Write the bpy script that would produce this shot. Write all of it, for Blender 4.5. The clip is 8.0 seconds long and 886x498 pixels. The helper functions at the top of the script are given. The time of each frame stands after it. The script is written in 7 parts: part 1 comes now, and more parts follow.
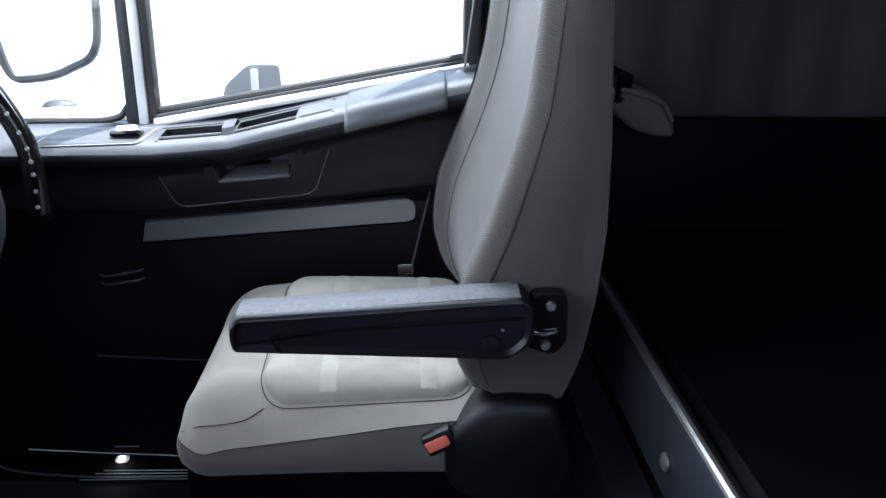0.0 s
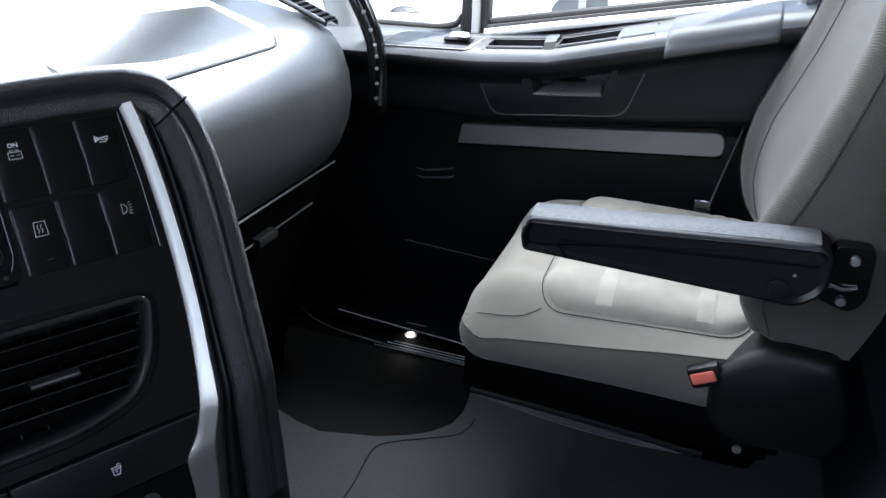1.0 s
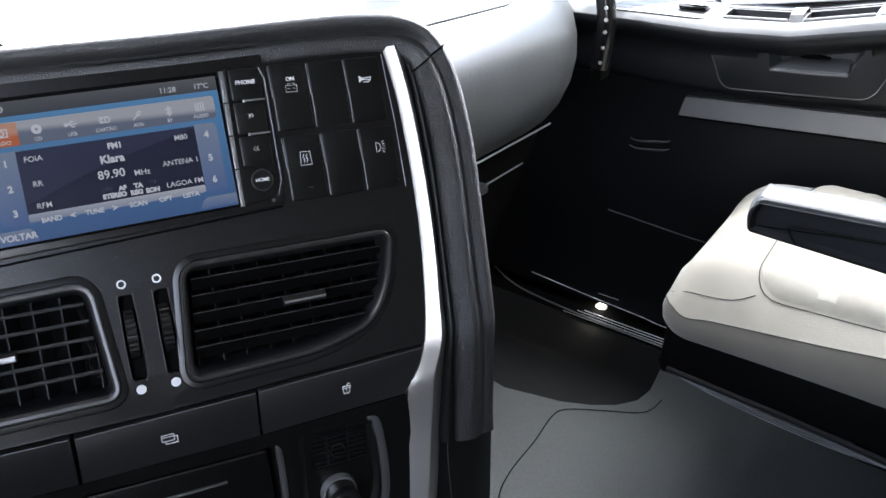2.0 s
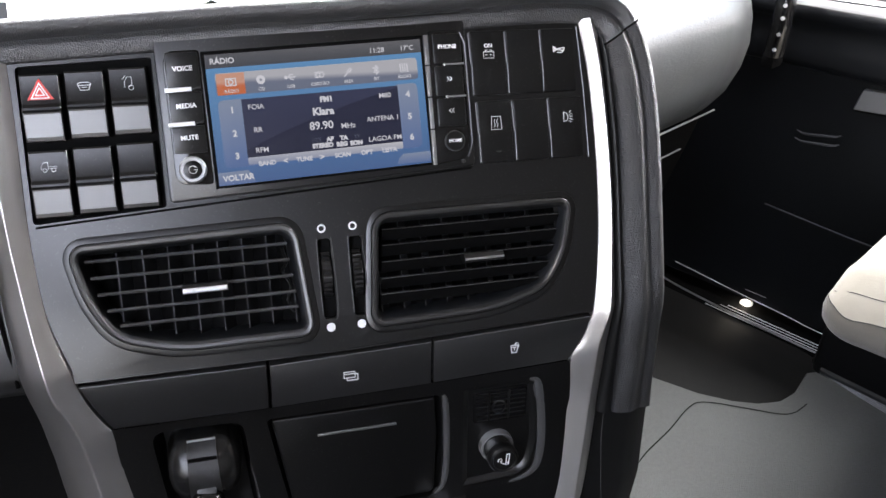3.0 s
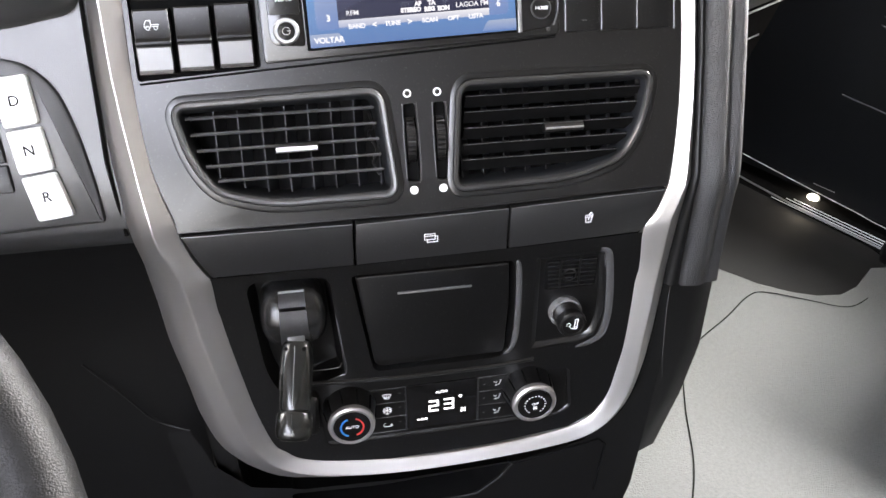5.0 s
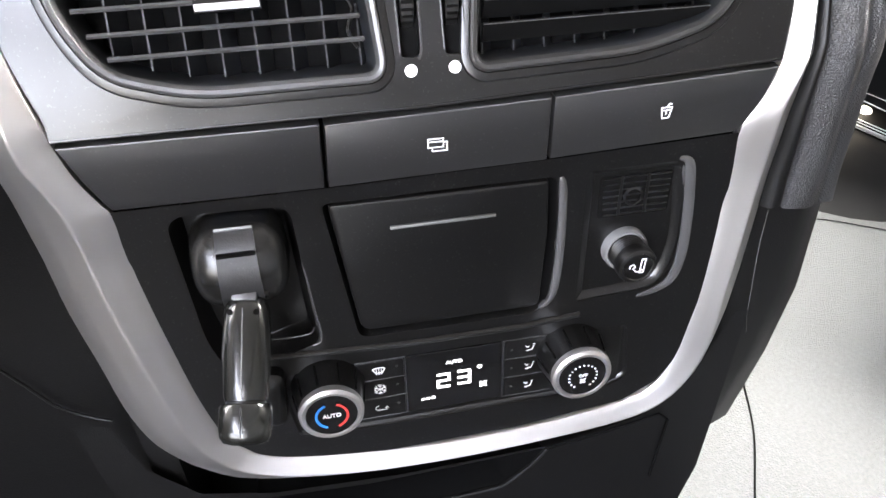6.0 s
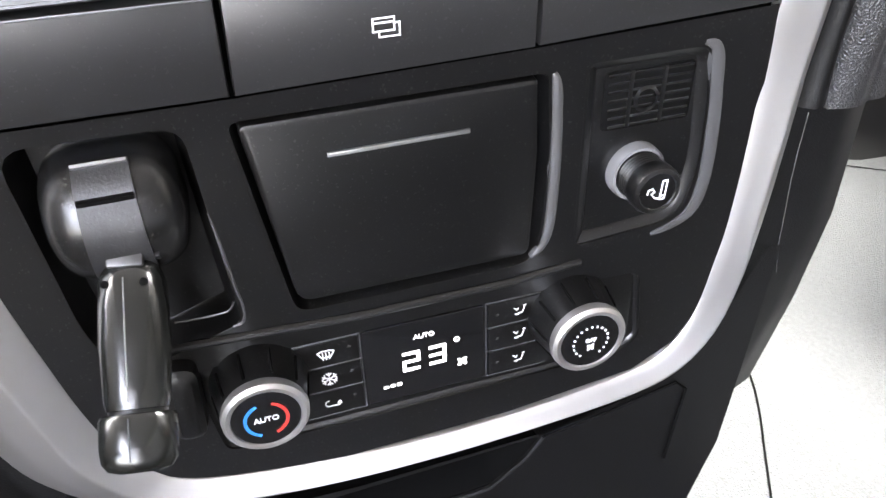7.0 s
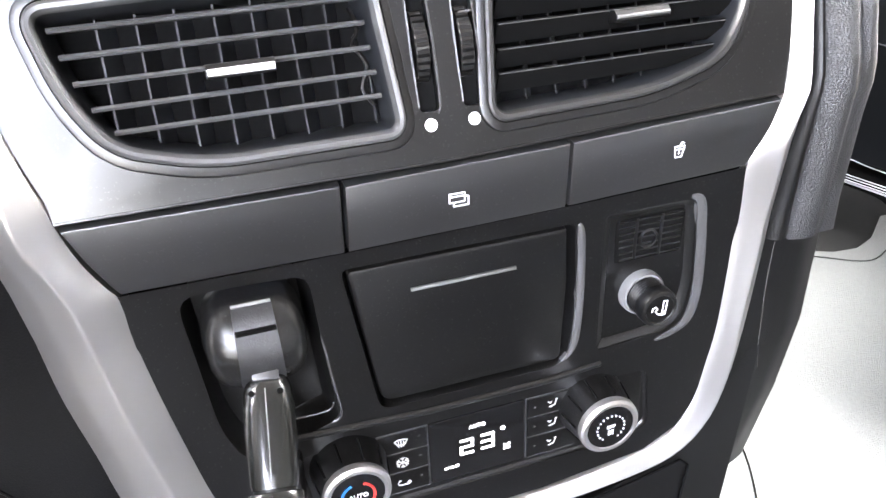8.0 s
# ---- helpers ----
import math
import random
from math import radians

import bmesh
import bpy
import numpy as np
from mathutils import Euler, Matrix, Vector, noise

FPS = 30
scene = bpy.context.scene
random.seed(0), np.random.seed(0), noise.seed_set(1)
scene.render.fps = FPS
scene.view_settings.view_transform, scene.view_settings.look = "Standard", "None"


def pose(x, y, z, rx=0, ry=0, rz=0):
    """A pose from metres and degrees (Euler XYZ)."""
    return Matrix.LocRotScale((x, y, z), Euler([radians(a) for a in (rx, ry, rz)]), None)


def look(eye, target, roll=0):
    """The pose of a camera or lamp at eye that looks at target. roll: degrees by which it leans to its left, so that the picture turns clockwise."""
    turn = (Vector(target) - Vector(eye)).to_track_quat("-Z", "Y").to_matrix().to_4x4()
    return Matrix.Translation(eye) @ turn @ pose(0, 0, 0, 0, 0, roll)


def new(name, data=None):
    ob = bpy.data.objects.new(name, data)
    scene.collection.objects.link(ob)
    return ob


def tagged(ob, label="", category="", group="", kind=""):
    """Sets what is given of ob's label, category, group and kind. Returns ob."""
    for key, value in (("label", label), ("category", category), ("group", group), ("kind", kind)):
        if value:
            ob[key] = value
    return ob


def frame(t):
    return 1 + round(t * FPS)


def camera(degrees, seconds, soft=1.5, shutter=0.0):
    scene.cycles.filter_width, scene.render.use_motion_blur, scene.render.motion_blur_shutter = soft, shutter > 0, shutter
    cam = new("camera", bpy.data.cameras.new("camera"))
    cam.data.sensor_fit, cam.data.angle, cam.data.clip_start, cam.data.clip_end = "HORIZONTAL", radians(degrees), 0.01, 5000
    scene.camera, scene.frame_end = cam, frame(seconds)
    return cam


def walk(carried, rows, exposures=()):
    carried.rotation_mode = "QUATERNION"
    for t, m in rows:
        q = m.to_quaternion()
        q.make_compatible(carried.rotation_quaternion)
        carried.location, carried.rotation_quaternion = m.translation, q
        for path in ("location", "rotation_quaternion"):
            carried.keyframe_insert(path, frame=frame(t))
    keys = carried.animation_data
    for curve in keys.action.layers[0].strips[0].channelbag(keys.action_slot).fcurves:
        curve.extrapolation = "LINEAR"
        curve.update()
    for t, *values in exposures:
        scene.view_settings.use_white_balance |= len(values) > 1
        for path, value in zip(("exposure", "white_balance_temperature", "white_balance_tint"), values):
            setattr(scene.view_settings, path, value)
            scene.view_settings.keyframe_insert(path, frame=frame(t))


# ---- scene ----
cam = camera(57.8, 8.0)
EYE = 0.915
# seconds, x, y, height over the first eye, yaw, pitch, roll
ROWS = [
    (0.0, 0.0000, 0.0000, 0.0000, -2.93, -19.97, 0.77),
    (0.3, 0.0068, -0.0234, -0.0095, 3.72, -21.01, 1.38),
    (0.5, 0.0145, -0.0317, -0.0131, 8.59, -21.39, 1.41),
    (0.7, 0.0056, -0.0393, -0.0088, 12.96, -22.33, 1.80),
    (1.0, 0.0068, -0.0471, -0.0111, 19.21, -25.08, 1.82),
    (1.3, -0.0006, -0.0533, -0.0154, 23.52, -26.76, 2.02),
    (1.5, -0.0084, -0.0611, -0.0154, 26.72, -27.30, 2.12),
    (2.0, -0.0272, -0.0734, -0.0182, 33.27, -27.83, 2.14),
    (3.3, -0.0464, -0.1281, -0.0220, 45.52, -30.09, 1.92),
    (3.5, -0.0421, -0.1297, -0.0203, 46.68, -30.56, 1.75),
    (4.0, -0.0335, -0.1494, -0.0301, 47.15, -31.27, 1.75),
    (4.5, -0.0235, -0.1644, -0.0292, 47.61, -32.69, 1.50),
    (5.0, -0.0385, -0.1574, -0.0297, 47.23, -37.05, 1.73),
    (5.2, -0.0509, -0.1448, -0.0428, 47.41, -39.12, 1.58),
    (6.3, -0.2007, -0.0292, -0.2217, 44.76, -41.89, 0.83),
    (6.5, -0.2160, -0.0168, -0.2524, 43.15, -42.29, 0.79),
    (7.0, -0.2257, -0.0107, -0.2711, 40.76, -42.19, 0.80),
    (7.5, -0.2226, -0.0285, -0.2462, 40.60, -41.39, 0.29),
    (8.0, -0.2075, -0.0871, -0.1825, 40.09, -36.67, 0.25),
]


def stand(x, y, z, yaw, pitch, roll):
    """The camera's pose from its eye, yaw to the left of +y, pitch and roll."""
    a, b = radians(yaw), radians(pitch)
    ahead = Vector((-math.sin(a) * math.cos(b), math.cos(a) * math.cos(b), math.sin(b)))
    eye = Vector((x, y, z))
    return look(eye, eye + ahead, roll)


EXPOSURES = [(0.0, 2.2, 5550, 10), (0.5, 2.35, 5650, 10), (1.0, 2.35, 5850, 10), (1.5, 3.0, 6050, 11), (2.0, 3.45, 6200, 12), (3.5, 4.25, 6850, 15), (4.5, 4.82, 6950, 14), (5.0, 4.98, 7000, 14), (6.5, 5.75, 6900, 14), (7.3, 5.87, 6900, 14), (8.0, 6.25, 6800, 14)]
walk(cam, [(t, stand(x, y, z + EYE, yaw, pitch, roll)) for t, x, y, z, yaw, pitch, roll in ROWS], EXPOSURES)

# ---- daylight ----
SUN_EL, SUN_AZ = 75.7, -49.0  # the sun stands high over the passenger side, a little behind
sky = bpy.data.worlds.new("sky")
sky.use_nodes = True
scene.world = sky
wn = sky.node_tree.nodes
sk = wn.new("ShaderNodeTexSky")
sk.sky_type, sk.sun_disc = "NISHITA", False
sk.air_density, sk.dust_density, sk.ozone_density = 1.0, 6.0, 0.8
sk.sun_elevation, sk.sun_rotation = radians(SUN_EL), radians(-SUN_AZ)
wn["Background"].inputs["Strength"].default_value = 0.15
sky.node_tree.links.new(sk.outputs[0], wn["Background"].inputs["Color"])
sun = new("sun", bpy.data.lights.new("sun", "SUN"))
sun.data.energy, sun.data.angle, sun.data.color = 5.0, radians(0.5), (1.0, 0.975, 0.94)
sd = Vector((-math.sin(radians(SUN_AZ)) * math.cos(radians(SUN_EL)), math.cos(radians(SUN_AZ)) * math.cos(radians(SUN_EL)), math.sin(radians(SUN_EL))))
sun.matrix_world = look(sd * 20, (0, 0, 0))
# the sky's light through the driver's open doorway
day = new("doorway_daylight", bpy.data.lights.new("doorway_daylight", "AREA"))
day.data.shape, day.data.size, day.data.size_y, day.data.energy, day.data.color = "RECTANGLE", 0.92, 1.08, 1.1, (1.0, 0.995, 0.985)
day.matrix_world = look((0.19, -0.85, 1.0), (0.19, 0.6, 1.0))
# the sky's light through the windscreen
front = new("windscreen_daylight", bpy.data.lights.new("windscreen_daylight", "AREA"))
front.data.shape, front.data.size, front.data.size_y, front.data.energy, front.data.color = "RECTANGLE", 2.1, 0.88, 9.5, (0.97, 0.99, 1.0)
front.matrix_world = look((-1.135, 0.30, 1.165), (0.0, 0.30, 1.165))
# the sky's light through the upper part of the passenger's window
side = new("side_window_daylight", bpy.data.lights.new("side_window_daylight", "AREA"))
side.data.shape, side.data.size, side.data.size_y, side.data.energy, side.data.color = "RECTANGLE", 0.98, 0.66, 9.0, (0.97, 0.99, 1.0)
side.matrix_world = look((-0.30, 1.40, 1.25), (-0.30, 0.0, 1.25))


# ---- materials ----
def mat(name, base, rough=0.5, metal=0.0, vary=0.12, scale=8.0, bump=0.0, grain=400.0, kind="noise", coat=0.0, sheen=0.0, spec=0.5, dust=0.0):
    """A surface with stains at a large scale, fine grain relief and uneven gloss."""
    m = bpy.data.materials.new(name)
    m.use_nodes = True
    nt = m.node_tree
    b = nt.nodes["Principled BSDF"]
    b.inputs["Metallic"].default_value = metal
    b.inputs["Coat Weight"].default_value = coat
    b.inputs["Sheen Weight"].default_value = sheen
    b.inputs["Specular IOR Level"].default_value = spec
    tc = nt.nodes.new("ShaderNodeTexCoord")
    big = nt.nodes.new("ShaderNodeTexNoise")
    big.inputs["Scale"].default_value, big.inputs["Detail"].default_value = scale, 6.0
    nt.links.new(tc.outputs["Object"], big.inputs["Vector"])
    ramp = nt.nodes.new("ShaderNodeValToRGB")
    ramp.color_ramp.elements[0].position, ramp.color_ramp.elements[1].position = 0.3, 0.72
    lo, hi = [max(0.0, c * (1 - vary)) for c in base], [min(1.0, c * (1 + vary)) for c in base]
    ramp.color_ramp.elements[0].color, ramp.color_ramp.elements[1].color = (*lo, 1), (*hi, 1)
    nt.links.new(big.outputs["Fac"], ramp.inputs["Fac"])
    colour = ramp.outputs["Color"]
    if dust:
        fleck = nt.nodes.new("ShaderNodeTexNoise")
        fleck.inputs["Scale"].default_value, fleck.inputs["Detail"].default_value = 700.0, 1.0
        nt.links.new(tc.outputs["Object"], fleck.inputs["Vector"])
        pick = nt.nodes.new("ShaderNodeMapRange")
        pick.inputs["From Min"].default_value, pick.inputs["From Max"].default_value, pick.inputs["To Max"].default_value = 0.66, 0.74, dust
        nt.links.new(fleck.outputs["Fac"], pick.inputs["Value"])
        over = nt.nodes.new("ShaderNodeMix")
        over.data_type = "RGBA"
        over.inputs["B"].default_value = (0.35, 0.35, 0.34, 1)
        nt.links.new(pick.outputs["Result"], over.inputs["Factor"])
        nt.links.new(colour, over.inputs["A"])
        colour = over.outputs["Result"]
    nt.links.new(colour, b.inputs["Base Color"])
    fine = nt.nodes.new("ShaderNodeTexNoise")
    fine.inputs["Scale"].default_value, fine.inputs["Detail"].default_value = 45.0, 4.0
    nt.links.new(tc.outputs["Object"], fine.inputs["Vector"])
    span = nt.nodes.new("ShaderNodeMapRange")
    span.inputs["To Min"].default_value, span.inputs["To Max"].default_value = max(0.02, rough - 0.025), min(1.0, rough + 0.025)
    nt.links.new(fine.outputs["Fac"], span.inputs["Value"])
    nt.links.new(span.outputs["Result"], b.inputs["Roughness"])
    if bump:
        if kind == "leather":
            g = nt.nodes.new("ShaderNodeTexVoronoi")
            g.feature = "F1"
            g.inputs["Scale"].default_value = grain
            out = g.outputs["Distance"]
        elif kind == "hide":
            # creases drawn out sideways, as on embossed dashboard skins
            lay = nt.nodes.new("ShaderNodeMapping")
            lay.inputs["Scale"].default_value = (0.42, 0.42, 1.0)
            nt.links.new(tc.outputs["Object"], lay.inputs["Vector"])
            g = nt.nodes.new("ShaderNodeTexNoise")
            g.inputs["Scale"].default_value, g.inputs["Detail"].default_value, g.inputs["Distortion"].default_value = grain, 1.5, 0.6
            out = g.outputs["Fac"]
        elif kind == "rib":
            g = nt.nodes.new("ShaderNodeTexWave")
            g.wave_type, g.bands_direction = "BANDS", "Z"
            g.inputs["Scale"].default_value, g.inputs["Distortion"].default_value = grain, 0.4
            out = g.outputs["Fac"]
        elif kind == "weave":
            g = nt.nodes.new("ShaderNodeTexWave")
            g.wave_type, g.bands_direction = "BANDS", "DIAGONAL"
            g.inputs["Scale"].default_value, g.inputs["Distortion"].default_value = grain, 1.5
            out = g.outputs["Fac"]
        else:
            g = nt.nodes.new("ShaderNodeTexNoise")
            g.inputs["Scale"].default_value, g.inputs["Detail"].default_value = grain, 3.0
            out = g.outputs["Fac"]
        nt.links.new(lay.outputs["Vector"] if kind == "hide" else tc.outputs["Object"], g.inputs["Vector"])
        bp = nt.nodes.new("ShaderNodeBump")
        bp.inputs["Strength"].default_value, bp.inputs["Distance"].default_value = bump, 0.001
        nt.links.new(out, bp.inputs["Height"])
        nt.links.new(bp.outputs["Normal"], b.inputs["Normal"])
    return m


def glow(name, colour, power, base=(0.01, 0.01, 0.012)):
    """A lit display: gives off its own light behind a smooth cover."""
    m = bpy.data.materials.new(name)
    m.use_nodes = True
    b = m.node_tree.nodes["Principled BSDF"]
    b.inputs["Base Color"].default_value = (*base, 1)
    b.inputs["Roughness"].default_value = 0.4
    b.inputs["Specular IOR Level"].default_value = 0.04
    b.inputs["Emission Color"].default_value = (*colour, 1)
    b.inputs["Emission Strength"].default_value = power
    return m


FASCIA = mat("satin_black_fascia", (0.0018, 0.0018, 0.0019), 0.31, bump=0.05, grain=2200, vary=0.1, spec=0.60, dust=0.07)
PLASTIC = mat("grained_black_plastic", (0.0022, 0.0022, 0.0023), 0.45, bump=0.25, grain=900, spec=0.3, dust=0.02)
GLOSS = mat("glossy_black_plastic", (0.005, 0.005, 0.0053), 0.16, vary=0.1)
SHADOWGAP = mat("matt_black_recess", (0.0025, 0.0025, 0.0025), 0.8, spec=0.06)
LOWERSKIN = mat("matt_black_lower_dash", (0.0014, 0.0014, 0.0015), 0.6, bump=0.3, grain=500, spec=0.05)
GRIP = mat("shiny_dark_grip", (0.006, 0.0064, 0.006), 0.22, vary=0.15, scale=40, spec=0.6)
# the pads' black leather with a lighter base that carries the top's sheen
BROW = mat("lit_leather_brow", (0.022, 0.022, 0.023), 0.45, bump=0.45, grain=900, kind="leather", vary=0.2, spec=0.9)
WHEELSKIN = mat("worn_wheel_leather", (0.0045, 0.0045, 0.0047), 0.50, bump=0.25, grain=1100, kind="leather", vary=0.2, spec=0.15)
# fascia black lightened for edges: their gleam is put into the colour
BEVEL = mat("lightened_black_bevel", (0.08, 0.08, 0.081), 0.36, metal=0.4, bump=0.10, grain=1500, vary=0.1)
# shaded and lit copies of one satin black, for right and left vent
VENTFRAME = mat("shaded_vent_frame", (0.022, 0.022, 0.022), 0.30, metal=0.2, vary=0.06, spec=0.8)
RIM = mat("lit_satin_rim", (0.085, 0.085, 0.085), 0.30, metal=0.45, vary=0.06)
DRUM = mat("flecked_dark_drum", (0.008, 0.008, 0.008), 0.24, vary=0.6, scale=900, bump=0.14, grain=1600, spec=0.6, dust=0.05)
SCUFFED = mat("scuffed_black_band", (0.012, 0.012, 0.0125), 0.50, vary=0.5, scale=120, bump=0.2, grain=900, spec=0.6, dust=0.05)
# bluish light inside the vents is put into this grey
VANE = mat("bluish_lit_vanes", (0.011, 0.012, 0.0138), 0.45, spec=0.4)
# far lighter than the keys: the doorway's reflection is put into the colour
ROCKERFACE = mat("lightened_glossy_switch_face", (0.085, 0.085, 0.087), 0.36, vary=0.1, spec=1.0)
DRIVERDASH = mat("dark_grey_driver_dash", (0.019, 0.019, 0.019), 0.38, bump=0.16, grain=1300, vary=0.12, spec=0.9)
SLAT = mat("dark_satin_slats", (0.045, 0.045, 0.046), 0.34, spec=0.8)
FLAP = mat("pale_brown_cloth", (0.085, 0.080, 0.074), 0.95, bump=0.4, grain=400)
PAD = mat("black_leather_pad", (0.012, 0.012, 0.0125), 0.47, bump=0.55, grain=900, kind="leather", vary=0.2, spec=0.6)
DASH = mat("dark_grey_soft_dash", (0.048, 0.050, 0.050), 0.34, bump=0.34, grain=360, kind="hide", vary=0.3, scale=5, spec=1.0)
SILVER = mat("satin_silver_trim", (0.52, 0.507, 0.490), 0.40, metal=0.95, vary=0.05, bump=0.06, grain=1200)
CHROME = mat("polished_chrome", (0.72, 0.72, 0.72), 0.16, metal=1.0, vary=0.03)
DULLMETAL = mat("dull_grey_steel", (0.34, 0.34, 0.34), 0.42, metal=0.9)
DARKMETAL = mat("dark_satin_bezel", (0.075, 0.075, 0.075), 0.34, metal=0.5, vary=0.06)
KEY = mat("soft_black_keys", (0.0024, 0.0024, 0.0025), 0.30, bump=0.10, grain=2000, spec=0.5, dust=0.06)
# lighter than the fascia: part of the drawers' sheen sits in the base colour
DRAWER = mat("sheen_tinted_black_drawer", (0.0095, 0.0095, 0.0096), 0.36, bump=0.08, grain=2000, vary=0.1, spec=0.8, dust=0.05)
SILVERKEY = mat("silver_painted_keys", (0.72, 0.72, 0.72), 0.45, metal=0.3, vary=0.05)
PRINT = mat("white_print", (0.80, 0.80, 0.80), 0.6, vary=0.04)
DARKPRINT = mat("dark_grey_print", (0.006, 0.006, 0.006), 0.7, spec=0.2)
REDPRINT = mat("red_print", (0.65, 0.05, 0.04), 0.5)
BLUEPRINT_ = mat("blue_print", (0.03, 0.25, 0.7), 0.5)
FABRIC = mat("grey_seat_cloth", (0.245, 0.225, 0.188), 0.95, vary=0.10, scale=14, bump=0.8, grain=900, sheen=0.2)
# ribbed backrest cloths, both darkened to carry the shade on the backrest's side
SIDECLOTH = mat("shaded_ribbed_side_cloth", (0.047, 0.043, 0.036), 0.95, vary=0.14, scale=9, bump=0.4, grain=210, kind="weave", sheen=0.2)
FACINGCLOTH = mat("shaded_ribbed_band_cloth", (0.059, 0.054, 0.045), 0.95, vary=0.14, scale=9, bump=0.5, grain=150, kind="weave", sheen=0.2)
# the cushion's cloth again, darker: shade below the seam as colour
CUSHIONSIDE = mat("shaded_cushion_side_cloth", (0.112, 0.102, 0.085), 0.95, vary=0.12, scale=12, bump=0.6, grain=900, sheen=0.2)
# seat cloth darkened for the backrest: its shade is put into the colour
BACKCLOTH = mat("shaded_grey_backrest_cloth", (0.043, 0.039, 0.032), 0.95, vary=0.10, scale=14, bump=0.8, grain=900, sheen=0.2)
WORNCLOTH = mat("worn_beige_seat_pad", (0.325, 0.300, 0.252), 0.95, vary=0.16, scale=20, bump=0.8, grain=1000, sheen=0.2)
BANDCLOTH = mat("pale_band_cloth", (0.37, 0.345, 0.292), 0.95, vary=0.12, scale=30, bump=0.8, grain=900, sheen=0.2)
SEAM = mat("dark_seam_thread", (0.035, 0.034, 0.032), 0.9)
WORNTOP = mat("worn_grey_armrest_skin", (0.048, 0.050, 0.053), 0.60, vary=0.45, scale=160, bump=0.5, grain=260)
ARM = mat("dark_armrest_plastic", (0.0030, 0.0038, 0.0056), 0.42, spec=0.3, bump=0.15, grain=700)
MAT = mat("grey_vinyl_floor_mat", (0.068, 0.072, 0.071), 0.68, vary=0.14, scale=230, bump=0.8, grain=520, kind="leather")
CARPET = mat("black_floor_covering", (0.005, 0.005, 0.005), 0.7, spec=0.25, bump=0.5, grain=500)
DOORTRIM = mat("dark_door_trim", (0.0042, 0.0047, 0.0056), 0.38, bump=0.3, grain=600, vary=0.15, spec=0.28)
# lighter than the lining: daylight on ledge and pull is put into this grey
DOORLEDGE = mat("daylit_grey_door_ledge", (0.065, 0.067, 0.070), 0.32, bump=0.3, grain=600)
# pale base colour stands in for the sky's glare on the lid
LID = mat("sky_glare_lid", (0.60, 0.604, 0.607), 0.40, spec=0.9, bump=0.1, grain=800)
DOORSTRIP = mat("grey_metallic_door_strip", (0.20, 0.20, 0.205), 0.36, metal=0.6, vary=0.06)
SOCKETRING = mat("pale_grey_ring", (0.13, 0.13, 0.13), 0.45)
ELBOW = mat("lightened_dark_plastic", (0.035, 0.037, 0.040), 0.40, bump=0.3, grain=700)
SEAL = mat("black_rubber_seal", (0.018, 0.018, 0.018), 0.6)
PILLAR = mat("grey_pillar_trim", (0.30, 0.30, 0.30), 0.7, bump=0.2, grain=500)
LINER = mat("grey_cab_lining", (0.036, 0.0345, 0.0335), 0.95, spec=0.2, bump=0.4, grain=300, vary=0.1)
DARKLINER = mat("dark_bunk_cover", (0.0014, 0.0016, 0.0019), 0.6, spec=0.06, bump=0.3, grain=400)
BUNKFRAME = mat("grey_painted_bunk_frame", (0.024, 0.026, 0.031), 0.36, metal=0.2, vary=0.08)
BUCKLERED = mat("red_buckle_button", (0.80, 0.17, 0.12), 0.4, vary=0.05)
BELT = mat("black_belt_webbing", (0.03, 0.03, 0.032), 0.8, bump=0.5, grain=700)
PAINT = mat("white_truck_paint", (0.72, 0.72, 0.72), 0.25, coat=0.5, vary=0.03)
GREYOUT = mat("pale_grey_outer_plastic", (0.30, 0.31, 0.32), 0.5)
TARMAC = mat("pale_yard_paving", (0.31, 0.315, 0.32), 0.9, bump=0.4, grain=30, scale=2)
DARKOUT = mat("dark_grey_outer_plastic", (0.035, 0.037, 0.04), 0.4)

GLASS = bpy.data.materials.new("clear_window_glass")
GLASS.use_nodes = True
gn = GLASS.node_tree.nodes
clear, shine, both, edge_gloss = gn.new("ShaderNodeBsdfTransparent"), gn.new("ShaderNodeBsdfGlossy"), gn.new("ShaderNodeMixShader"), gn.new("ShaderNodeFresnel")
clear.inputs["Color"].default_value, shine.inputs["Roughness"].default_value, edge_gloss.inputs["IOR"].default_value = (0.95, 0.97, 0.96, 1), 0.02, 1.45
for a, b in ((edge_gloss.outputs[0], both.inputs[0]), (clear.outputs[0], both.inputs[1]), (shine.outputs[0], both.inputs[2]), (both.outputs[0], gn["Material Output"].inputs["Surface"])):
    GLASS.node_tree.links.new(a, b)

WHITEGLOW = glow("white_display_segments", (0.9, 0.95, 1.0), 0.10)


def glow_ramp(name, low, high, split=0.0):
    """A lit display area whose colour runs from its lower to its upper edge; split: how hard the step at half height is."""
    m = glow(name, high, 1.0)
    nt = m.node_tree
    tc, axes, ramp = nt.nodes.new("ShaderNodeTexCoord"), nt.nodes.new("ShaderNodeSeparateXYZ"), nt.nodes.new("ShaderNodeValToRGB")
    ramp.color_ramp.elements[0].position, ramp.color_ramp.elements[1].position = 0.5 * split, 1.0 - 0.5 * split
    ramp.color_ramp.elements[0].color, ramp.color_ramp.elements[1].color = (*low, 1), (*high, 1)
    nt.links.new(tc.outputs["Generated"], axes.inputs[0])
    nt.links.new(axes.outputs["Z"], ramp.inputs["Fac"])
    nt.links.new(ramp.outputs["Color"], nt.nodes["Principled BSDF"].inputs["Emission Color"])
    return m


SCREENTEXT = glow("screen_white_lettering", (0.85, 0.88, 0.95), 0.040)
SCREENFAINT = glow("screen_faint_lettering", (0.20, 0.23, 0.32), 0.020)
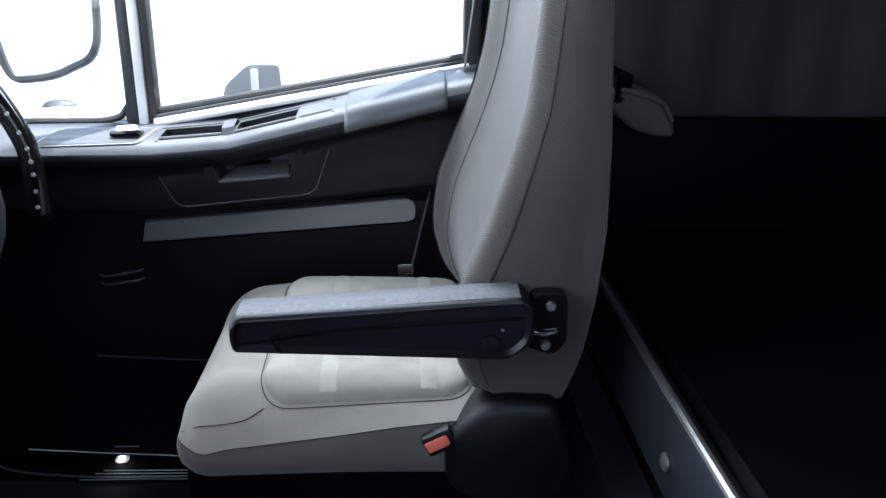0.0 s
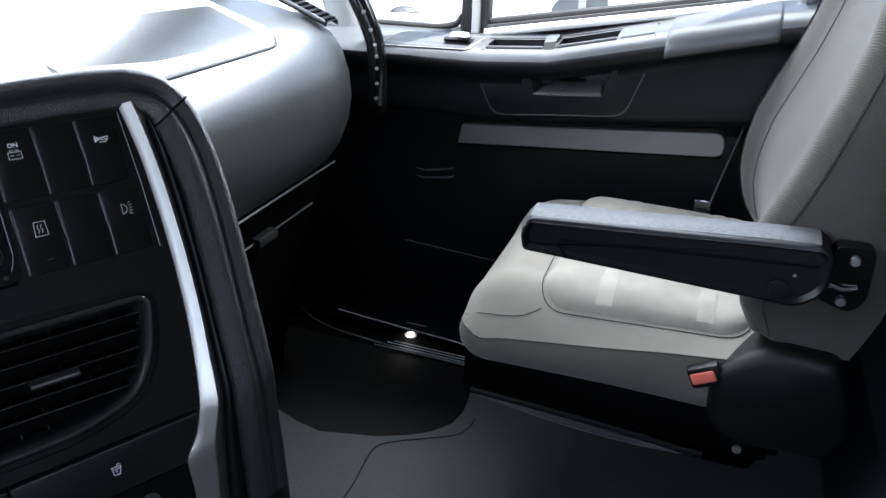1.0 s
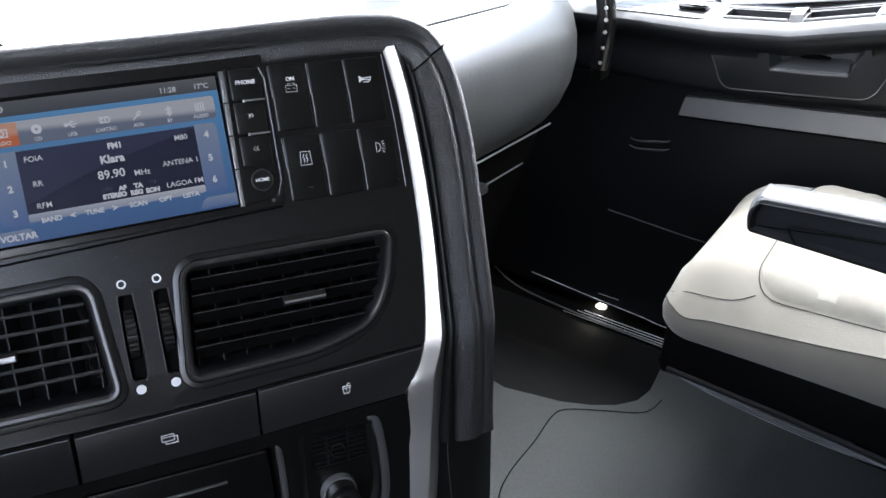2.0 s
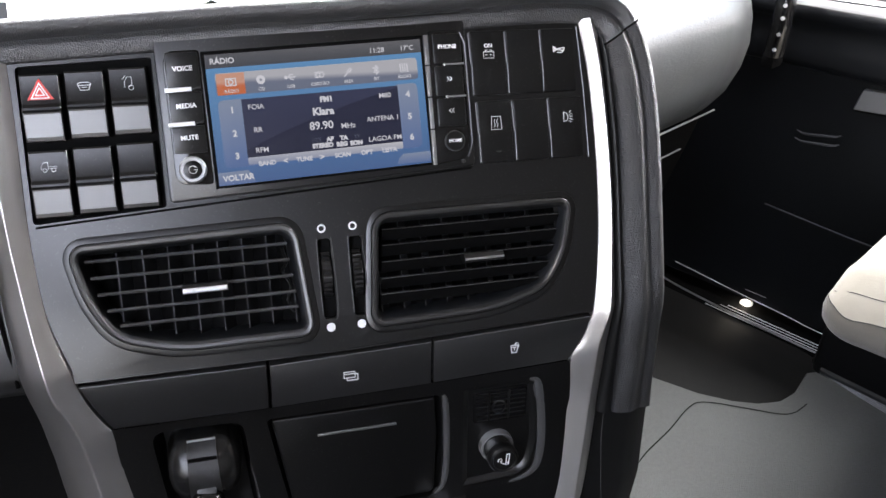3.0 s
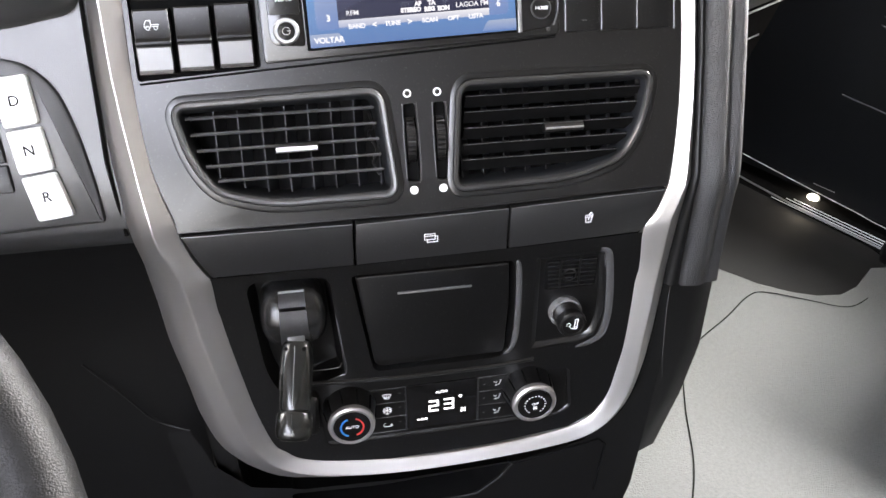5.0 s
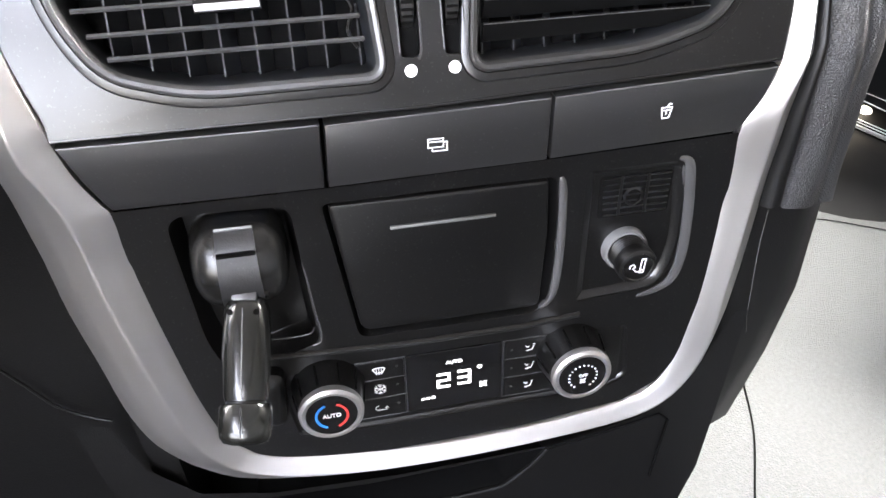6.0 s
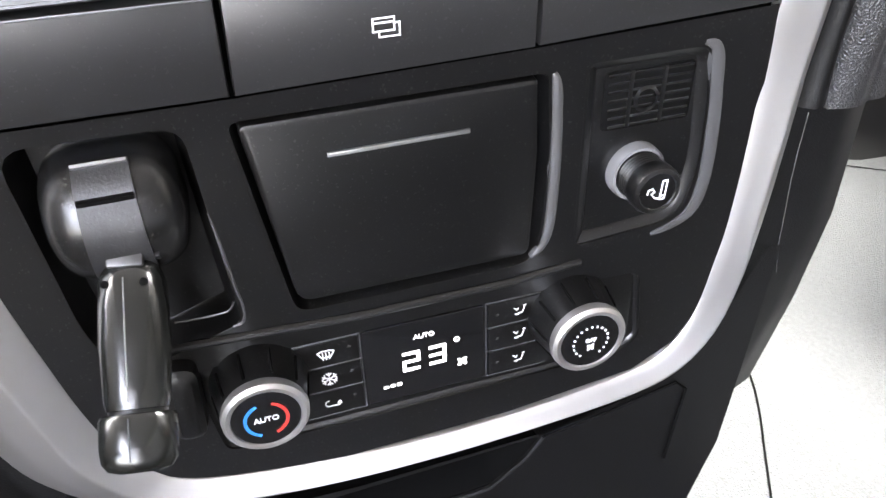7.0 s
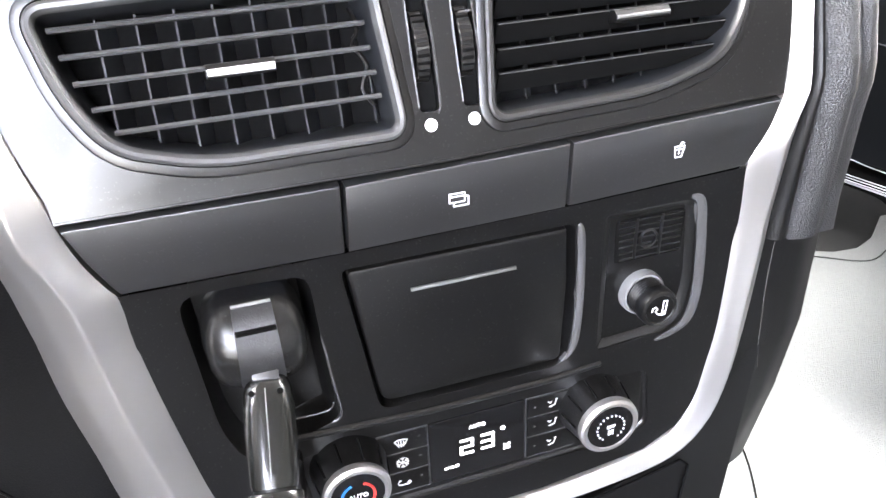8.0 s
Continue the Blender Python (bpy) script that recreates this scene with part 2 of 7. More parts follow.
SCREENBLUE = glow_ramp("screen_blue_field", (0.0032, 0.0065, 0.0150), (0.0060, 0.0160, 0.0290))
SCREENDARK = glow_ramp("screen_dark_blue_field", (0.0009, 0.0010, 0.0024), (0.0017, 0.0020, 0.0042))
SCREENMID = glow("screen_hill_shape", (0.0008, 0.0009, 0.0021), 1.0)
SCREENGREY = glow_ramp("screen_pale_tiles", (0.0075, 0.0090, 0.0125), (0.0225, 0.0235, 0.0255), 0.82)
SCREENBAR = glow_ramp("screen_pale_bar", (0.0110, 0.0135, 0.0200), (0.0270, 0.0280, 0.0300))
SCREENTOP = glow_ramp("screen_top_bar", (0.0022, 0.0025, 0.0030), (0.0065, 0.0068, 0.0072))
SCREENTAB = glow_ramp("screen_side_tabs", (0.0050, 0.0085, 0.0180), (0.0120, 0.0150, 0.0205))
SCREENORANGE = glow_ramp("screen_orange_tile", (0.0290, 0.0080, 0.0030), (0.0310, 0.0170, 0.0120), 0.82)
LAMPGLOW = glow("step_lamp_lens", (1.0, 0.93, 0.78), 1.0, (0.8, 0.75, 0.6))

# ---- building helpers ----
ANCHOR = {}


def thing(name, label, category, group="", m=None, at=(0, 0, 0), kind=""):
    """A top-level thing: an Empty at its base; its parts are written in the coordinates of the pose m."""
    m = m or Matrix.Identity(4)
    ob = new(name)
    ob.empty_display_size = 0.02
    ob.matrix_world = m @ Matrix.Translation(at)
    ANCHOR[ob.name] = Vector(at)
    return tagged(ob, label, category, group, kind)


def part(name, bm, material, parent, label="", sharp=35, at=None):
    """Links a bmesh as one mesh object under a thing or under a part."""
    shift = ANCHOR[parent.name] if at is None else Vector(at)
    bmesh.ops.remove_doubles(bm, verts=bm.verts[:], dist=1e-6)
    bmesh.ops.recalc_face_normals(bm, faces=bm.faces[:])
    if shift.length:
        bmesh.ops.translate(bm, verts=bm.verts[:], vec=-shift)
    me = bpy.data.meshes.new(name)
    bm.to_mesh(me)
    bm.free()
    me.materials.append(material)
    me.shade_smooth()
    me.set_sharp_from_angle(angle=radians(sharp))
    ob = new(name, me)
    ob.parent = parent
    ANCHOR[ob.name] = shift
    if label:
        ob["label"] = label
    return ob


def solo(name, bm, material, label, category, kind="", group="", sharp=35):
    """A top-level thing of one mesh."""
    bmesh.ops.remove_doubles(bm, verts=bm.verts[:], dist=1e-6)
    bmesh.ops.recalc_face_normals(bm, faces=bm.faces[:])
    me = bpy.data.meshes.new(name)
    bm.to_mesh(me)
    bm.free()
    me.materials.append(material)
    me.shade_smooth()
    me.set_sharp_from_angle(angle=radians(sharp))
    ob = new(name, me)
    ANCHOR[ob.name] = Vector((0, 0, 0))
    return tagged(ob, label, category, group, kind)


def loft(rings, closed=True, caps=True, bm=None):
    """A skin over rings of points; closed: each ring is a loop."""
    bm = bm or bmesh.new()
    rows = [[bm.verts.new(p) for p in ring] for ring in rings]
    n = len(rows[0])
    for a, b in zip(rows, rows[1:]):
        for i in range(n if closed else n - 1):
            j = (i + 1) % n
            bm.faces.new((a[i], a[j], b[j], b[i]))
    if caps and closed:
        bm.faces.new(rows[0])
        bm.faces.new(rows[-1][::-1])
    return bm


def box(lo, hi, bevel=0.0, seg=2, bm=None, m=None):
    """A box between two corners, its edges rounded."""
    out = bm or bmesh.new()
    made = bmesh.new()
    bmesh.ops.create_cube(made, size=1.0)
    for v in made.verts:
        v.co = Vector([lo[i] + (v.co[i] + 0.5) * (hi[i] - lo[i]) for i in range(3)])
    if bevel:
        bmesh.ops.bevel(made, geom=made.edges[:], offset=bevel, segments=seg, affect="EDGES", profile=0.5)
    if m:
        made.transform(m)
    me = bpy.data.meshes.new("scratch")
    made.to_mesh(me)
    made.free()
    out.from_mesh(me)
    bpy.data.meshes.remove(me)
    return out


def turned(profile, m, n=32, bm=None, cap=True):
    """A body of revolution: profile of (radius, height) round the z axis of the pose m."""
    rings = [[m @ Vector((r * math.cos(2 * math.pi * i / n), r * math.sin(2 * math.pi * i / n), h)) for i in range(n)] for r, h in profile]
    return loft(rings, caps=cap, bm=bm)


def tube(path, radius, n=8, bm=None, flat=1.0):
    """A round bar along a path; flat squeezes it. radius: one number or one a point."""
    pts = [Vector(p) for p in path]
    rings, side = [], None
    for i, p in enumerate(pts):
        d = (pts[min(i + 1, len(pts) - 1)] - pts[max(i - 1, 0)]).normalized()
        if side is None:
            side = d.cross(Vector((0, 0, 1)) if abs(d.z) < 0.9 else Vector((1, 0, 0))).normalized()
        side = (side - d * side.dot(d)).normalized()
        up = d.cross(side)
        r = radius[i] if hasattr(radius, "__len__") else radius
        rings.append([p + side * r * math.cos(2 * math.pi * k / n) + up * r * flat * math.sin(2 * math.pi * k / n) for k in range(n)])
    return loft(rings, bm=bm)


def smooth_path(pts, n=6):
    """A soft curve through points."""
    p = [Vector(q) for q in pts]
    out = []
    for i in range(len(p) - 1):
        a, b, c, d = p[max(i - 1, 0)], p[i], p[i + 1], p[min(i + 2, len(p) - 1)]
        for k in range(n):
            t = k / n
            out.append(0.5 * ((2 * b) + (c - a) * t + (2 * a - 5 * b + 4 * c - d) * t * t + (3 * b - a - 3 * c + d) * t ** 3))
    return out + [p[-1]]


def area2(poly):
    return sum(a[0] * b[1] - b[0] * a[1] for a, b in zip(poly, poly[1:] + poly[:1]))


def ccw(poly):
    return list(poly) if area2(list(poly)) > 0 else list(poly)[::-1]


def inset(poly, d):
    """The outline moved inwards by d (outwards: minus)."""
    out, n = [], len(poly)
    for i in range(n):
        p0, p1, p2 = (Vector(poly[(i + k - 1) % n]) for k in range(3))
        e1, e2 = (p1 - p0).normalized(), (p2 - p1).normalized()
        n1, n2 = Vector((-e1.y, e1.x)), Vector((-e2.y, e2.x))
        k = n1 + n2
        k = k / max(0.35, k.length_squared / 2) if k.length > 1e-6 else n1
        out.append(tuple(p1 + k * d))
    return out


def rounded(poly, r, n=4):
    """The outline with its corners rounded; r: one number or one a corner."""
    poly = ccw(poly) if not hasattr(r, "__len__") else list(poly)
    out, m = [], len(poly)
    for i in range(m):
        p0, p1, p2 = (Vector(poly[(i + k - 1) % m]) for k in range(3))
        ri = r[i] if hasattr(r, "__len__") else r
        a, b = (p0 - p1), (p2 - p1)
        cut = min(ri, a.length * 0.45, b.length * 0.45)
        a, b = p1 + a.normalized() * cut, p1 + b.normalized() * cut
        for k in range(n + 1):
            t = k / n
            out.append(tuple(a * (1 - t) ** 2 + p1 * 2 * t * (1 - t) + b * t * t))
    return ccw(out)


def rect(x0, z0, x1, z1):
    return [(x0, z0), (x1, z0), (x1, z1), (x0, z1)]


# the face of the console: depth over height, in the console's own frame (x across, y inwards, z up)
CONSOLE = pose(-0.470, 0.2125, -0.026, 0, 0, 59)
FACE = [(0.20, 0.079), (0.47, 0.0407), (0.557, 0.0365), (0.90, -0.126)]


def face_at(z):
    for (z0, d0), (z1, d1) in zip(FACE, FACE[1:]):
        if z <= z1 or z1 == FACE[-1][0]:
            k = (d1 - d0) / (z1 - z0)
            q = math.hypot(1, k)
            return d0 + (z - z0) * k, 1 / q, -k / q
    return 0, 1, 0


def S(s, z, off=0.0):
    """The point of the console's face at s across and z up, off metres proud of it."""
    d, nd, nz = face_at(z)
    return Vector((s, -(d + off * nd), z + off * nz))


def frame_at(s, z, off=0.0):
    """A pose on the face: x across, y up the face, z out of it."""
    d, nd, nz = face_at(z)
    out = Vector((0, -nd, nz))
    x = Vector((1, 0, 0))
    y = out.cross(x)
    m = Matrix((x, y, out)).transposed().to_4x4()
    m.translation = S(s, z, off)
    return m


def on(poly, off):
    return [S(s, z, off) for s, z in poly]


def plate(outline, t0, t1, bevel=0.0012, bm=None):
    """A piece that lies on the face: from t0 to t1 proud of it, with softened front edges."""
    p = ccw(outline)
    b2 = bevel * 0.3
    return loft([on(p, t0), on(p, t1 - bevel), on(inset(p, b2), t1 - b2), on(inset(p, bevel), t1)], bm=bm)


def sheet(outline, holes, off, bm=None, lip=0.0):
    """A flat part of the face with openings; lip: how far its openings' edges turn inwards."""
    bm = bm or bmesh.new()
    loops = [ccw(outline)] + [ccw(h) for h in holes]
    edges = []
    flat = []
    for loop in loops:
        vs = [bm.verts.new((s, z, 0)) for s, z in loop]
        flat.append(vs)
        edges += [bm.edges.new((a, b)) for a, b in zip(vs, vs[1:] + vs[:1])]
    bmesh.ops.triangle_fill(bm, use_beauty=True, use_dissolve=False, edges=edges)
    for vs in flat:
        for v in vs:
            v.co = S(v.co.x, v.co.y, off)
    if lip:
        for n, (vs, loop) in enumerate(zip(flat, loops)):
            low = [bm.verts.new(S(s, z, off - lip)) for s, z in loop]
            for i in range(len(vs)):
                j = (i + 1) % len(vs)
                bm.faces.new((vs[i], vs[j], low[j], low[i]))
    return bm


def well(outline, top, depth, slope=0.002, lip=0.0015, bm=None):
    """A recess with rounded lip, sloping walls and a floor."""
    p = ccw(outline)
    rings = [on(inset(p, -lip), top), on(inset(p, -lip * 0.3), top - lip * 0.3), on(p, top - lip), on(inset(p, slope), top - depth + lip), on(inset(p, slope + lip), top - depth)]
    bm = loft(rings, caps=False, bm=bm)
    return bm


def letters(name, words, size, m, material, parent, bold=0.0, align="CENTER", label="", thick=0.0002):
    """Writing in the built-in font, as a thin mesh lying on the pose m."""
    cu = bpy.data.curves.new("scratch_text", "FONT")
    cu.body, cu.size, cu.align_x, cu.align_y = words, size, align, "CENTER"
    cu.extrude, cu.offset, cu.resolution_u = thick, bold, 3
    tmp = new("scratch_text", cu)
    me = bpy.data.meshes.new_from_object(tmp.evaluated_get(bpy.context.evaluated_depsgraph_get()))
    bpy.data.objects.remove(tmp)
    bpy.data.curves.remove(cu)
    me.name = name
    me.transform(m)
    shift = ANCHOR[parent.name]
    me.transform(Matrix.Translation(-shift))
    me.materials.clear()
    me.materials.append(material)
    ob = new(name, me)
    ob.parent = parent
    ANCHOR[ob.name] = shift
    if label:
        ob["label"] = label
    return ob


def strokes(paths, m, width=0.0007, thick=0.0003, bm=None):
    """A line drawing as thin raised strokes on the pose m."""
    bm = bm or bmesh.new()
    for path in paths:
        p = [Vector((x, y, 0)) for x, y in path]
        for a, b in zip(p, p[1:]):
            d = (b - a)
            if d.length < 1e-7:
                continue
            d.normalize()
            sdir = Vector((-d.y, d.x, 0)) * width / 2
            a2, b2 = a - d * width * 0.4, b + d * width * 0.4
            lo = [a2 + sdir, a2 - sdir, b2 - sdir, b2 + sdir]
            loft([[m @ v for v in lo], [m @ (v + Vector((0, 0, thick))) for v in lo]], bm=bm)
    return bm


def arc(cx, cy, r, a0, a1, n=12):
    return [(cx + r * math.cos(radians(a0 + (a1 - a0) * k / n)), cy + r * math.sin(radians(a0 + (a1 - a0) * k / n))) for k in range(n + 1)]


def scaled(paths, k, dx=0.0, dy=0.0):
    return [[(x * k + dx, y * k + dy) for x, y in p] for p in paths]

# ---- the cab: floor, walls, roof, openings ----
X_FRONT, X_BACK, Z_ROOF = -1.12, 1.00, 1.72


def side_wall(name, y0, y1, label):
    """A side of the cab with the window's opening cut through it."""
    bm = bmesh.new()
    # opening: x -1.02..0.10, z from the sloping belt line to 1.60
    low = [(X_FRONT, -0.4), (0.13, -0.4), (0.13, 0.752), (-0.11, 0.705), (-0.42, 0.645), (X_FRONT, 0.63)]
    loft([[(x, y, z) for x, z in low] for y in (y0, y1)], bm=bm)
    solid = [((X_FRONT, y0, 1.60), (X_BACK, y1, Z_ROOF)), ((0.13, y0, -0.4), (X_BACK, y1, 1.60)), ((X_FRONT, y0, 0.60), (-0.98, y1, 1.60))]
    for lo, hi in solid:
        box(lo, hi, bm=bm)
    return solo(name, bm, LINER, label, "wall", "structure")


side_wall("wall_right", 1.40, 1.425, "grey lined cab side with the door's window opening")
bm = bmesh.new()
# the last box is an unseen high sill, added to keep low light out
for lo, hi in (((X_FRONT, -0.90, -0.4), (-0.28, -0.80, 1.55)), ((0.66, -0.90, -0.4), (X_BACK, -0.80, 1.55)), ((X_FRONT, -0.90, 1.55), (X_BACK, -0.80, Z_ROOF)), ((-0.28, -0.90, -0.4), (0.66, -0.80, 0.45))):
    box(lo, hi, bm=bm)
solo("wall_left", bm, LINER, "grey lined cab side with the driver's doorway, sill raised to block low light", "wall", "structure")
bm = box((X_BACK, -0.90, -0.4), (X_BACK + 0.06, 1.425, Z_ROOF))
solo("wall_back", bm, LINER, "grey lined rear wall of the cab", "wall", "structure")
bm = box((X_FRONT - 0.06, -0.90, -0.4), (X_FRONT, 1.425, 0.70))
box((X_FRONT - 0.06, -0.90, 1.62), (X_FRONT, 1.425, Z_ROOF), bm=bm)
solo("wall_front", bm, PLASTIC, "dark bulkhead under and over the windscreen", "wall", "structure")
bm = box((X_FRONT - 0.06, -0.90, Z_ROOF), (X_BACK + 0.06, 1.425, Z_ROOF + 0.05))
solo("ceiling", bm, LINER, "grey lined cab roof", "ceiling", "structure")
bm = box((X_FRONT, -0.80, -0.40), (X_BACK, 1.40, -0.045))
solo("floor", bm, CARPET, "black covered cab floor beneath the mats", "floor", "structure")

# windscreen and side glass
w = thing("window_1", "wide clear windscreen ahead of the dashboard", "window", kind="structure", at=(X_FRONT, 0.3, 0.7))
part("pane", box((X_FRONT - 0.035, -0.80, 0.70), (X_FRONT - 0.030, 1.40, 1.62)), GLASS, w)
part("window_frame", box((X_FRONT - 0.05, -0.80, 0.69), (X_FRONT - 0.01, 1.40, 0.712), 0.003), SEAL, w)
w.children[0].visible_shadow = False
# the yard outside
g = bmesh.new()
bmesh.ops.create_grid(g, x_segments=8, y_segments=8, size=60)
bmesh.ops.translate(g, verts=g.verts[:], vec=(0, 0, -1.35))
solo("ground", g, TARMAC, "pale paved yard outside the cab", "ground", "structure")

# grey vinyl mat with its shaped edge, proud of the black floor
edge = [(-0.78, 0.41), (-0.78, 1.06), (-0.72, 1.03), (-0.66, 1.00), (-0.62, 0.985), (-0.57, 0.975), (-0.52, 0.988), (-0.47, 1.00), (-0.42, 1.024), (-0.385, 1.05), (-0.360, 1.085), (-0.352, 1.13), (-0.36, 1.20), (-0.33, 1.24), (-0.10, 1.34), (0.30, 1.36), (0.30, 0.40), (-0.78, 0.40)]
edge = ccw(edge)
bm = loft([[(x, y, -0.044) for x, y in edge], [(x, y, -0.004) for x, y in edge], [(x, y, -0.001) for x, y in inset(edge, 0.002)], [(x, y, 0.0) for x, y in inset(edge, 0.006)]])
floor_mat = thing("floor_mat", "grey grained vinyl floor mat with a raised seam", "floor mat", kind="structure", at=(-0.3, 0.8, -0.044))
part("mat_sheet", bm, MAT, floor_mat)
seam = smooth_path([(-0.25, 0.47, 0.001), (-0.273, 0.508, 0.001), (-0.317, 0.578, 0.001), (-0.385, 0.656, 0.001), (-0.436, 0.728, 0.001), (-0.452, 0.79, 0.001), (-0.455, 0.876, 0.001), (-0.461, 0.95, 0.001), (-0.449, 0.983, 0.001), (-0.394, 1.019, 0.001), (-0.345, 1.048, 0.001), (-0.328, 1.072, 0.001), (-0.323, 1.108, 0.001)])
part("mat_seam", tube(seam, 0.0011, 6, flat=0.5), SHADOWGAP, floor_mat, "dark moulded groove line")

# black rubber tray ahead of the passenger's seat and the step plate with its lamp
tray = rounded([(-0.90, 0.40), (-0.352, 0.40), (-0.352, 1.29), (-0.90, 1.31)], 0.06, 6)
bm = loft([[(x, y, -0.044) for x, y in tray], [(x, y, -0.022) for x, y in tray], [(x, y, -0.020) for x, y in inset(tray, 0.004)]])
solo("footwell_mat", bm, CARPET, "black rubber footwell mat before the passenger seat", "floor mat", "structure")

sill = thing("door_sill", "ribbed dark door sill plate with a step lamp", "door sill", kind="structure", at=(-0.5, 1.34, -0.045))
bm = box((-0.95, 1.295, -0.045), (0.10, 1.415, -0.022), 0.004)
part("sill_plate", bm, SHADOWGAP, sill)
for k in range(4):
    part("rib", tube([(-0.615 + 0.012 * k, 1.3045 + 0.0095 * k, -0.0205), (-0.44, 1.302 + 0.0095 * k, -0.0205), (-0.12, 1.299 + 0.0095 * k, -0.0205)], 0.0009, 6), SILVERKEY, sill, "thin bright rib")
part("sill_edge", tube(smooth_path([(-0.84, 1.385, -0.018), (-0.78, 1.348, -0.018), (-0.72, 1.326, -0.018), (-0.62, 1.312, -0.018), (-0.45, 1.300, -0.018), (-0.1, 1.294, -0.018)]), 0.0020, 6), DULLMETAL, sill)
part("upper_edge", tube(smooth_path([(-0.72, 1.349, 0.019), (-0.637, 1.349, 0.0125), (-0.56, 1.349, 0.007), (-0.46, 1.349, 0.001), (-0.40, 1.349, -0.004), (-0.20, 1.349, -0.008)]), 0.0010, 8), SILVERKEY, sill)
part("back_edge", tube([(-0.558, 1.3485, 0.0225), (-0.512, 1.3485, 0.0225)], 0.0009, 8), DULLMETAL, sill)
lens = turned([(0.0135, 0), (0.0135, 0.0015), (0.011, 0.0038), (0.0062, 0.0050)], pose(-0.556, 1.371, -0.022, 12, 0, 0), 24, cap=False)
step_lamp = part("step_lamp", lens, SILVERKEY, sill, "small round step lamp in a pale rim")
part("lamp_lens", turned([(0.0062, 0.0046), (0.004, 0.0056), (0.001, 0.006)], pose(-0.556, 1.371, -0.022, 12, 0, 0), 20), LAMPGLOW, step_lamp, "lit clear lens")
glim = new("step_lamp_light", bpy.data.lights.new("step_lamp_light", "POINT"))
glim.data.energy, glim.data.shadow_soft_size, glim.data.color = 0.008, 0.004, (1.0, 0.92, 0.76)
glim.location = (-0.556, 1.362, -0.006)

# ---- passenger door ----
door = thing("door_1", "dark moulded passenger door lining with a pale grey strip", "door", kind="structure", at=(-0.3, 1.36, -0.02))


def ledge_z(x):
    """The height of the ledge's inner edge along the door."""
    pts = [(-0.80, 0.612), (-0.56, 0.616), (-0.40, 0.618), (-0.28, 0.628), (-0.11, 0.668), (0.07, 0.712), (0.14, 0.725)]
    for (a, za), (b, zb) in zip(pts, pts[1:]):
        if x <= b:
            return za + (zb - za) * (x - a) / (b - a)
    return pts[-1][1]


LEDGE = [(1.41, 0.026), (1.375, 0.0255), (1.345, 0.0250), (1.328, 0.0245), (1.31, 0.0232), (1.292, 0.0210), (1.282, 0.0180), (1.272, 0.0130), (1.264, 0.0065), (1.259, -0.001)]


def ledge_at(x, y):
    """The height of the ledge's top at x and y."""
    for (ya, za), (yb, zb) in zip(LEDGE, LEDGE[1:]):
        if y >= yb:
            return ledge_z(x) + za + (zb - za) * (ya - y) / (ya - yb)
    return ledge_z(x) + LEDGE[-1][1]


def door_ring(x):
    """The lining's section at x, from the ledge's edge down to the strip."""
    z = ledge_z(x)
    h = (z - 0.618) * 0.5
    deep = 1.350 if -0.322 < x < -0.162 else 1.2868
    return [Vector((x, 1.259, z - 0.001)), Vector((x, 1.257, z - 0.008)), Vector((x, 1.260, z - 0.017)), Vector((x, 1.270, z - 0.027)), Vector((x, 1.283, z - 0.034)),
            Vector((x, deep, z - 0.050)), Vector((x, deep, 0.548 + h)), Vector((x, 1.2868, 0.522 + h)), Vector((x, 1.292, 0.510 + h)), Vector((x, 1.325, 0.499 + h))]


xs = [-0.80, -0.74, -0.68, -0.62, -0.56, -0.50, -0.45, -0.40, -0.36, -0.325, -0.32, -0.28, -0.22, -0.165, -0.16, -0.11, -0.06, -0.02, 0.02, 0.07, 0.13]
part("upper_lining", loft([door_ring(x) for x in xs], closed=False), DOORTRIM, door, sharp=50)
# the ledge under the window, with two pockets let into it
POCKETS = ((-0.39, -0.292), (-0.268, -0.172))
cols = sorted(set(xs + [v for p in POCKETS for v in p] + [-0.36, -0.32, -0.24, -0.20, -0.13, -0.085]))
bm = bmesh.new()
grid = [[bm.verts.new((x, y, ledge_at(x, y))) for y, h in LEDGE] for x in cols]
for i in range(len(cols) - 1):
    for j in range(len(LEDGE) - 1):
        cx, cy = (cols[i] + cols[i + 1]) / 2, (LEDGE[j][0] + LEDGE[j + 1][0]) / 2
        if any(a < cx < b for a, b in POCKETS) and 1.282 < cy < 1.328:
            continue
        bm.faces.new((grid[i][j], grid[i + 1][j], grid[i + 1][j + 1], grid[i][j + 1]))
part("ledge_top", bm, DOORLEDGE, door, "grey ledge under the window, daylight put into its colour", sharp=50)
for x0, x1 in POCKETS:
    rim = [Vector((x, y, ledge_at(x, y))) for x, y in ((x0, 1.282), (x1, 1.282), (x1, 1.305), (x1, 1.328), (x0, 1.328), (x0, 1.305))]
    low = [Vector((p.x * 0.94 + (x0 + x1) * 0.03, p.y * 0.9 + 0.1305, p.z - 0.032)) for p in rim]
    bm = loft([rim, low], caps=False)
    bm.faces.new([bm.verts.new(p) for p in low])
    part("ledge_pocket", bm, DOORTRIM, door, "dark pocket let into the ledge")
    part("pocket_rim", tube([p + Vector((0, 0, 0.0008)) for p in rim[:2]], 0.0028, 8), DOORLEDGE, door)
part("pocket_divider", loft([[Vector((x, 1.278, ledge_at(x, 1.278) - 0.002)), Vector((x, 1.282, ledge_at(x, 1.282) + 0.010)), Vector((x, 1.31, ledge_at(x, 1.31) + 0.012)), Vector((x, 1.332, ledge_at(x, 1.332) - 0.001))] for x in (-0.290, -0.288, -0.274, -0.270)], closed=False), DOORLEDGE, door)
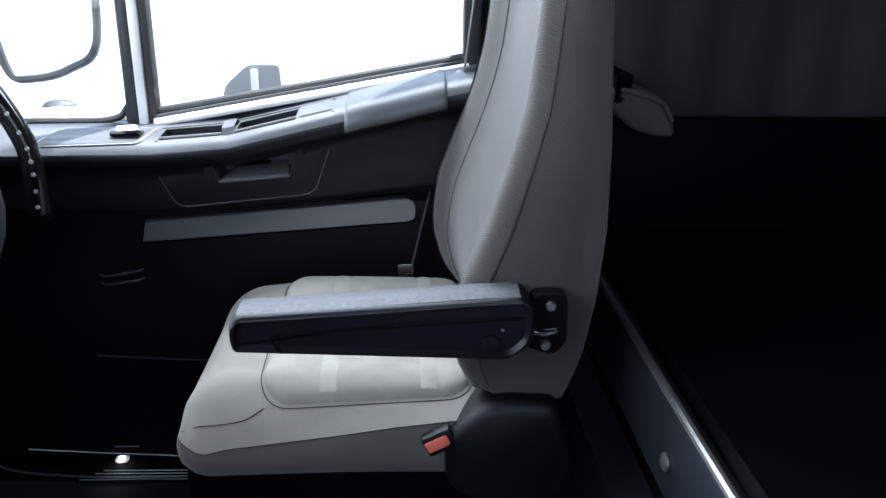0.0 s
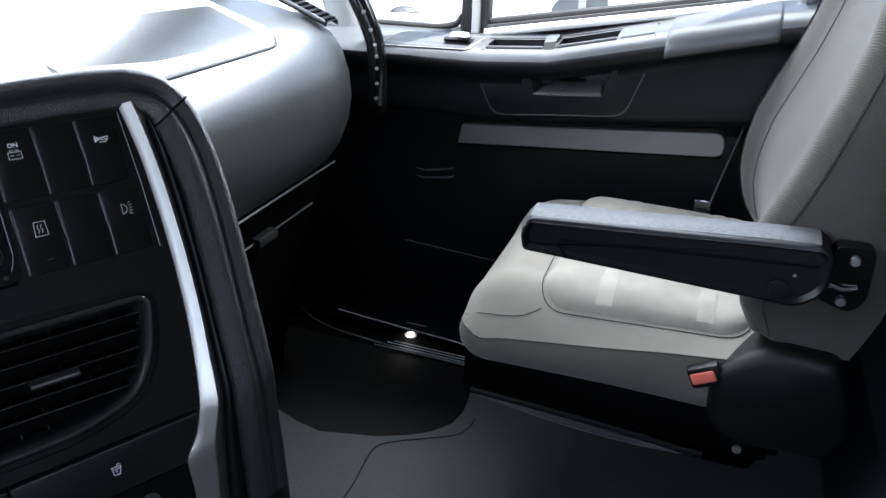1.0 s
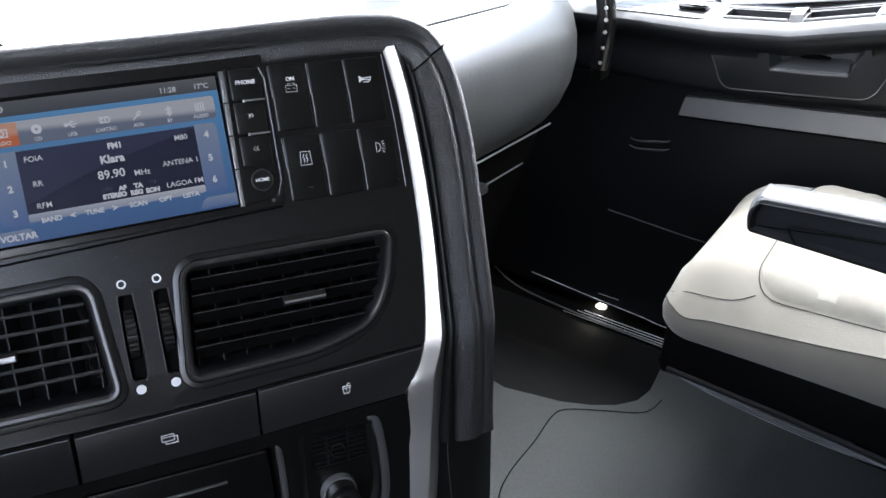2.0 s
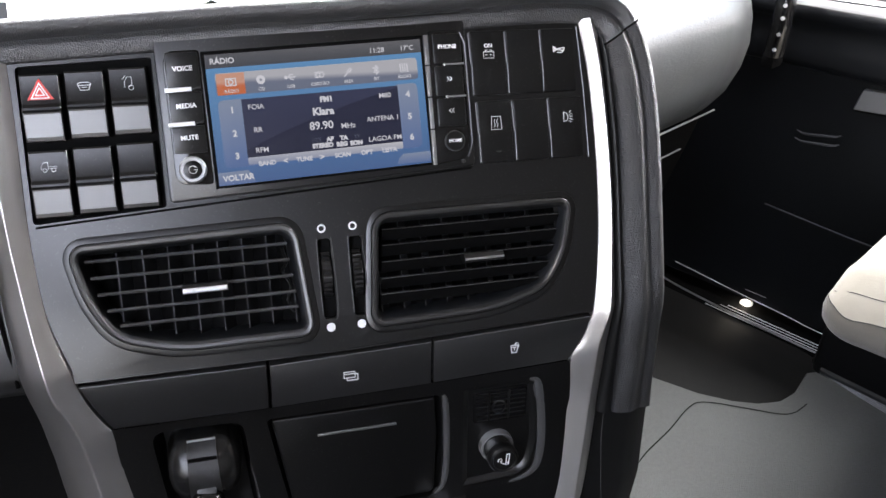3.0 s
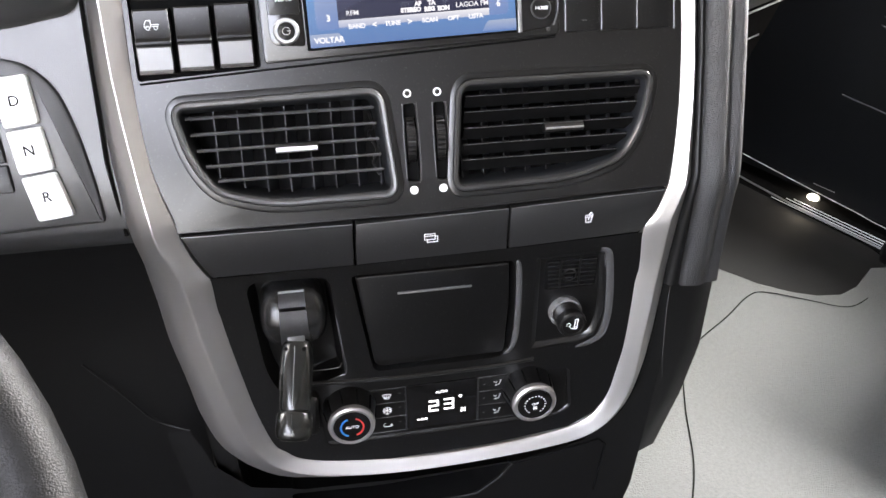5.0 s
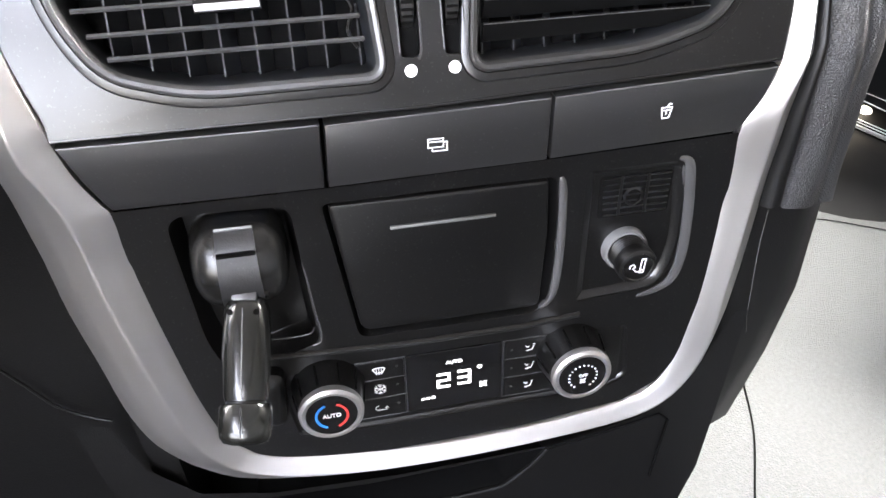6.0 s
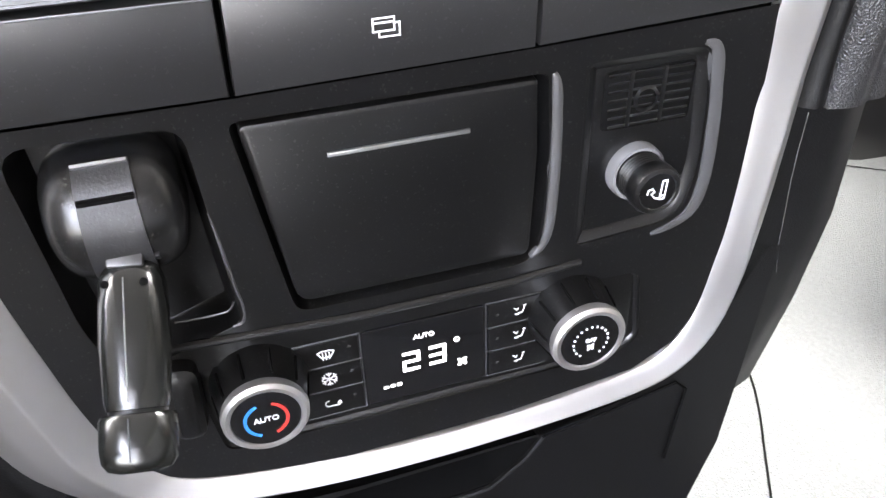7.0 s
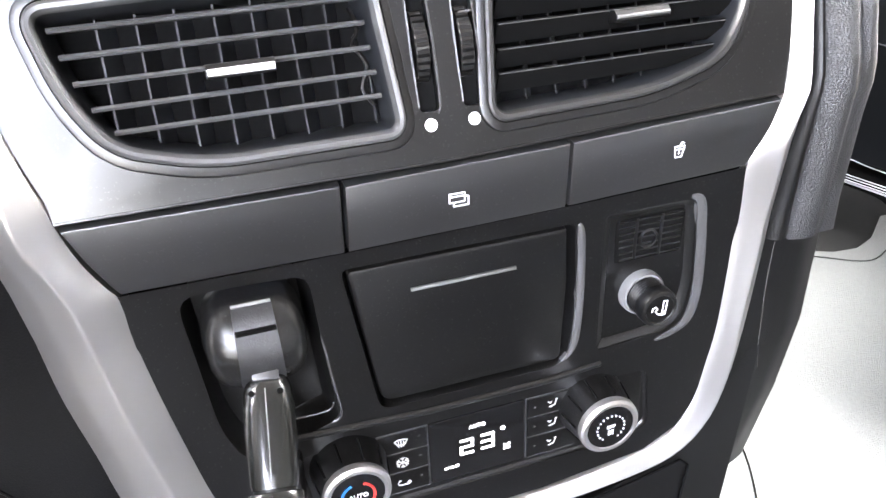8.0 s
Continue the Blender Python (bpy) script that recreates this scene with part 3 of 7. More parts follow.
bm = loft([[Vector((x, 1.325, 0.522)), Vector((x, 1.338, 0.40)), Vector((x, 1.345, 0.22)), Vector((x, 1.350, 0.20)), Vector((x, 1.352, 0.0)), Vector((x, 1.40, -0.02))] for x in (-0.86, -0.6, -0.3, 0.0, 0.14)], closed=False)
part("lower_lining", bm, DOORTRIM, door, sharp=30)
part("lining_seam", tube([(-0.56, 1.341, 0.222), (-0.40, 1.341, 0.212), (-0.1, 1.341, 0.205)], 0.0015, 6), ELBOW, door)
# elbow pad at the rear of the ledge
rows = []
for x, k in ((-0.0935, 0.0), (-0.092, 0.6), (-0.088, 1.0), (-0.05, 1.0), (0.0, 1.0), (0.04, 1.0), (0.062, 1.0), (0.067, 0.6), (0.0685, 0.0)):
    o = 0.0032 * k
    rows.append([Vector((x, y, ledge_at(x, y) + o)) for y in (1.362, 1.345, 1.31, 1.285, 1.272)] + [Vector((x, 1.262 - o * 0.7, ledge_z(x) + 0.004 + o * 0.5)), Vector((x, 1.2565 - o, ledge_z(x) - 0.008)), Vector((x, 1.259 - o, ledge_z(x) - 0.017)), Vector((x, 1.263 - o, ledge_z(x) - 0.0205)), Vector((x, 1.268, ledge_z(x) - 0.0235))])
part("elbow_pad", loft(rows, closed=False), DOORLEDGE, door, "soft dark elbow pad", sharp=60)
# flat cover behind the pockets and the raised rim round both
cover = [(-0.166, 1.281), (-0.114, 1.281), (-0.116, 1.336), (-0.172, 1.336)]
part("ledge_cover", loft([[Vector((x, y, ledge_at(x, y) + o)) for x, y in q] for q, o in ((cover, -0.001), (cover, 0.0012), (inset(ccw(cover), 0.001), 0.0020))]), DOORLEDGE, door, "flat cover plate on the ledge")
part("ledge_rim", tube([Vector((x, y, ledge_at(x, y) + 0.0006)) for x, y in ((-0.112, 1.276), (-0.113, 1.3385), (-0.20, 1.339), (-0.30, 1.337), (-0.398, 1.334), (-0.394, 1.276))], 0.0012, 6), SEAL, door)
# control plate with the window switch
plate_o = rounded([(-0.580, 1.268), (-0.418, 1.272), (-0.404, 1.330), (-0.560, 1.334)], 0.012, 4)
bm = loft([[Vector((x, y, ledge_at(x, y) + o)) for x, y in q] for q, o in ((plate_o, -0.001), (plate_o, 0.0018), (inset(plate_o, 0.0015), 0.0028))])
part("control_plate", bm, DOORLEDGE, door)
part("plate_edge", tube([Vector((x, y, ledge_at(x, y) + 0.0016)) for x, y in plate_o + plate_o[:1]], 0.0012, 6), DULLMETAL, door)
m = pose(-0.445, 1.300, ledge_at(-0.445, 1.300) + 0.003, -12, -3, 0)
bm = box((-0.024, -0.015, -0.004), (0.024, 0.015, 0.0045), 0.003, m=m)
sw = part("window_switch", bm, GLOSS, door)
part("switch_rocker", loft([[m @ Vector((x, y, 0.004 + h)) for y, h in ((-0.010, 0.0), (-0.006, 0.007), (0.004, 0.009), (0.010, 0.0))] for x in (-0.014, 0.0, 0.016)]), SILVERKEY, sw, "pale rocker")
# inset panel with the door pull
inset_panel = rounded([(-0.406, 0.592), (-0.372, 0.523), (-0.148, 0.546), (-0.117, 0.635)], [0.006, 0.02, 0.02, 0.006], 5)


def door_plane(poly, y):
    return [Vector((x, y, z)) for x, z in poly]


pull_hole = rounded([(-0.312, 0.602), (-0.303, 0.566), (-0.186, 0.576), (-0.172, 0.622)], [0.004, 0.008, 0.008, 0.004], 3)
bm = loft([door_plane(inset_panel, 1.292), door_plane(inset_panel, 1.2862), door_plane(inset(inset_panel, 0.0015), 1.2855)], caps=False)
flat = bmesh.new()
es = []
for loop in (inset(inset_panel, 0.0015), pull_hole):
    vs = [flat.verts.new((x, 1.2855, z)) for x, z in loop]
    es += [flat.edges.new((a, b)) for a, b in zip(vs, vs[1:] + vs[:1])]
bmesh.ops.triangle_fill(flat, use_beauty=True, use_dissolve=False, edges=es)
me = bpy.data.meshes.new("scratch")
flat.to_mesh(me)
flat.free()
bm.from_mesh(me)
bpy.data.meshes.remove(me)
part("inset_panel", bm, DOORTRIM, door)
part("panel_groove", tube([Vector((x, 1.2866, z)) for x, z in inset(inset_panel, -0.0012)], 0.0016, 6), SEAL, door)
bm = loft([door_plane(pull_hole, 1.2855), door_plane(inset(pull_hole, 0.003), 1.30), door_plane(inset(pull_hole, 0.006), 1.335)], caps=False)
loft([door_plane(inset(pull_hole, 0.006), 1.335), door_plane(inset(pull_hole, 0.008), 1.336)], bm=bm)
pull = part("door_pull", bm, ELBOW, door, "recessed door pull")
part("pull_lip", tube([(-0.302, 1.2845, 0.5665), (-0.25, 1.2835, 0.5705), (-0.188, 1.2845, 0.5765)], 0.0022, 8), DOORLEDGE, pull, "thin lip, lightened for the light it catches")
part("pull_floor", loft([[Vector((-0.298, 1.286, 0.568)), Vector((-0.189, 1.286, 0.578)), Vector((-0.194, 1.333, 0.588)), Vector((-0.276, 1.333, 0.580))], [Vector((-0.298, 1.286, 0.570)), Vector((-0.189, 1.286, 0.580)), Vector((-0.194, 1.333, 0.592)), Vector((-0.276, 1.333, 0.584))]]), DOORLEDGE, pull)
part("pull_slot", box((-0.268, 1.325, 0.5835), (-0.224, 1.336, 0.5905), 0.001), SHADOWGAP, pull)
# grey strip
strip = rounded([(-0.447, 0.450), (0.022, 0.487), (0.018, 0.529), (-0.440, 0.487)], [0.004, 0.022, 0.022, 0.004], 6)
bm = loft([door_plane(strip, 1.345), door_plane(strip, 1.319), door_plane(inset(strip, 0.0015), 1.3172)])
part("door_strip", bm, DOORSTRIP, door, "pale grey metallic strip")
part("strip_groove", tube([(-0.447, 1.326, 0.447), (0.018, 1.326, 0.484)], 0.002, 6), SHADOWGAP, door)
# moulded pocket where the strip ends; two paler tubes imitate its highlight lines
for z, dz in ((0.381, 0.010), (0.366, 0.008)):
    part("grip_lip", tube(smooth_path([(-0.535, 1.337, z + 0.002), (-0.520, 1.333, z), (-0.490, 1.332, z + dz * 0.55), (-0.466, 1.333, z + dz), (-0.458, 1.338, z + dz + 0.003)], 4), [0.0010 + 0.0016 * math.sin(math.pi * k / 16) for k in range(17)], 8), ELBOW, door, "pale highlight line on the rounded edge of a moulded grip")

# door window: frame, divider, seals, glass
win = thing("window_3", "clear side window in a black and silver frame", "window", kind="structure", at=(-0.2, 1.40, 0.66))
bm = tube([(-0.45, 1.395, 0.655), (-0.15, 1.395, 0.7075), (0.115, 1.395, 0.757)], 0.0085, 10)
part("seal", bm, SEAL, win)
part("belt_trim", tube([(-0.42, 1.372, 0.645), (-0.15, 1.372, 0.694), (0.11, 1.372, 0.742)], 0.0075, 10), SILVERKEY, win, "silver belt trim")
part("inner_seal", tube([(-0.42, 1.382, 0.654), (-0.15, 1.382, 0.703), (0.11, 1.382, 0.751)], 0.004, 8), SEAL, win)
part("divider", box((-0.462, 1.375, 0.62), (-0.448, 1.41, 1.605), 0.003), SEAL, win)
part("divider_trim", box((-0.4478, 1.372, 0.62), (-0.4325, 1.41, 1.605), 0.003), SILVERKEY, win, "silver divider bar")
part("divider_seal", box((-0.4322, 1.378, 0.62), (-0.418, 1.41, 1.605), 0.003), SEAL, win)
part("corner_seal", tube(smooth_path([(-0.98, 1.39, 0.642), (-0.60, 1.39, 0.644), (-0.50, 1.39, 0.648), (-0.472, 1.39, 0.668), (-0.466, 1.39, 0.72), (-0.466, 1.39, 1.605)], 5), 0.006, 8), SEAL, win)
part("rear_frame", box((0.100, 1.37, 0.72), (0.13, 1.41, 1.605), 0.004), SEAL, win)
pane = part("pane", box((-0.97, 1.402, 0.60), (0.112, 1.405, 1.605)), GLASS, win)
pane.visible_shadow = False

# pillar by the windscreen
bm = tube([(-0.68, 1.37, 0.60), (-0.76, 1.37, 0.86), (-0.90, 1.37, 1.40)], 0.030, 12, flat=1.3)
solo("pillar_front", bm, PILLAR, "pale grey trimmed windscreen pillar", "pillar", "structure")

bm = box((X_FRONT - 0.02, 1.322, 0.60), (-1.05, 1.398, Z_ROOF), 0.012)
solo("pillar_corner", bm, PILLAR, "pale grey corner pillar between windscreen and door", "pillar", "structure")

# seat belt by the rear pillar
beltthing = thing("seat_belt", "black seat belt hanging from the rear door pillar", "seat belt", at=(0.02, 1.30, 0.36))
part("webbing", tube([(0.125, 1.345, 1.30), (0.118, 1.335, 0.90), (0.098, 1.325, 0.737), (0.070, 1.322, 0.65), (0.030, 1.318, 0.48), (0.012, 1.315, 0.40)], 0.014, 8, flat=0.12), BELT, beltthing)
part("anchor_bolt", turned([(0.008, 0), (0.008, 0.008), (0.004, 0.012)], pose(0.092, 1.335, 0.735, 90, 0, 0), 12), DULLMETAL, beltthing)
part("tongue", box((-0.012, 1.305, 0.392), (0.016, 1.311, 0.412), 0.002, m=None), CHROME, beltthing)
part("tongue_grip", box((-0.008, 1.302, 0.365), (0.014, 1.314, 0.394), 0.003), PLASTIC, beltthing)

# ---- bunk behind the seats ----
bunk = thing("bunk", "grey framed sleeping bunk with a dark cover", "bunk", at=(0.6, 0.5, -0.04))
prof = [(0.309, 0.325), (0.297, 0.335), (0.295, 0.425), (0.301, 0.440), (0.313, 0.444), (0.323, 0.438), (0.326, 0.40), (0.326, 0.325)]
part("front_rail", loft([[Vector((x, y, z)) for x, z in prof] for y in (-0.75, 0.2, 1.0, 1.38)]), BUNKFRAME, bunk, "grey painted front rail")
# silver tube imitates the windows' reflection along the painted rail
part("rail_edge", tube([(0.308, -0.75, 0.440), (0.308, 1.38, 0.440)], 0.0065, 10), SILVER, bunk, "rounded edge, its reflection put into a silver colour")
part("cover", loft([[Vector((x, y, z)) for x, z in ((0.326, 0.34), (0.327, 0.425), (0.343, 0.438), (0.60, 0.452), (0.99, 0.455), (0.99, 0.34))] for y in (-0.76, 0.0, 0.7, 1.385)]), DARKLINER, bunk, "dark smooth cover")
for y in (0.30, 0.757, 1.215):
    part("rail_bolt", turned([(0.011, 0), (0.011, 0.003), (0.006, 0.006)], pose(0.2945, y, 0.383, 0, -90, 0), 16), DULLMETAL, bunk)
part("base_panel", loft([[Vector((0.33, y, -0.02)), Vector((0.335, y, 0.32)), Vector((0.40, y, 0.32)), Vector((0.40, y, -0.02))] for y in (-0.75, 1.38)]), PLASTIC, bunk)
part("base_box", loft([[Vector((0.27, y, -0.005)), Vector((0.262, y, 0.20)), Vector((0.275, y, 0.235)), Vector((0.33, y, 0.245)), Vector((0.33, y, -0.005))] for y in (0.62, 0.66, 1.30)]), BUNKFRAME, bunk, "dark storage box below")

low = thing("side_panel", "black lower side lining beside the bunk", "wall panel", kind="structure", at=(0.6, 1.39, 0.44))
part("panel", box((0.14, 1.388, 0.40), (0.998, 1.3985, 0.655), 0.003), DARKLINER, low)
bm = loft([[Vector((x, 1.398, 0.658)), Vector((x, 1.380 + 0.004 * math.sin(x * 60), 0.662)), Vector((x, 1.378 + 0.005 * math.sin(x * 60), 1.0)), Vector((x, 1.384, 1.70))] for x in [0.14 + 0.02 * k for k in range(43)]], closed=False)
part("curtain_lining", bm, LINER, low, "grey padded upper lining")
flap = thing("cloth_flap", "pale cloth flap hanging over the dark lining", "cloth", at=(0.42, 1.30, 0.66))
cloth = rounded([(0.325, 0.72), (0.350, 0.727), (0.372, 0.728), (0.413, 0.708), (0.436, 0.675), (0.440, 0.645), (0.405, 0.646), (0.373, 0.654), (0.330, 0.690)], 0.010, 3)
random.seed(5)
rows = [[Vector((x, y + 0.004 * math.sin(70 * x + 40 * z), z)) for x, z in inset(cloth, d)] for d, y in ((0.0, 1.300), (0.0, 1.276), (0.004, 1.266), (0.012, 1.262))]
part("flap", loft(rows), FLAP, flap)
part("fold", tube(smooth_path([(0.345, 1.268, 0.722), (0.375, 1.256, 0.714), (0.41, 1.258, 0.702), (0.43, 1.262, 0.672)]), [0.004] * 19, 8), FLAP, flap)
part("strap", box((0.335, 1.265, 0.70), (0.362, 1.386, 0.745), 0.003), SHADOWGAP, flap)

# ---- passenger seat ----
seat = thing("passenger_seat", "grey cloth truck passenger seat with worn pad and black armrest", "seat", at=(-0.08, 1.085, 0.0))
Y0, Y1 = 0.885, 1.285
YC = (Y0 + Y1) / 2


def fall(e, r):
    """How far a rounded edge of radius r drops at the distance e from the edge."""
    return 0.0 if e >= r else r - math.sqrt(max(0.0, r * r - (r - max(e, 0.0)) ** 2))


SEAMZ = [(-0.303, 0.288), (-0.28, 0.308), (-0.229, 0.322), (-0.157, 0.331), (-0.085, 0.340), (-0.012, 0.351), (0.06, 0.359), (0.12, 0.362)]


def lerp(table, z):
    for (a, va), (b, vb) in zip(table, table[1:]):
        if z <= b:
            return va + (vb - va) * max(0.0, (z - a) / (b - a))
    return table[-1][1]


def seat_z(x, y):
    z = 0.388 - 0.025 * max(0.0, x + 0.10)
    v = abs(y - YC) / ((Y1 - Y0) / 2)
    z += 0.022 * math.exp(-((y - 1.205) / 0.055) ** 2) * min(1.0, max(0.0, (x + 0.30) / 0.14))
    z -= fall(x + 0.300, 0.075) + fall(Y1 - y, 0.042)
    # the near roll slopes down to the side seam
    drop = max(0.012, z - lerp(SEAMZ, x))
    e = min(1.0, max(0.0, (y - Y0) / 0.075))
    return z + 0.006 * math.exp(-((v - 0.72) / 0.14) ** 2) * e - drop * (1 - e) ** 1.7


def field(x0, x1, y0, y1, nx, ny, lift, skirt, mask=0.0):
    """A cushion skin over a rounded rectangle, closed by a skirt down to the height skirt."""
    rows = []
    for i in range(nx + 1):
        row = []
        for j in range(ny + 1):
            u, v = i / nx, j / ny
            u, v = u + 0.06 * math.sin(2 * math.pi * u) * -1, v - 0.06 * math.sin(2 * math.pi * v)
            x, y = x0 + (x1 - x0) * u, y0 + (y1 - y0) * v
            if mask:
                # corners pulled in to a rounded plan
                for cx, sx in ((x0 + mask, -1), (x1 - mask, 1)):
                    for cy, sy in ((y0 + mask, -1), (y1 - mask, 1)):
                        dx, dy = (x - cx) * sx, (y - cy) * sy
                        if dx > 0 and dy > 0:
                            k = max(dx, dy) / math.hypot(dx, dy)
                            x, y = cx + dx * sx * k, cy + dy * sy * k
            row.append(Vector((x, y, seat_z(x, y) + lift(u, v, x, y))))
        rows.append(row)
    bm = loft(rows, closed=False)
    rim = [r[0] for r in rows] + rows[-1][1:] + [r[-1] for r in rows[:-1]][::-1] + rows[0][1:-1][::-1]
    if skirt > 0:
        return bm, rim
    loft([rim, [Vector((p.x, p.y, p.z + skirt)) for p in rim]], caps=False, bm=bm)
    return bm, rim


skin, rim = field(-0.300, 0.115, Y0, Y1, 36, 36, lambda u, v, x, y: 0.0, 0.280, 0.05)
part("seat_cushion", skin, FABRIC, seat, "grey cloth cushion", sharp=70)
# the boxing below the seam, a little full in the middle and tucked in under the edge


def boxing(t, bulge):
    return [Vector((p.x, p.y, p.z + (0.276 - p.z) * t)) + (Vector((p.x, p.y, 0)) - Vector((-0.1, YC, 0))).normalized() * bulge for p in rim]


part("cushion_side", loft([boxing(0.0, -0.0006), boxing(0.06, 0.0012), boxing(0.35, 0.0035), boxing(0.7, 0.001), boxing(0.92, -0.006), boxing(1.0, -0.014)], caps=False), CUSHIONSIDE, seat, "side of the cushion, same grey cloth darkened as in shade", sharp=70)
part("side_seam", tube([p + Vector((0, -0.0008, 0.0)) for p in rim + rim[:1]], 0.0009, 6), SEAM, seat)


def pad_lift(u, v, x, y):
    e = min(u, 1 - u) * 0.27
    f = min(v, 1 - v) * 0.34
    z = 0.010 - fall(min(e, f), 0.016) * 0.8
    for gx in (-0.112, -0.088, 0.020, 0.043):
        z -= 0.0016 * math.exp(-((x - gx) / 0.0022) ** 2)
    return z


part("seat_pad", field(-0.188, 0.090, 0.915, 1.238, 90, 30, pad_lift, -0.01, 0.040)[0], WORNCLOTH, seat, "worn paler pad with cross seams", sharp=70)
for x0, x1 in ((-0.112, -0.088), (0.020, 0.043)):
    bm = loft([[Vector((x, y, seat_z(x, y) + pad_lift((x + 0.188) / 0.278, (y - 0.915) / 0.323, x, y) + 0.0014)) for y in [0.922 + 0.310 * k / 32 for k in range(33)]] for x in (x0 + 0.001, (x0 + x1) / 2, x1 - 0.001)], closed=False)
    part("pad_band", bm, BANDCLOTH, seat)
# seams
path = [Vector((x, y, seat_z(x, y) + 0.0004)) for x, y in ((-0.182, 0.915), (-0.205, 0.906), (-0.235, 0.904), (-0.267, 0.908), (-0.291, 0.916))]
part("front_seam", tube(smooth_path(path, 4), 0.0007, 6), SEAM, seat)
rim = rounded([(-0.190, 0.913), (0.092, 0.913), (0.092, 1.240), (-0.190, 1.240)], 0.042, 6)
part("pad_seam", tube([Vector((x, y, seat_z(x, y) + 0.0005)) for x, y in rim + rim[:1]], 0.0008, 6), SEAM, seat)
# backrest
NEARX = [(0.385, 0.110), (0.40, 0.083), (0.42, 0.071), (0.45, 0.064), (0.50, 0.062), (0.541, 0.071), (0.602, 0.097), (0.685, 0.124), (0.751, 0.144), (0.814, 0.153), (0.873, 0.159), (1.0, 0.168), (1.15, 0.185), (1.24, 0.205), (1.27, 0.235)]
FARX = [(0.385, 0.105), (0.408, 0.083), (0.44, 0.062), (0.494, 0.047), (0.54, 0.047), (0.591, 0.055), (0.64, 0.073), (0.692, 0.093), (0.74, 0.107), (0.788, 0.118), (0.855, 0.126), (1.0, 0.138), (1.15, 0.157), (1.24, 0.18), (1.27, 0.21)]
REARX = [(0.385, 0.207), (0.42, 0.219), (0.457, 0.228), (0.52, 0.238), (0.609, 0.244), (0.714, 0.243), (0.812, 0.240), (0.873, 0.237), (1.0, 0.236), (1.15, 0.25), (1.24, 0.262), (1.27, 0.262)]


def half_width(z):
    return lerp([(0.385, 0.188), (0.45, 0.196), (0.60, 0.196), (0.70, 0.188), (0.82, 0.168), (1.0, 0.160), (1.15, 0.155), (1.24, 0.14), (1.27, 0.11)], z)


def front_x(z, v):
    """The backrest's front at a height, from the near edge (-1) to the far edge (1)."""
    tip = lerp(NEARX, z) + (lerp(FARX, z) - lerp(NEARX, z)) * (v + 1) / 2
    dip = 0.026 * (1 - abs(v / 0.86) ** 4.0) if abs(v) < 0.86 and z < 1.2 else 0.0
    return tip + dip + fall((1 - abs(v)) * half_width(z), 0.020) * 0.8


def back_side(z, t, side, off=0.0):
    a, b = front_x(z, side), lerp(REARX, z) - 0.006
    crease = 0.004 * math.exp(-((z - 0.775 - 0.01 * t) / 0.008) ** 2) * math.sin(math.pi * t) + 0.003 * math.exp(-((t - 0.78 + 0.5 * (z - 0.6)) / 0.08) ** 2) * math.exp(-((z - 0.58) / 0.09) ** 2)
    return Vector((a + (b - a) * t, YC + side * (half_width(z) + 0.006 * math.sin(math.pi * t) - crease + off), z))


def back_ring(z):
    w = half_width(z)
    pts = [Vector((front_x(z, -1 + k / 12), YC + (-1 + k / 12) * w, z)) for k in range(25)]
    pts += [back_side(z, t, 1) for t in (0.15, 0.3, 0.5, 0.7, 0.85, 1.0)]
    pts += [Vector((lerp(REARX, z) + 0.005 * (1 - v * v), YC + v * w, z)) for v in (0.9, 0.6, 0.3, 0.0, -0.3, -0.6, -0.9)]
    pts += [back_side(z, t, -1) for t in (1.0, 0.85, 0.7, 0.5, 0.3, 0.15)]
    return pts


zs = [0.385, 0.40, 0.43] + [0.45 + 0.02 * k for k in range(23)] + [0.93, 1.0, 1.08, 1.15, 1.20, 1.24, 1.262, 1.27]
part("backrest", loft([back_ring(z) for z in zs]), BACKCLOTH, seat, "tall grey cloth backrest, shade put into its colour", sharp=60)
# ribbed side panels and bolster edges with piping and a seam along the inner panel
low = zs[1:30]
for side in (-1, 1):
    part("side_panel", loft([[back_side(z, t, side, 0.0010) for t in (0.10, 0.2, 0.3, 0.4, 0.5, 0.6, 0.7, 0.8, 0.9, 1.0)] for z in low], closed=False), SIDECLOTH, seat, "ribbed grey side cloth, darkened as in shade", sharp=60)
    part("piping", tube([back_side(z, 0.085, side, 0.0012) for z in low], 0.0008, 6), SEAM, seat)
    part("bolster_facing", loft([[Vector((front_x(z, side * v) - 0.0015, YC + side * v * half_width(z), z)) for v in (0.90, 0.93, 0.96, 0.985)] + [back_side(z, 0.0, side, 0.001) + Vector((-0.001, 0, 0)), back_side(z, 0.07, side, 0.0014)] for z in low], closed=False), FACINGCLOTH, seat, "ribbed edge band, paler than the side, shade in its colour", sharp=60)
    part("insert_seam", tube([Vector((front_x(z, side * 0.62) - 0.0006, YC + side * 0.62 * half_width(z), z)) for z in low[1:]], 0.0009, 6), SEAM, seat)
# seat base, covers, suspension
part("seat_pan", box((-0.287, 0.898, 0.205), (0.14, 1.275, 0.283), 0.010, 3), LOWERSKIN, seat, "black seat pan")
HINGE = ccw(rounded([(0.052, 0.27), (0.050, 0.345), (0.080, 0.374), (0.122, 0.398), (0.192, 0.394), (0.222, 0.30), (0.205, 0.25), (0.09, 0.245)], [0.02, 0.014, 0.03, 0.03, 0.02, 0.02, 0.02, 0.02], 4))
part("hinge_cover", loft([[Vector((x, y, z)) for x, z in inset(HINGE, d)] for y, d in ((0.864, 0.014), (0.868, 0.006), (0.874, 0.0015), (0.884, 0.0), (0.93, 0.0))]), PLASTIC, seat, "black rounded hinge cover")
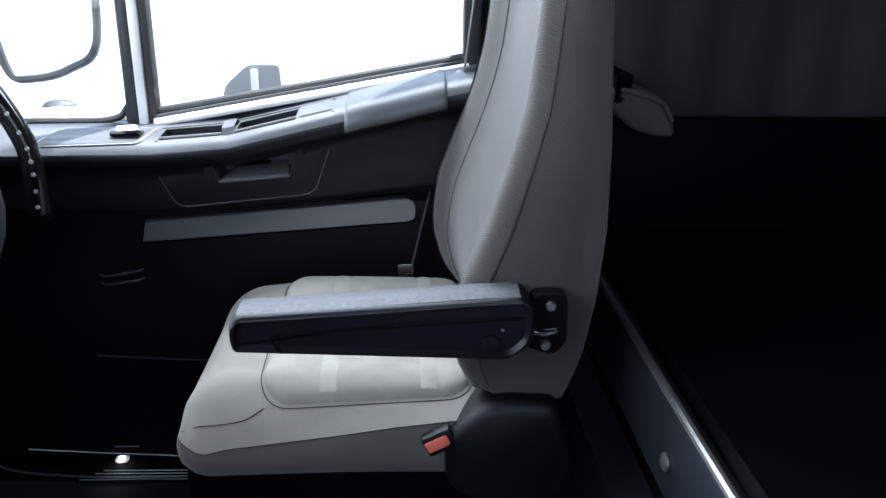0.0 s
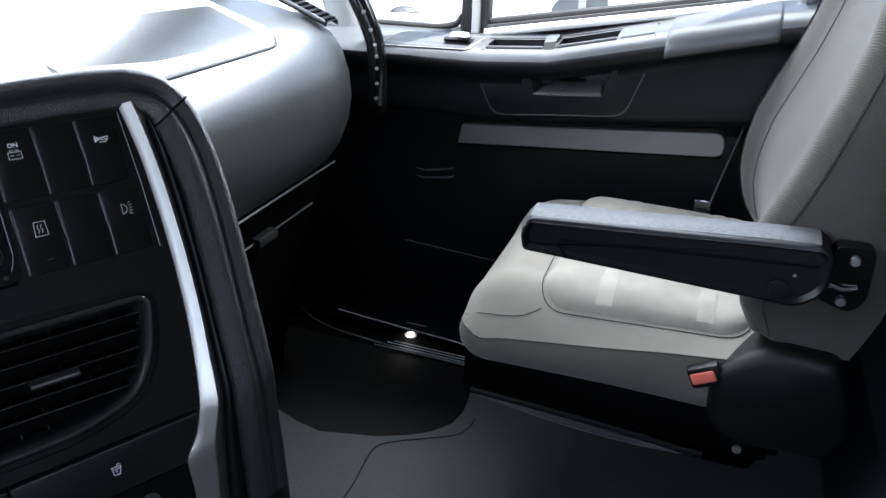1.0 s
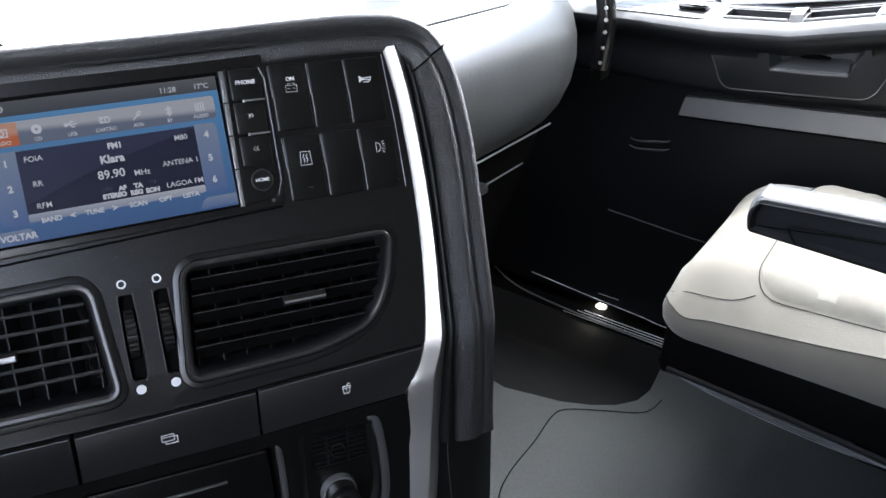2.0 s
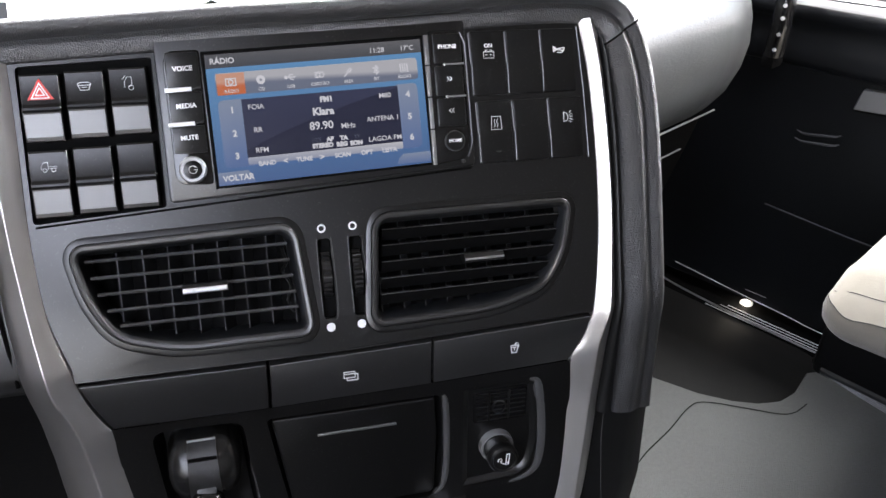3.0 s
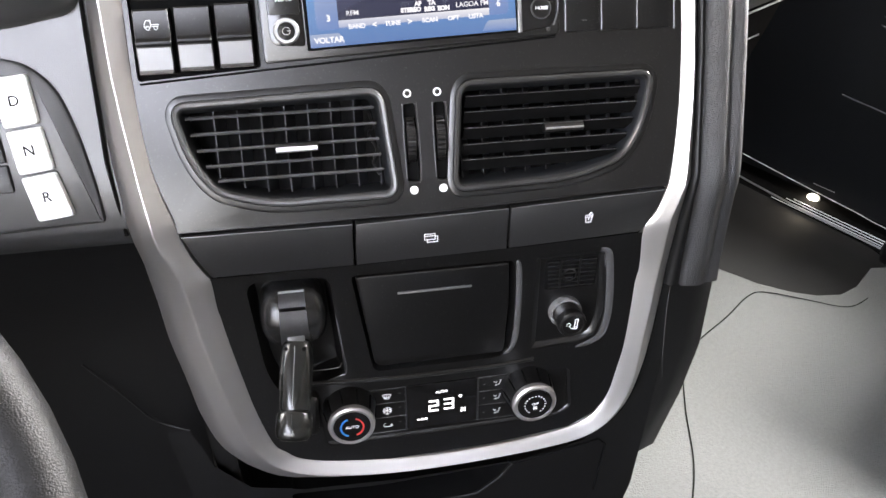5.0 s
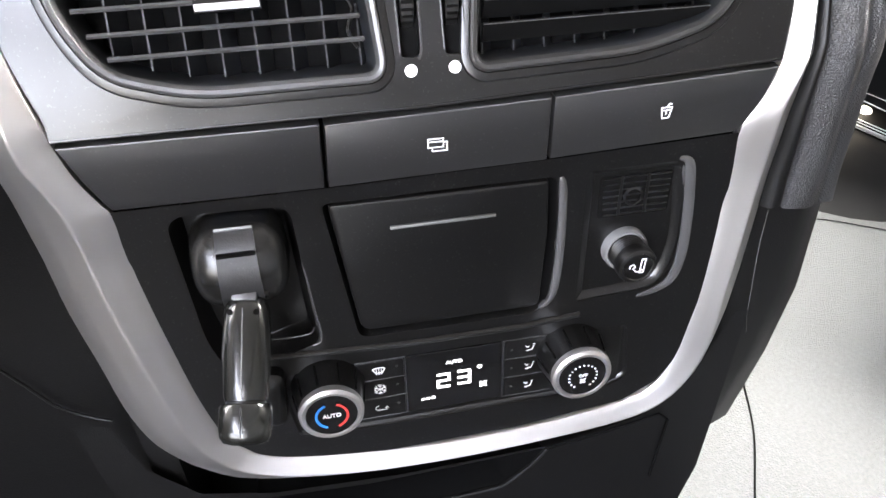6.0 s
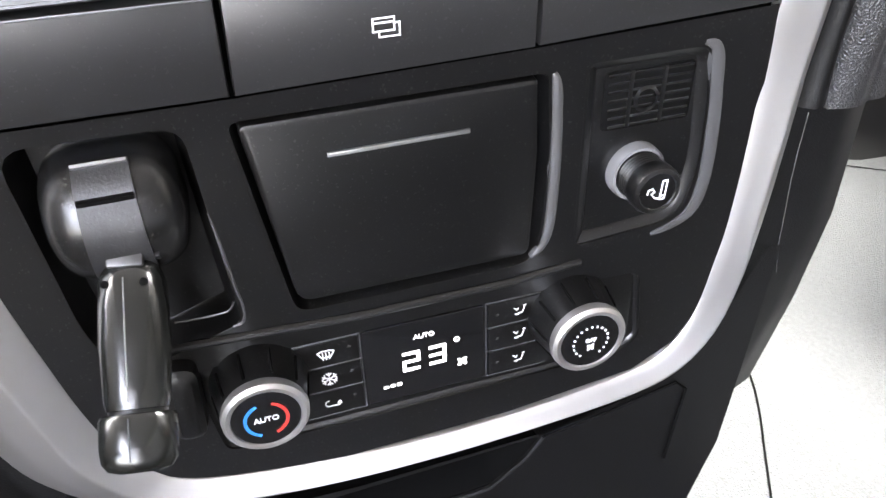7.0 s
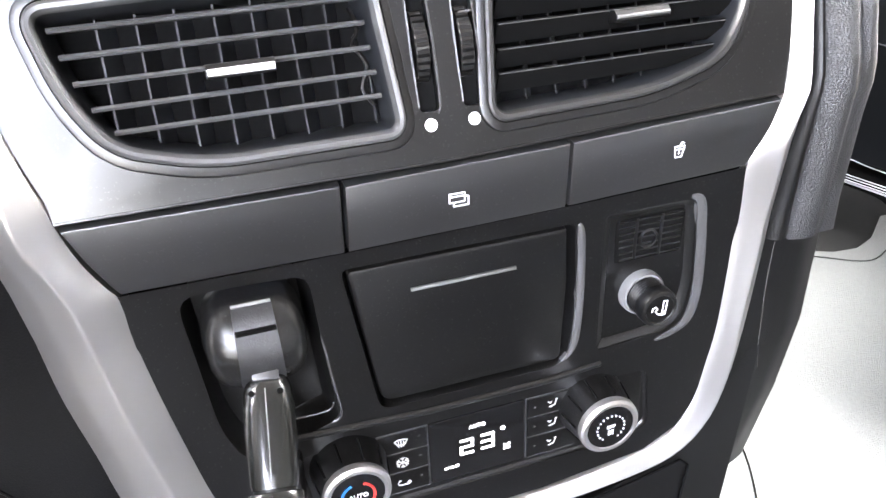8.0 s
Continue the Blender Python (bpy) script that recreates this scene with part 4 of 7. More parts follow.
for k in range(4):
    d = 0.012 * (k % 2)
    part("bellows_fold", box((-0.04 + d, 1.12 + d, 0.178 - 0.022 * k), (0.16 - d, 1.26 - d, 0.198 - 0.022 * k), 0.006), SHADOWGAP, seat, "black rubber bellows fold")
part("pan_lip", loft([[Vector((x, 0.8965 - o, z - d)) for o, d in ((0.0, 0.0), (0.0035, 0.003), (0.0035, 0.0075), (0.0, 0.0105))] for x, z in ((-0.272, 0.2225), (-0.20, 0.2195), (-0.10, 0.215), (0.0, 0.207), (0.06, 0.203))], closed=False), DOORTRIM, seat, "lower lip of the seat pan")
# lighter ribs: the thin highlights under the pan are put into their colour
for k in range(4):
    path = [Vector((-0.268 + 0.30 * u, 0.898 + 0.010 * math.sin(math.pi * u), 0.213 - 0.022 * u - (0.004 + 0.0042 * k) * 4 * u * (1 - u))) for u in [j / 16 for j in range(17)]]
    part("pan_rib", tube(path, 0.0011, 6), ELBOW, seat, "thin rib of the seat base, lightened as a highlight line")
part("slide_rail", box((-0.21, 0.955, 0.180), (0.16, 0.980, 0.207), 0.004), LOWERSKIN, seat)
part("slide_rail", box((-0.23, 1.240, 0.172), (0.16, 1.272, 0.207), 0.004), LOWERSKIN, seat)
part("pedestal", box((-0.02, 1.14, -0.002), (0.16, 1.26, 0.12), 0.02), LOWERSKIN, seat)
part("pan_bolt", turned([(0.006, 0), (0.006, 0.004)], pose(0.10, 0.893, 0.225, 90, 0, 0), 10), DULLMETAL, seat)
part("adjuster_knob", turned([(0.014, 0), (0.014, 0.01), (0.008, 0.014)], pose(-0.275, 0.915, 0.222, 0, -90, 0), 14), GLOSS, seat)
# buckle
bm = box((-0.020, -0.008, -0.017), (0.020, 0.008, 0.012), 0.004, m=pose(0.042, 0.874, 0.341, 0, -27, 0))
buckle = part("buckle", bm, PLASTIC, seat, "belt buckle with a red button")
part("button", box((-0.016, -0.0105, -0.011), (0.015, -0.004, 0.005), 0.003, m=pose(0.040, 0.874, 0.341, 0, -27, 0)), BUCKLERED, buckle, "red release button")

# armrest on its bracket
side_prof = [(-0.196, 0.487), (-0.201, 0.510), (-0.192, 0.533), (0.10, 0.551), (0.136, 0.553), (0.149, 0.540), (0.149, 0.496), (0.122, 0.474)]
bm = bmesh.new()
pp = ccw(rounded(side_prof, [0.006, 0.012, 0.010, 0.02, 0.010, 0.008, 0.016, 0.012], 4))
loft([[Vector((x, 0.834, z)) for x, z in inset(pp, 0.010)], [Vector((x, 0.8285, z)) for x, z in inset(pp, 0.005)], [Vector((x, 0.8295, z)) for x, z in inset(pp, 0.002)], [Vector((x, 0.833, z)) for x, z in pp], [Vector((x, 0.880, z)) for x, z in pp], [Vector((x, 0.885, z)) for x, z in inset(pp, 0.004)]], bm=bm)
arm = part("armrest", bm, ARM, seat, "black plastic armrest with a scuffed top")
bm = loft([[Vector((x, 0.8285, zb - 0.008)), Vector((x, 0.834, zb - 0.001)), Vector((x, 0.846, zb + 0.002)), Vector((x, 0.872, zb + 0.002)), Vector((x, 0.884, zb - 0.004)), Vector((x, 0.887, zb - 0.02))] for x, za, zb in ((-0.1985, 0.522, 0.523), (-0.190, 0.524, 0.534), (-0.05, 0.534, 0.543), (0.08, 0.544, 0.552), (0.132, 0.546, 0.5545))], closed=False)
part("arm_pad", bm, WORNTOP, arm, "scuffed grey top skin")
part("arm_seam", tube([(-0.140, 0.8272, 0.488), (-0.153, 0.8272, 0.506), (-0.148, 0.8272, 0.510), (-0.02, 0.8272, 0.519), (0.135, 0.8272, 0.529)], 0.0013, 6), SHADOWGAP, arm)
part("arm_screw", turned([(0.002, 0), (0.002, 0.001)], pose(0.112, 0.8272, 0.515, 90, 0, 0), 10), DULLMETAL, arm)
part("arm_dial", turned([(0.011, 0), (0.0105, 0.0012), (0.007, 0.0016)], pose(0.098, 0.8276, 0.496, 90, 0, 0), 20), ARM, arm)
br = rounded([(0.140, 0.476), (0.180, 0.462), (0.196, 0.480), (0.193, 0.545), (0.150, 0.545)], 0.012, 4)
bracket = part("bracket", loft([[Vector((x, 0.862, z)) for x, z in inset(br, 0.002)], [Vector((x, 0.865, z)) for x, z in br], [Vector((x, 0.890, z)) for x, z in br]]), GLOSS, seat, "black steel hinge bracket")
for x, z in ((0.173, 0.529), (0.169, 0.478)):
    part("bolt", turned([(0.0064, 0), (0.0064, 0.002), (0.005, 0.004), (0.0025, 0.004)], pose(x, 0.862, z, 90, 0, 0), 14), DULLMETAL, bracket)
part("spring_clip", tube(smooth_path([(0.142, 0.860, 0.489), (0.154, 0.856, 0.497), (0.168, 0.857, 0.494), (0.182, 0.860, 0.497)]), 0.0022, 6), CHROME, bracket)

# ---- dashboard ahead of the passenger ----
dash = thing("dashboard", "dark grey soft dashboard ahead of the passenger seat", "dashboard", at=(-0.8, 0.9, 0.0))
DP = [(-0.640, 0.440), (-0.612, 0.452), (-0.588, 0.485), (-0.570, 0.530), (-0.564, 0.570), (-0.568, 0.610), (-0.580, 0.645), (-0.600, 0.670), (-0.640, 0.690), (-0.75, 0.712), (-0.95, 0.720), (-1.10, 0.718)]
ys = [0.30, 0.45, 0.60, 0.75, 0.90, 1.0, 1.046, 1.05, 1.056, 1.09, 1.13, 1.165, 1.175]


def dash_ring(y, lift=0.0, a=0, b=None):
    e = max(0.0, y - 1.12) / 0.055
    f = 0.075 * max(0.0, y - 1.05)
    return [Vector((x - 0.03 * e * e - f, y, z - (0.016 * e * e if z > 0.6 else -0.01 * e * e) + lift)) for x, z in DP[a:b]]


bm = loft([dash_ring(y) for y in ys], closed=False)
part("dash_skin", bm, DASH, dash, "grained soft skin", sharp=60)
bm = loft([[Vector((-1.10, y, 0.716)), Vector((-1.10, y, 0.40)), Vector((-0.66, y, 0.40)), Vector((-0.640, y, 0.438))] for y in (0.30, 1.172)], closed=False)
part("dash_core", bm, PLASTIC, dash)
bm = bmesh.new()
bm.faces.new([bm.verts.new(p) for p in dash_ring(1.175) + [Vector((-1.10, 1.175, 0.40)), Vector((-0.66, 1.175, 0.40))]])
part("dash_end", bm, PLASTIC, dash)
lid = rounded([(-0.615, 0.60), (-0.607, 0.98), (-0.80, 1.04), (-0.90, 0.72)], [0.05, 0.035, 0.04, 0.04], 5)


def dash_top(x):
    return lerp([(-1.10, 0.718), (-0.95, 0.720), (-0.75, 0.712), (-0.640, 0.690), (-0.600, 0.670), (-0.580, 0.645)], x)


bm = loft([[Vector((x, y, dash_top(x) + o)) for x, y in q] for q, o in ((lid, -0.002), (lid, 0.004), (inset(lid, 0.002), 0.006))])
part("dash_lid", bm, LID, dash, "smooth storage lid, sky glare put into its pale grey")
part("lid_gap", tube([Vector((x, y, dash_top(x) + 0.001)) for x, y in inset(lid, -0.002) + inset(lid, -0.002)[:1]], 0.0022, 6), SEAL, dash)
bm = box((-1.10, -0.25, 0.66), (-0.76, 0.32, 0.714), 0.01)
part("dash_centre", bm, DASH, dash, "dash top behind the console")
# side demister vent at the dashboard's far top corner
vent_pts = [Vector((-0.700, 1.125, 0.712)), Vector((-0.610, 1.135, 0.672))]
ax = (vent_pts[1] - vent_pts[0])
vent = part("corner_vent", loft([[vent_pts[0] + ax * t + Vector((0.004, o, 0.006 + h)) for o, h in ((-0.02, 0), (-0.016, 0.006), (0.020, 0.006), (0.024, -0.004))] for t in (0, 0.5, 1)], closed=False), PLASTIC, dash, "narrow slotted corner vent")
for k in range(8):
    t = (k + 0.5) / 8
    c = vent_pts[0] + ax * t + Vector((0.004, 0.002, 0.013))
    part("slot", box((c.x - 0.003, c.y - 0.014, c.z - 0.002), (c.x + 0.003, c.y + 0.016, c.z + 0.0012)), SHADOWGAP, vent)
for o in (-0.017, 0.021):
    part("rim", tube([vent_pts[0] + Vector((0, o, 0.013)), vent_pts[1] + Vector((0, o, 0.013))], 0.003, 6), DULLMETAL, vent)
# glove locker under the dashboard
part("locker_face", loft([[Vector((x, y, z)) for x, z in ((-0.640, 0.436), (-0.648, 0.40), (-0.655, 0.372), (-0.69, 0.25), (-0.75, 0.02), (-0.75, -0.04))] for y in (0.30, 0.7, 1.16)], closed=False), SHADOWGAP, dash)
part("locker_edge", tube([(-0.611, 0.42, 0.446), (-0.611, 1.14, 0.446)], 0.0018, 6), DULLMETAL, dash)
part("locker_gap", tube([(-0.648, 0.62, 0.369), (-0.648, 1.12, 0.369)], 0.0016, 6), DULLMETAL, dash)
part("locker_catch", box((-0.652, 0.93, 0.362), (-0.636, 0.985, 0.378), 0.003), DARKMETAL, dash)

# dotted grab handle by the pillar
grab = thing("grab_handle", "black grab handle with a row of pale studs", "handle", at=(-0.57, 1.22, 0.52))
gp = smooth_path([(-0.69, 1.215, 0.86), (-0.655, 1.21, 0.795), (-0.595, 1.20, 0.72), (-0.562, 1.20, 0.65), (-0.556, 1.20, 0.60), (-0.560, 1.205, 0.54)], 5)
part("bar", tube(gp, 0.016, 12), GLOSS, grab)
part("bar_edge", tube([p + Vector((-0.004, 0.012, 0.011)) for p in gp], 0.005, 8), DULLMETAL, grab)
for k in range(2, len(gp) - 1, 1):
    if k % 2 == 0:
        part("stud", turned([(0.0035, 0), (0.003, 0.002)], look(gp[k] + Vector((0.006, -0.0155, 0.004)), gp[k] + Vector((-0.3, 0.9, -0.3))), 8), PILLAR, grab)
part("foot", box((-0.576, 1.196, 0.516), (-0.552, 1.240, 0.548), 0.008), SHADOWGAP, grab)

# outside: mirrors and a neighbouring truck
mirror = thing("side_mirror", "grey outside rear-view mirror with a round lower lip", "mirror", at=(-0.80, 1.72, 0.56))
part("housing", loft([[Vector((-0.98 + 0.0, 1.86, 0.60)), Vector((-0.95, 1.90, 1.2)), Vector((-0.88, 1.72, 1.2)), Vector((-0.90, 1.70, 0.64))], [Vector((-0.93, 1.88, 0.60)), Vector((-0.90, 1.92, 1.2)), Vector((-0.84, 1.74, 1.2)), Vector((-0.86, 1.72, 0.64))]]), GREYOUT, mirror)
part("mirror_rim", tube(smooth_path([(-0.90, 1.85, 0.80), (-0.875, 1.85, 0.665), (-0.82, 1.85, 0.650), (-0.74, 1.85, 0.672), (-0.675, 1.85, 0.73), (-0.665, 1.85, 0.95)]), 0.010, 8), DARKOUT, mirror)
part("lip_mirror", turned([(0.001, 0), (0.045, 0.004), (0.05, 0.012), (0.03, 0.03), (0.001, 0.035)], pose(-0.76, 1.82, 0.575, 20, 0, 0) @ Matrix.Diagonal((1, 0.6, 1, 1)), 20), DARKOUT, mirror)
part("arm", tube([(-0.95, 1.42, 0.60), (-0.86, 1.66, 0.585), (-0.72, 1.82, 0.575)], 0.022, 10), PAINT, mirror)
nb = thing("wing_mirror", "pale grey lower mirror housing seen over the window's edge", "mirror", at=(-0.35, 1.82, 0.3))
part("housing", loft([[Vector((x, 1.80, z)) for x, z in rounded([(-0.415, 0.56), (-0.265, 0.56), (-0.272, 0.690), (-0.340, 0.690), (-0.392, 0.645)], 0.012, 4)], [Vector((x, 1.88, z)) for x, z in rounded([(-0.415, 0.56), (-0.265, 0.56), (-0.272, 0.690), (-0.340, 0.690), (-0.392, 0.645)], 0.012, 4)]]), GREYOUT, nb)
part("rib", box((-0.335, 1.79, 0.57), (-0.318, 1.80, 0.68), 0.004), PAINT, nb)
part("stalk", tube([(-0.34, 1.84, 0.57), (-0.34, 1.70, 0.45), (-0.34, 1.42, 0.38)], 0.02, 8), GREYOUT, nb)
wiper = thing("wiper", "black windscreen wiper resting at the glass", "wiper", at=(-1.2, 0.8, 0.72))
part("arm", tube([(-1.18, 0.30, 0.735), (-1.19, 0.80, 0.765), (-1.20, 1.25, 0.745)], 0.008, 8), SEAL, wiper)
part("blade", tube([(-1.175, 0.35, 0.755), (-1.18, 0.80, 0.78), (-1.185, 1.2, 0.77)], 0.005, 6), SEAL, wiper)

# ---- centre console ----
con = thing("centre_console", "black driver-facing centre console with a silver surround", "console", m=CONSOLE, at=(0, 0.1, 0.026))
# the silver surround from its top end on the driver's side, down and round to its other top end: inner edge, ridge and outer edge
DOWN_IN = [(-0.2115, 0.767), (-0.2105, 0.735), (-0.21, 0.7), (-0.21, 0.66), (-0.2093, 0.634), (-0.2073, 0.61), (-0.2046, 0.59), (-0.2001, 0.573), (-0.1949, 0.557), (-0.1925, 0.544), (-0.1869, 0.524), (-0.1789, 0.507), (-0.1752, 0.499), (-0.1732, 0.468)]
DOWN_RIDGE = [(-0.2262, 0.767), (-0.2257, 0.735), (-0.2249, 0.703), (-0.2234, 0.665), (-0.2212, 0.638), (-0.2188, 0.617), (-0.2163, 0.597), (-0.2141, 0.58), (-0.2108, 0.559), (-0.2084, 0.537), (-0.2034, 0.525), (-0.1975, 0.506), (-0.1956, 0.496), (-0.1928, 0.472)]
DOWN_OUT = [(-0.2365, 0.767), (-0.2365, 0.735), (-0.2355, 0.7), (-0.236, 0.66), (-0.235, 0.634), (-0.234, 0.61), (-0.2325, 0.59), (-0.23, 0.573), (-0.2285, 0.552), (-0.227, 0.538), (-0.224, 0.522), (-0.2222, 0.51), (-0.221, 0.497), (-0.2185, 0.471)]
ROUND_IN = [(-0.1686, 0.434), (-0.1619, 0.394), (-0.1546, 0.356), (-0.1439, 0.32), (-0.134, 0.309), (-0.1222, 0.299), (-0.0954, 0.291), (-0.0397, 0.2835), (0.0241, 0.281), (0.0902, 0.285), (0.1404, 0.293), (0.163, 0.304), (0.1775, 0.328), (0.1841, 0.359)]
ROUND_RIDGE = [(-0.1886, 0.438), (-0.1819, 0.402), (-0.1741, 0.365), (-0.166, 0.332), (-0.155, 0.311), (-0.1375, 0.2925), (-0.101, 0.2785), (-0.0409, 0.271), (0.023, 0.27), (0.0891, 0.2735), (0.1395, 0.279), (0.169, 0.2895), (0.1895, 0.3135), (0.2003, 0.349)]
ROUND_OUT = [(-0.215, 0.434), (-0.2079, 0.393), (-0.2022, 0.357), (-0.1945, 0.33), (-0.184, 0.311), (-0.163, 0.289), (-0.128, 0.271), (-0.045, 0.262), (0.022, 0.26), (0.088, 0.263), (0.139, 0.268), (0.175, 0.281), (0.2, 0.308), (0.212, 0.35)]
UP_IN = [(0.1885, 0.387), (0.1908, 0.433), (0.1913, 0.482), (0.191, 0.5115), (0.1969, 0.523), (0.201, 0.533), (0.2055, 0.552), (0.2106, 0.583), (0.2144, 0.618), (0.2158, 0.65), (0.2158, 0.675), (0.2149, 0.705), (0.2125, 0.736), (0.2072, 0.767)]
UP_RIDGE = [(0.2031, 0.385), (0.207, 0.43), (0.21, 0.478), (0.2113, 0.513), (0.2122, 0.524), (0.2145, 0.535), (0.2182, 0.555), (0.2206, 0.583), (0.2235, 0.619), (0.2244, 0.65), (0.2243, 0.677), (0.2233, 0.703), (0.2208, 0.735), (0.2155, 0.767)]
UP_OUT = [(0.217, 0.387), (0.2205, 0.433), (0.2235, 0.482), (0.225, 0.515), (0.226, 0.526), (0.2265, 0.537), (0.228, 0.556), (0.2295, 0.585), (0.231, 0.621), (0.232, 0.65), (0.232, 0.678), (0.231, 0.706), (0.229, 0.738), (0.2255, 0.769)]
TRIM_IN, TRIM_RIDGE, TRIM_OUT = DOWN_IN + ROUND_IN + UP_IN, DOWN_RIDGE + ROUND_RIDGE + UP_RIDGE, DOWN_OUT + ROUND_OUT + UP_OUT

# body behind the face, its right flank and its foot
body_rows = []
for z in (0.028, 0.12, 0.20, 0.235, 0.30, 0.36, 0.46, 0.557, 0.61, 0.66, 0.71, 0.735):
    d = face_at(z)[0]
    right = 0.215 if z < 0.1 else lerp([(0.12, 0.222), (0.235, 0.258), (0.30, 0.278), (0.36, 0.290), (0.46, 0.292), (0.56, 0.264), (0.66, 0.266), (0.80, 0.255)], z)
    left = -lerp([(0.12, 0.19), (0.235, 0.195), (0.36, 0.205), (0.56, 0.215), (0.80, 0.225)], z)
    dd = d - 0.012 - (0.02 if z < 0.235 else 0.0)
    w = min(0.18, right - 0.045)
    body_rows.append([Vector((left, -dd, z)), Vector((left + 0.02, -dd - 0.002, z)), Vector((-w, -dd - 0.002, z)), Vector((-w, -dd + 0.06, z)), Vector((w, -dd + 0.06, z)), Vector((w, -dd - 0.002, z)), Vector((right - 0.035, -dd - 0.002, z)), Vector((right - 0.012, -dd + 0.006, z)), Vector((right, -dd + 0.030, z)), Vector((right - 0.005, 0.42 if z < 0.62 else 0.16, z)), Vector((left, 0.42 if z < 0.62 else 0.16, z))])
part("body", loft(body_rows), PLASTIC, con, "grained black body", sharp=50)


def trim_section():
    """The surround's skin: an outer facet up to the ridge, and an inner facet down to the fascia."""
    soft = [[tuple(v.xy) for v in smooth_path([(a, b, 0) for a, b in line], 3)] for line in (TRIM_OUT, TRIM_RIDGE, TRIM_IN)]
    rows = []
    for o, r, n in zip(*soft):
        def p(a, b, t, off):
            return S(a[0] + (b[0] - a[0]) * t, a[1] + (b[1] - a[1]) * t, off)
        rows.append([p(o, r, -0.15, -0.016), p(o, r, 0.0, -0.005), p(o, r, 0.5, 0.0012), p(o, r, 0.86, 0.0050), p(o, r, 0.95, 0.0060), p(r, n, 0.0, 0.0063), p(r, n, 0.06, 0.0060), p(r, n, 0.14, 0.0054), p(r, n, 0.55, 0.0030), p(r, n, 0.95, 0.0008), p(r, n, 1.0, 0.0002), p(r, n, 1.0, -0.006)])
    return loft(rows, closed=False)


part("silver_surround", trim_section(), SILVER, con, "satin silver surround band", sharp=50)

# leather pads: one section swept up the flank, round the corner and over the top
PAD_LINE = [(0.2600, 0.446), (0.2590, 0.49), (0.2575, 0.54), (0.2590, 0.60), (0.2608, 0.655), (0.2612, 0.69), (0.2590, 0.722), (0.2545, 0.744), (0.2485, 0.7592), (0.2400, 0.7690), (0.2270, 0.7752), (0.2080, 0.7785), (0.16, 0.779), (0.05, 0.7745), (-0.08, 0.7705), (-0.20, 0.7655), (-0.27, 0.7615)]
STRIP = ((-0.0245, -0.014), (-0.0240, 0.0), (-0.0215, 0.0036), (-0.0175, 0.0064), (-0.0130, 0.0084), (-0.0085, 0.0090), (-0.0058, 0.0074), (-0.0034, 0.0046), (-0.0010, 0.0032))
ROLL = ((0.0014, 0.0036), (0.0040, 0.0052), (0.0070, 0.0060), (0.0098, 0.0050), (0.0123, 0.0022), (0.0140, -0.003))
TAIL_SIDE = ((0.0150, -0.016), (0.0155, -0.05), (0.0140, -0.16))
TAIL_TOP = ((0.0125, -0.016), (-0.004, -0.030), (-0.040, -0.042))


def pad_rows():
    """The padded edge: a leather strip, a groove and an outer roll that runs out towards the foot."""
    pts = smooth_path([(a, b, 0) for a, b in PAD_LINE], 5)
    rows = []
    for n, p in enumerate(pts):
        t = (pts[min(n + 1, len(pts) - 1)] - pts[max(n - 1, 0)]).normalized()
        ns, nz = t.y, -t.x
        w = max(0.0, nz) ** 2
        full = min(1.0, max(0.0, (p.y - 0.53) / 0.06))
        end = min(1.0, 0.5 + n / 8)
        sec = [(a * (1 - 0.40 * w), o * end * (1 - 0.55 * w) if o > 0 else o) for a, o in STRIP]
        sec += [(a, o * (0.15 + 0.85 * full) * (1 + 0.9 * w) if o > 0 else o) for a, o in ROLL]
        sec += [(a * (1 - w) + c * w, o * (1 - w) + d * w) for (a, o), (c, d) in zip(TAIL_SIDE, TAIL_TOP)]
        rows.append([S(p.x + ns * a, p.y + nz * a, o) for a, o in sec])
    return rows


rows = pad_rows()
joint = 8 * 5
part("side_pad", loft(rows[:joint + 1], closed=False), PAD, con, "stitched black leather side pad", sharp=75)
bm = bmesh.new()
bm.faces.new([bm.verts.new(v) for v in rows[0]])
part("side_pad_end", bm, PAD, con)
part("top_pad", loft(rows[joint:], closed=False), BROW, con, "black leather brow over the display, lightened for its sheen", sharp=75)
part("pad_joint", tube([v + (v - S(0.20, 0.70, -0.05)).normalized() * 0.0002 for v in rows[joint][1:16]], 0.0009, 6), SHADOWGAP, con)
# smooth welt between the silver band and the leather
welt = []
for z in [0.448 + 0.0102 * k for k in range(31)]:
    a, b = lerp([(q, p) for p, q in UP_OUT], z) - 0.002, lerp([(q, p) for p, q in PAD_LINE[:9]], z) - 0.0238
    welt.append([S(a + (b - a) * t, z, o) for t, o in ((0.0, -0.008), (0.12, -0.001), (0.35, 0.0026), (0.6, 0.0030), (0.85, 0.0006), (1.0, -0.004))])
part("welt", loft(welt, closed=False), PLASTIC, con, "smooth dark welt", sharp=70)

# upper fascia with the openings for the vents, switches and wheels
VENT_L = rounded([(-0.183, 0.632), (-0.175, 0.600), (-0.160, 0.577), (-0.120, 0.566), (-0.026, 0.566), (-0.033, 0.635)], [0.008, 0.014, 0.022, 0.024, 0.007, 0.010], 10)
VENT_R = rounded([(0.033, 0.636), (0.026, 0.566), (0.120, 0.568), (0.163, 0.579), (0.1795, 0.602), (0.1880, 0.636)], [0.010, 0.007, 0.024, 0.022, 0.014, 0.008], 10)
WHEELS = [rounded(rect(x - 0.0052, 0.5715, x + 0.0052, 0.6265), 0.003, 3) for x in (-0.009, 0.0145)]
BANK_L = rounded([(-0.2065, 0.6515), (-0.1178, 0.6562), (-0.1178, 0.7520), (-0.2065, 0.7490)], 0.003, 3)
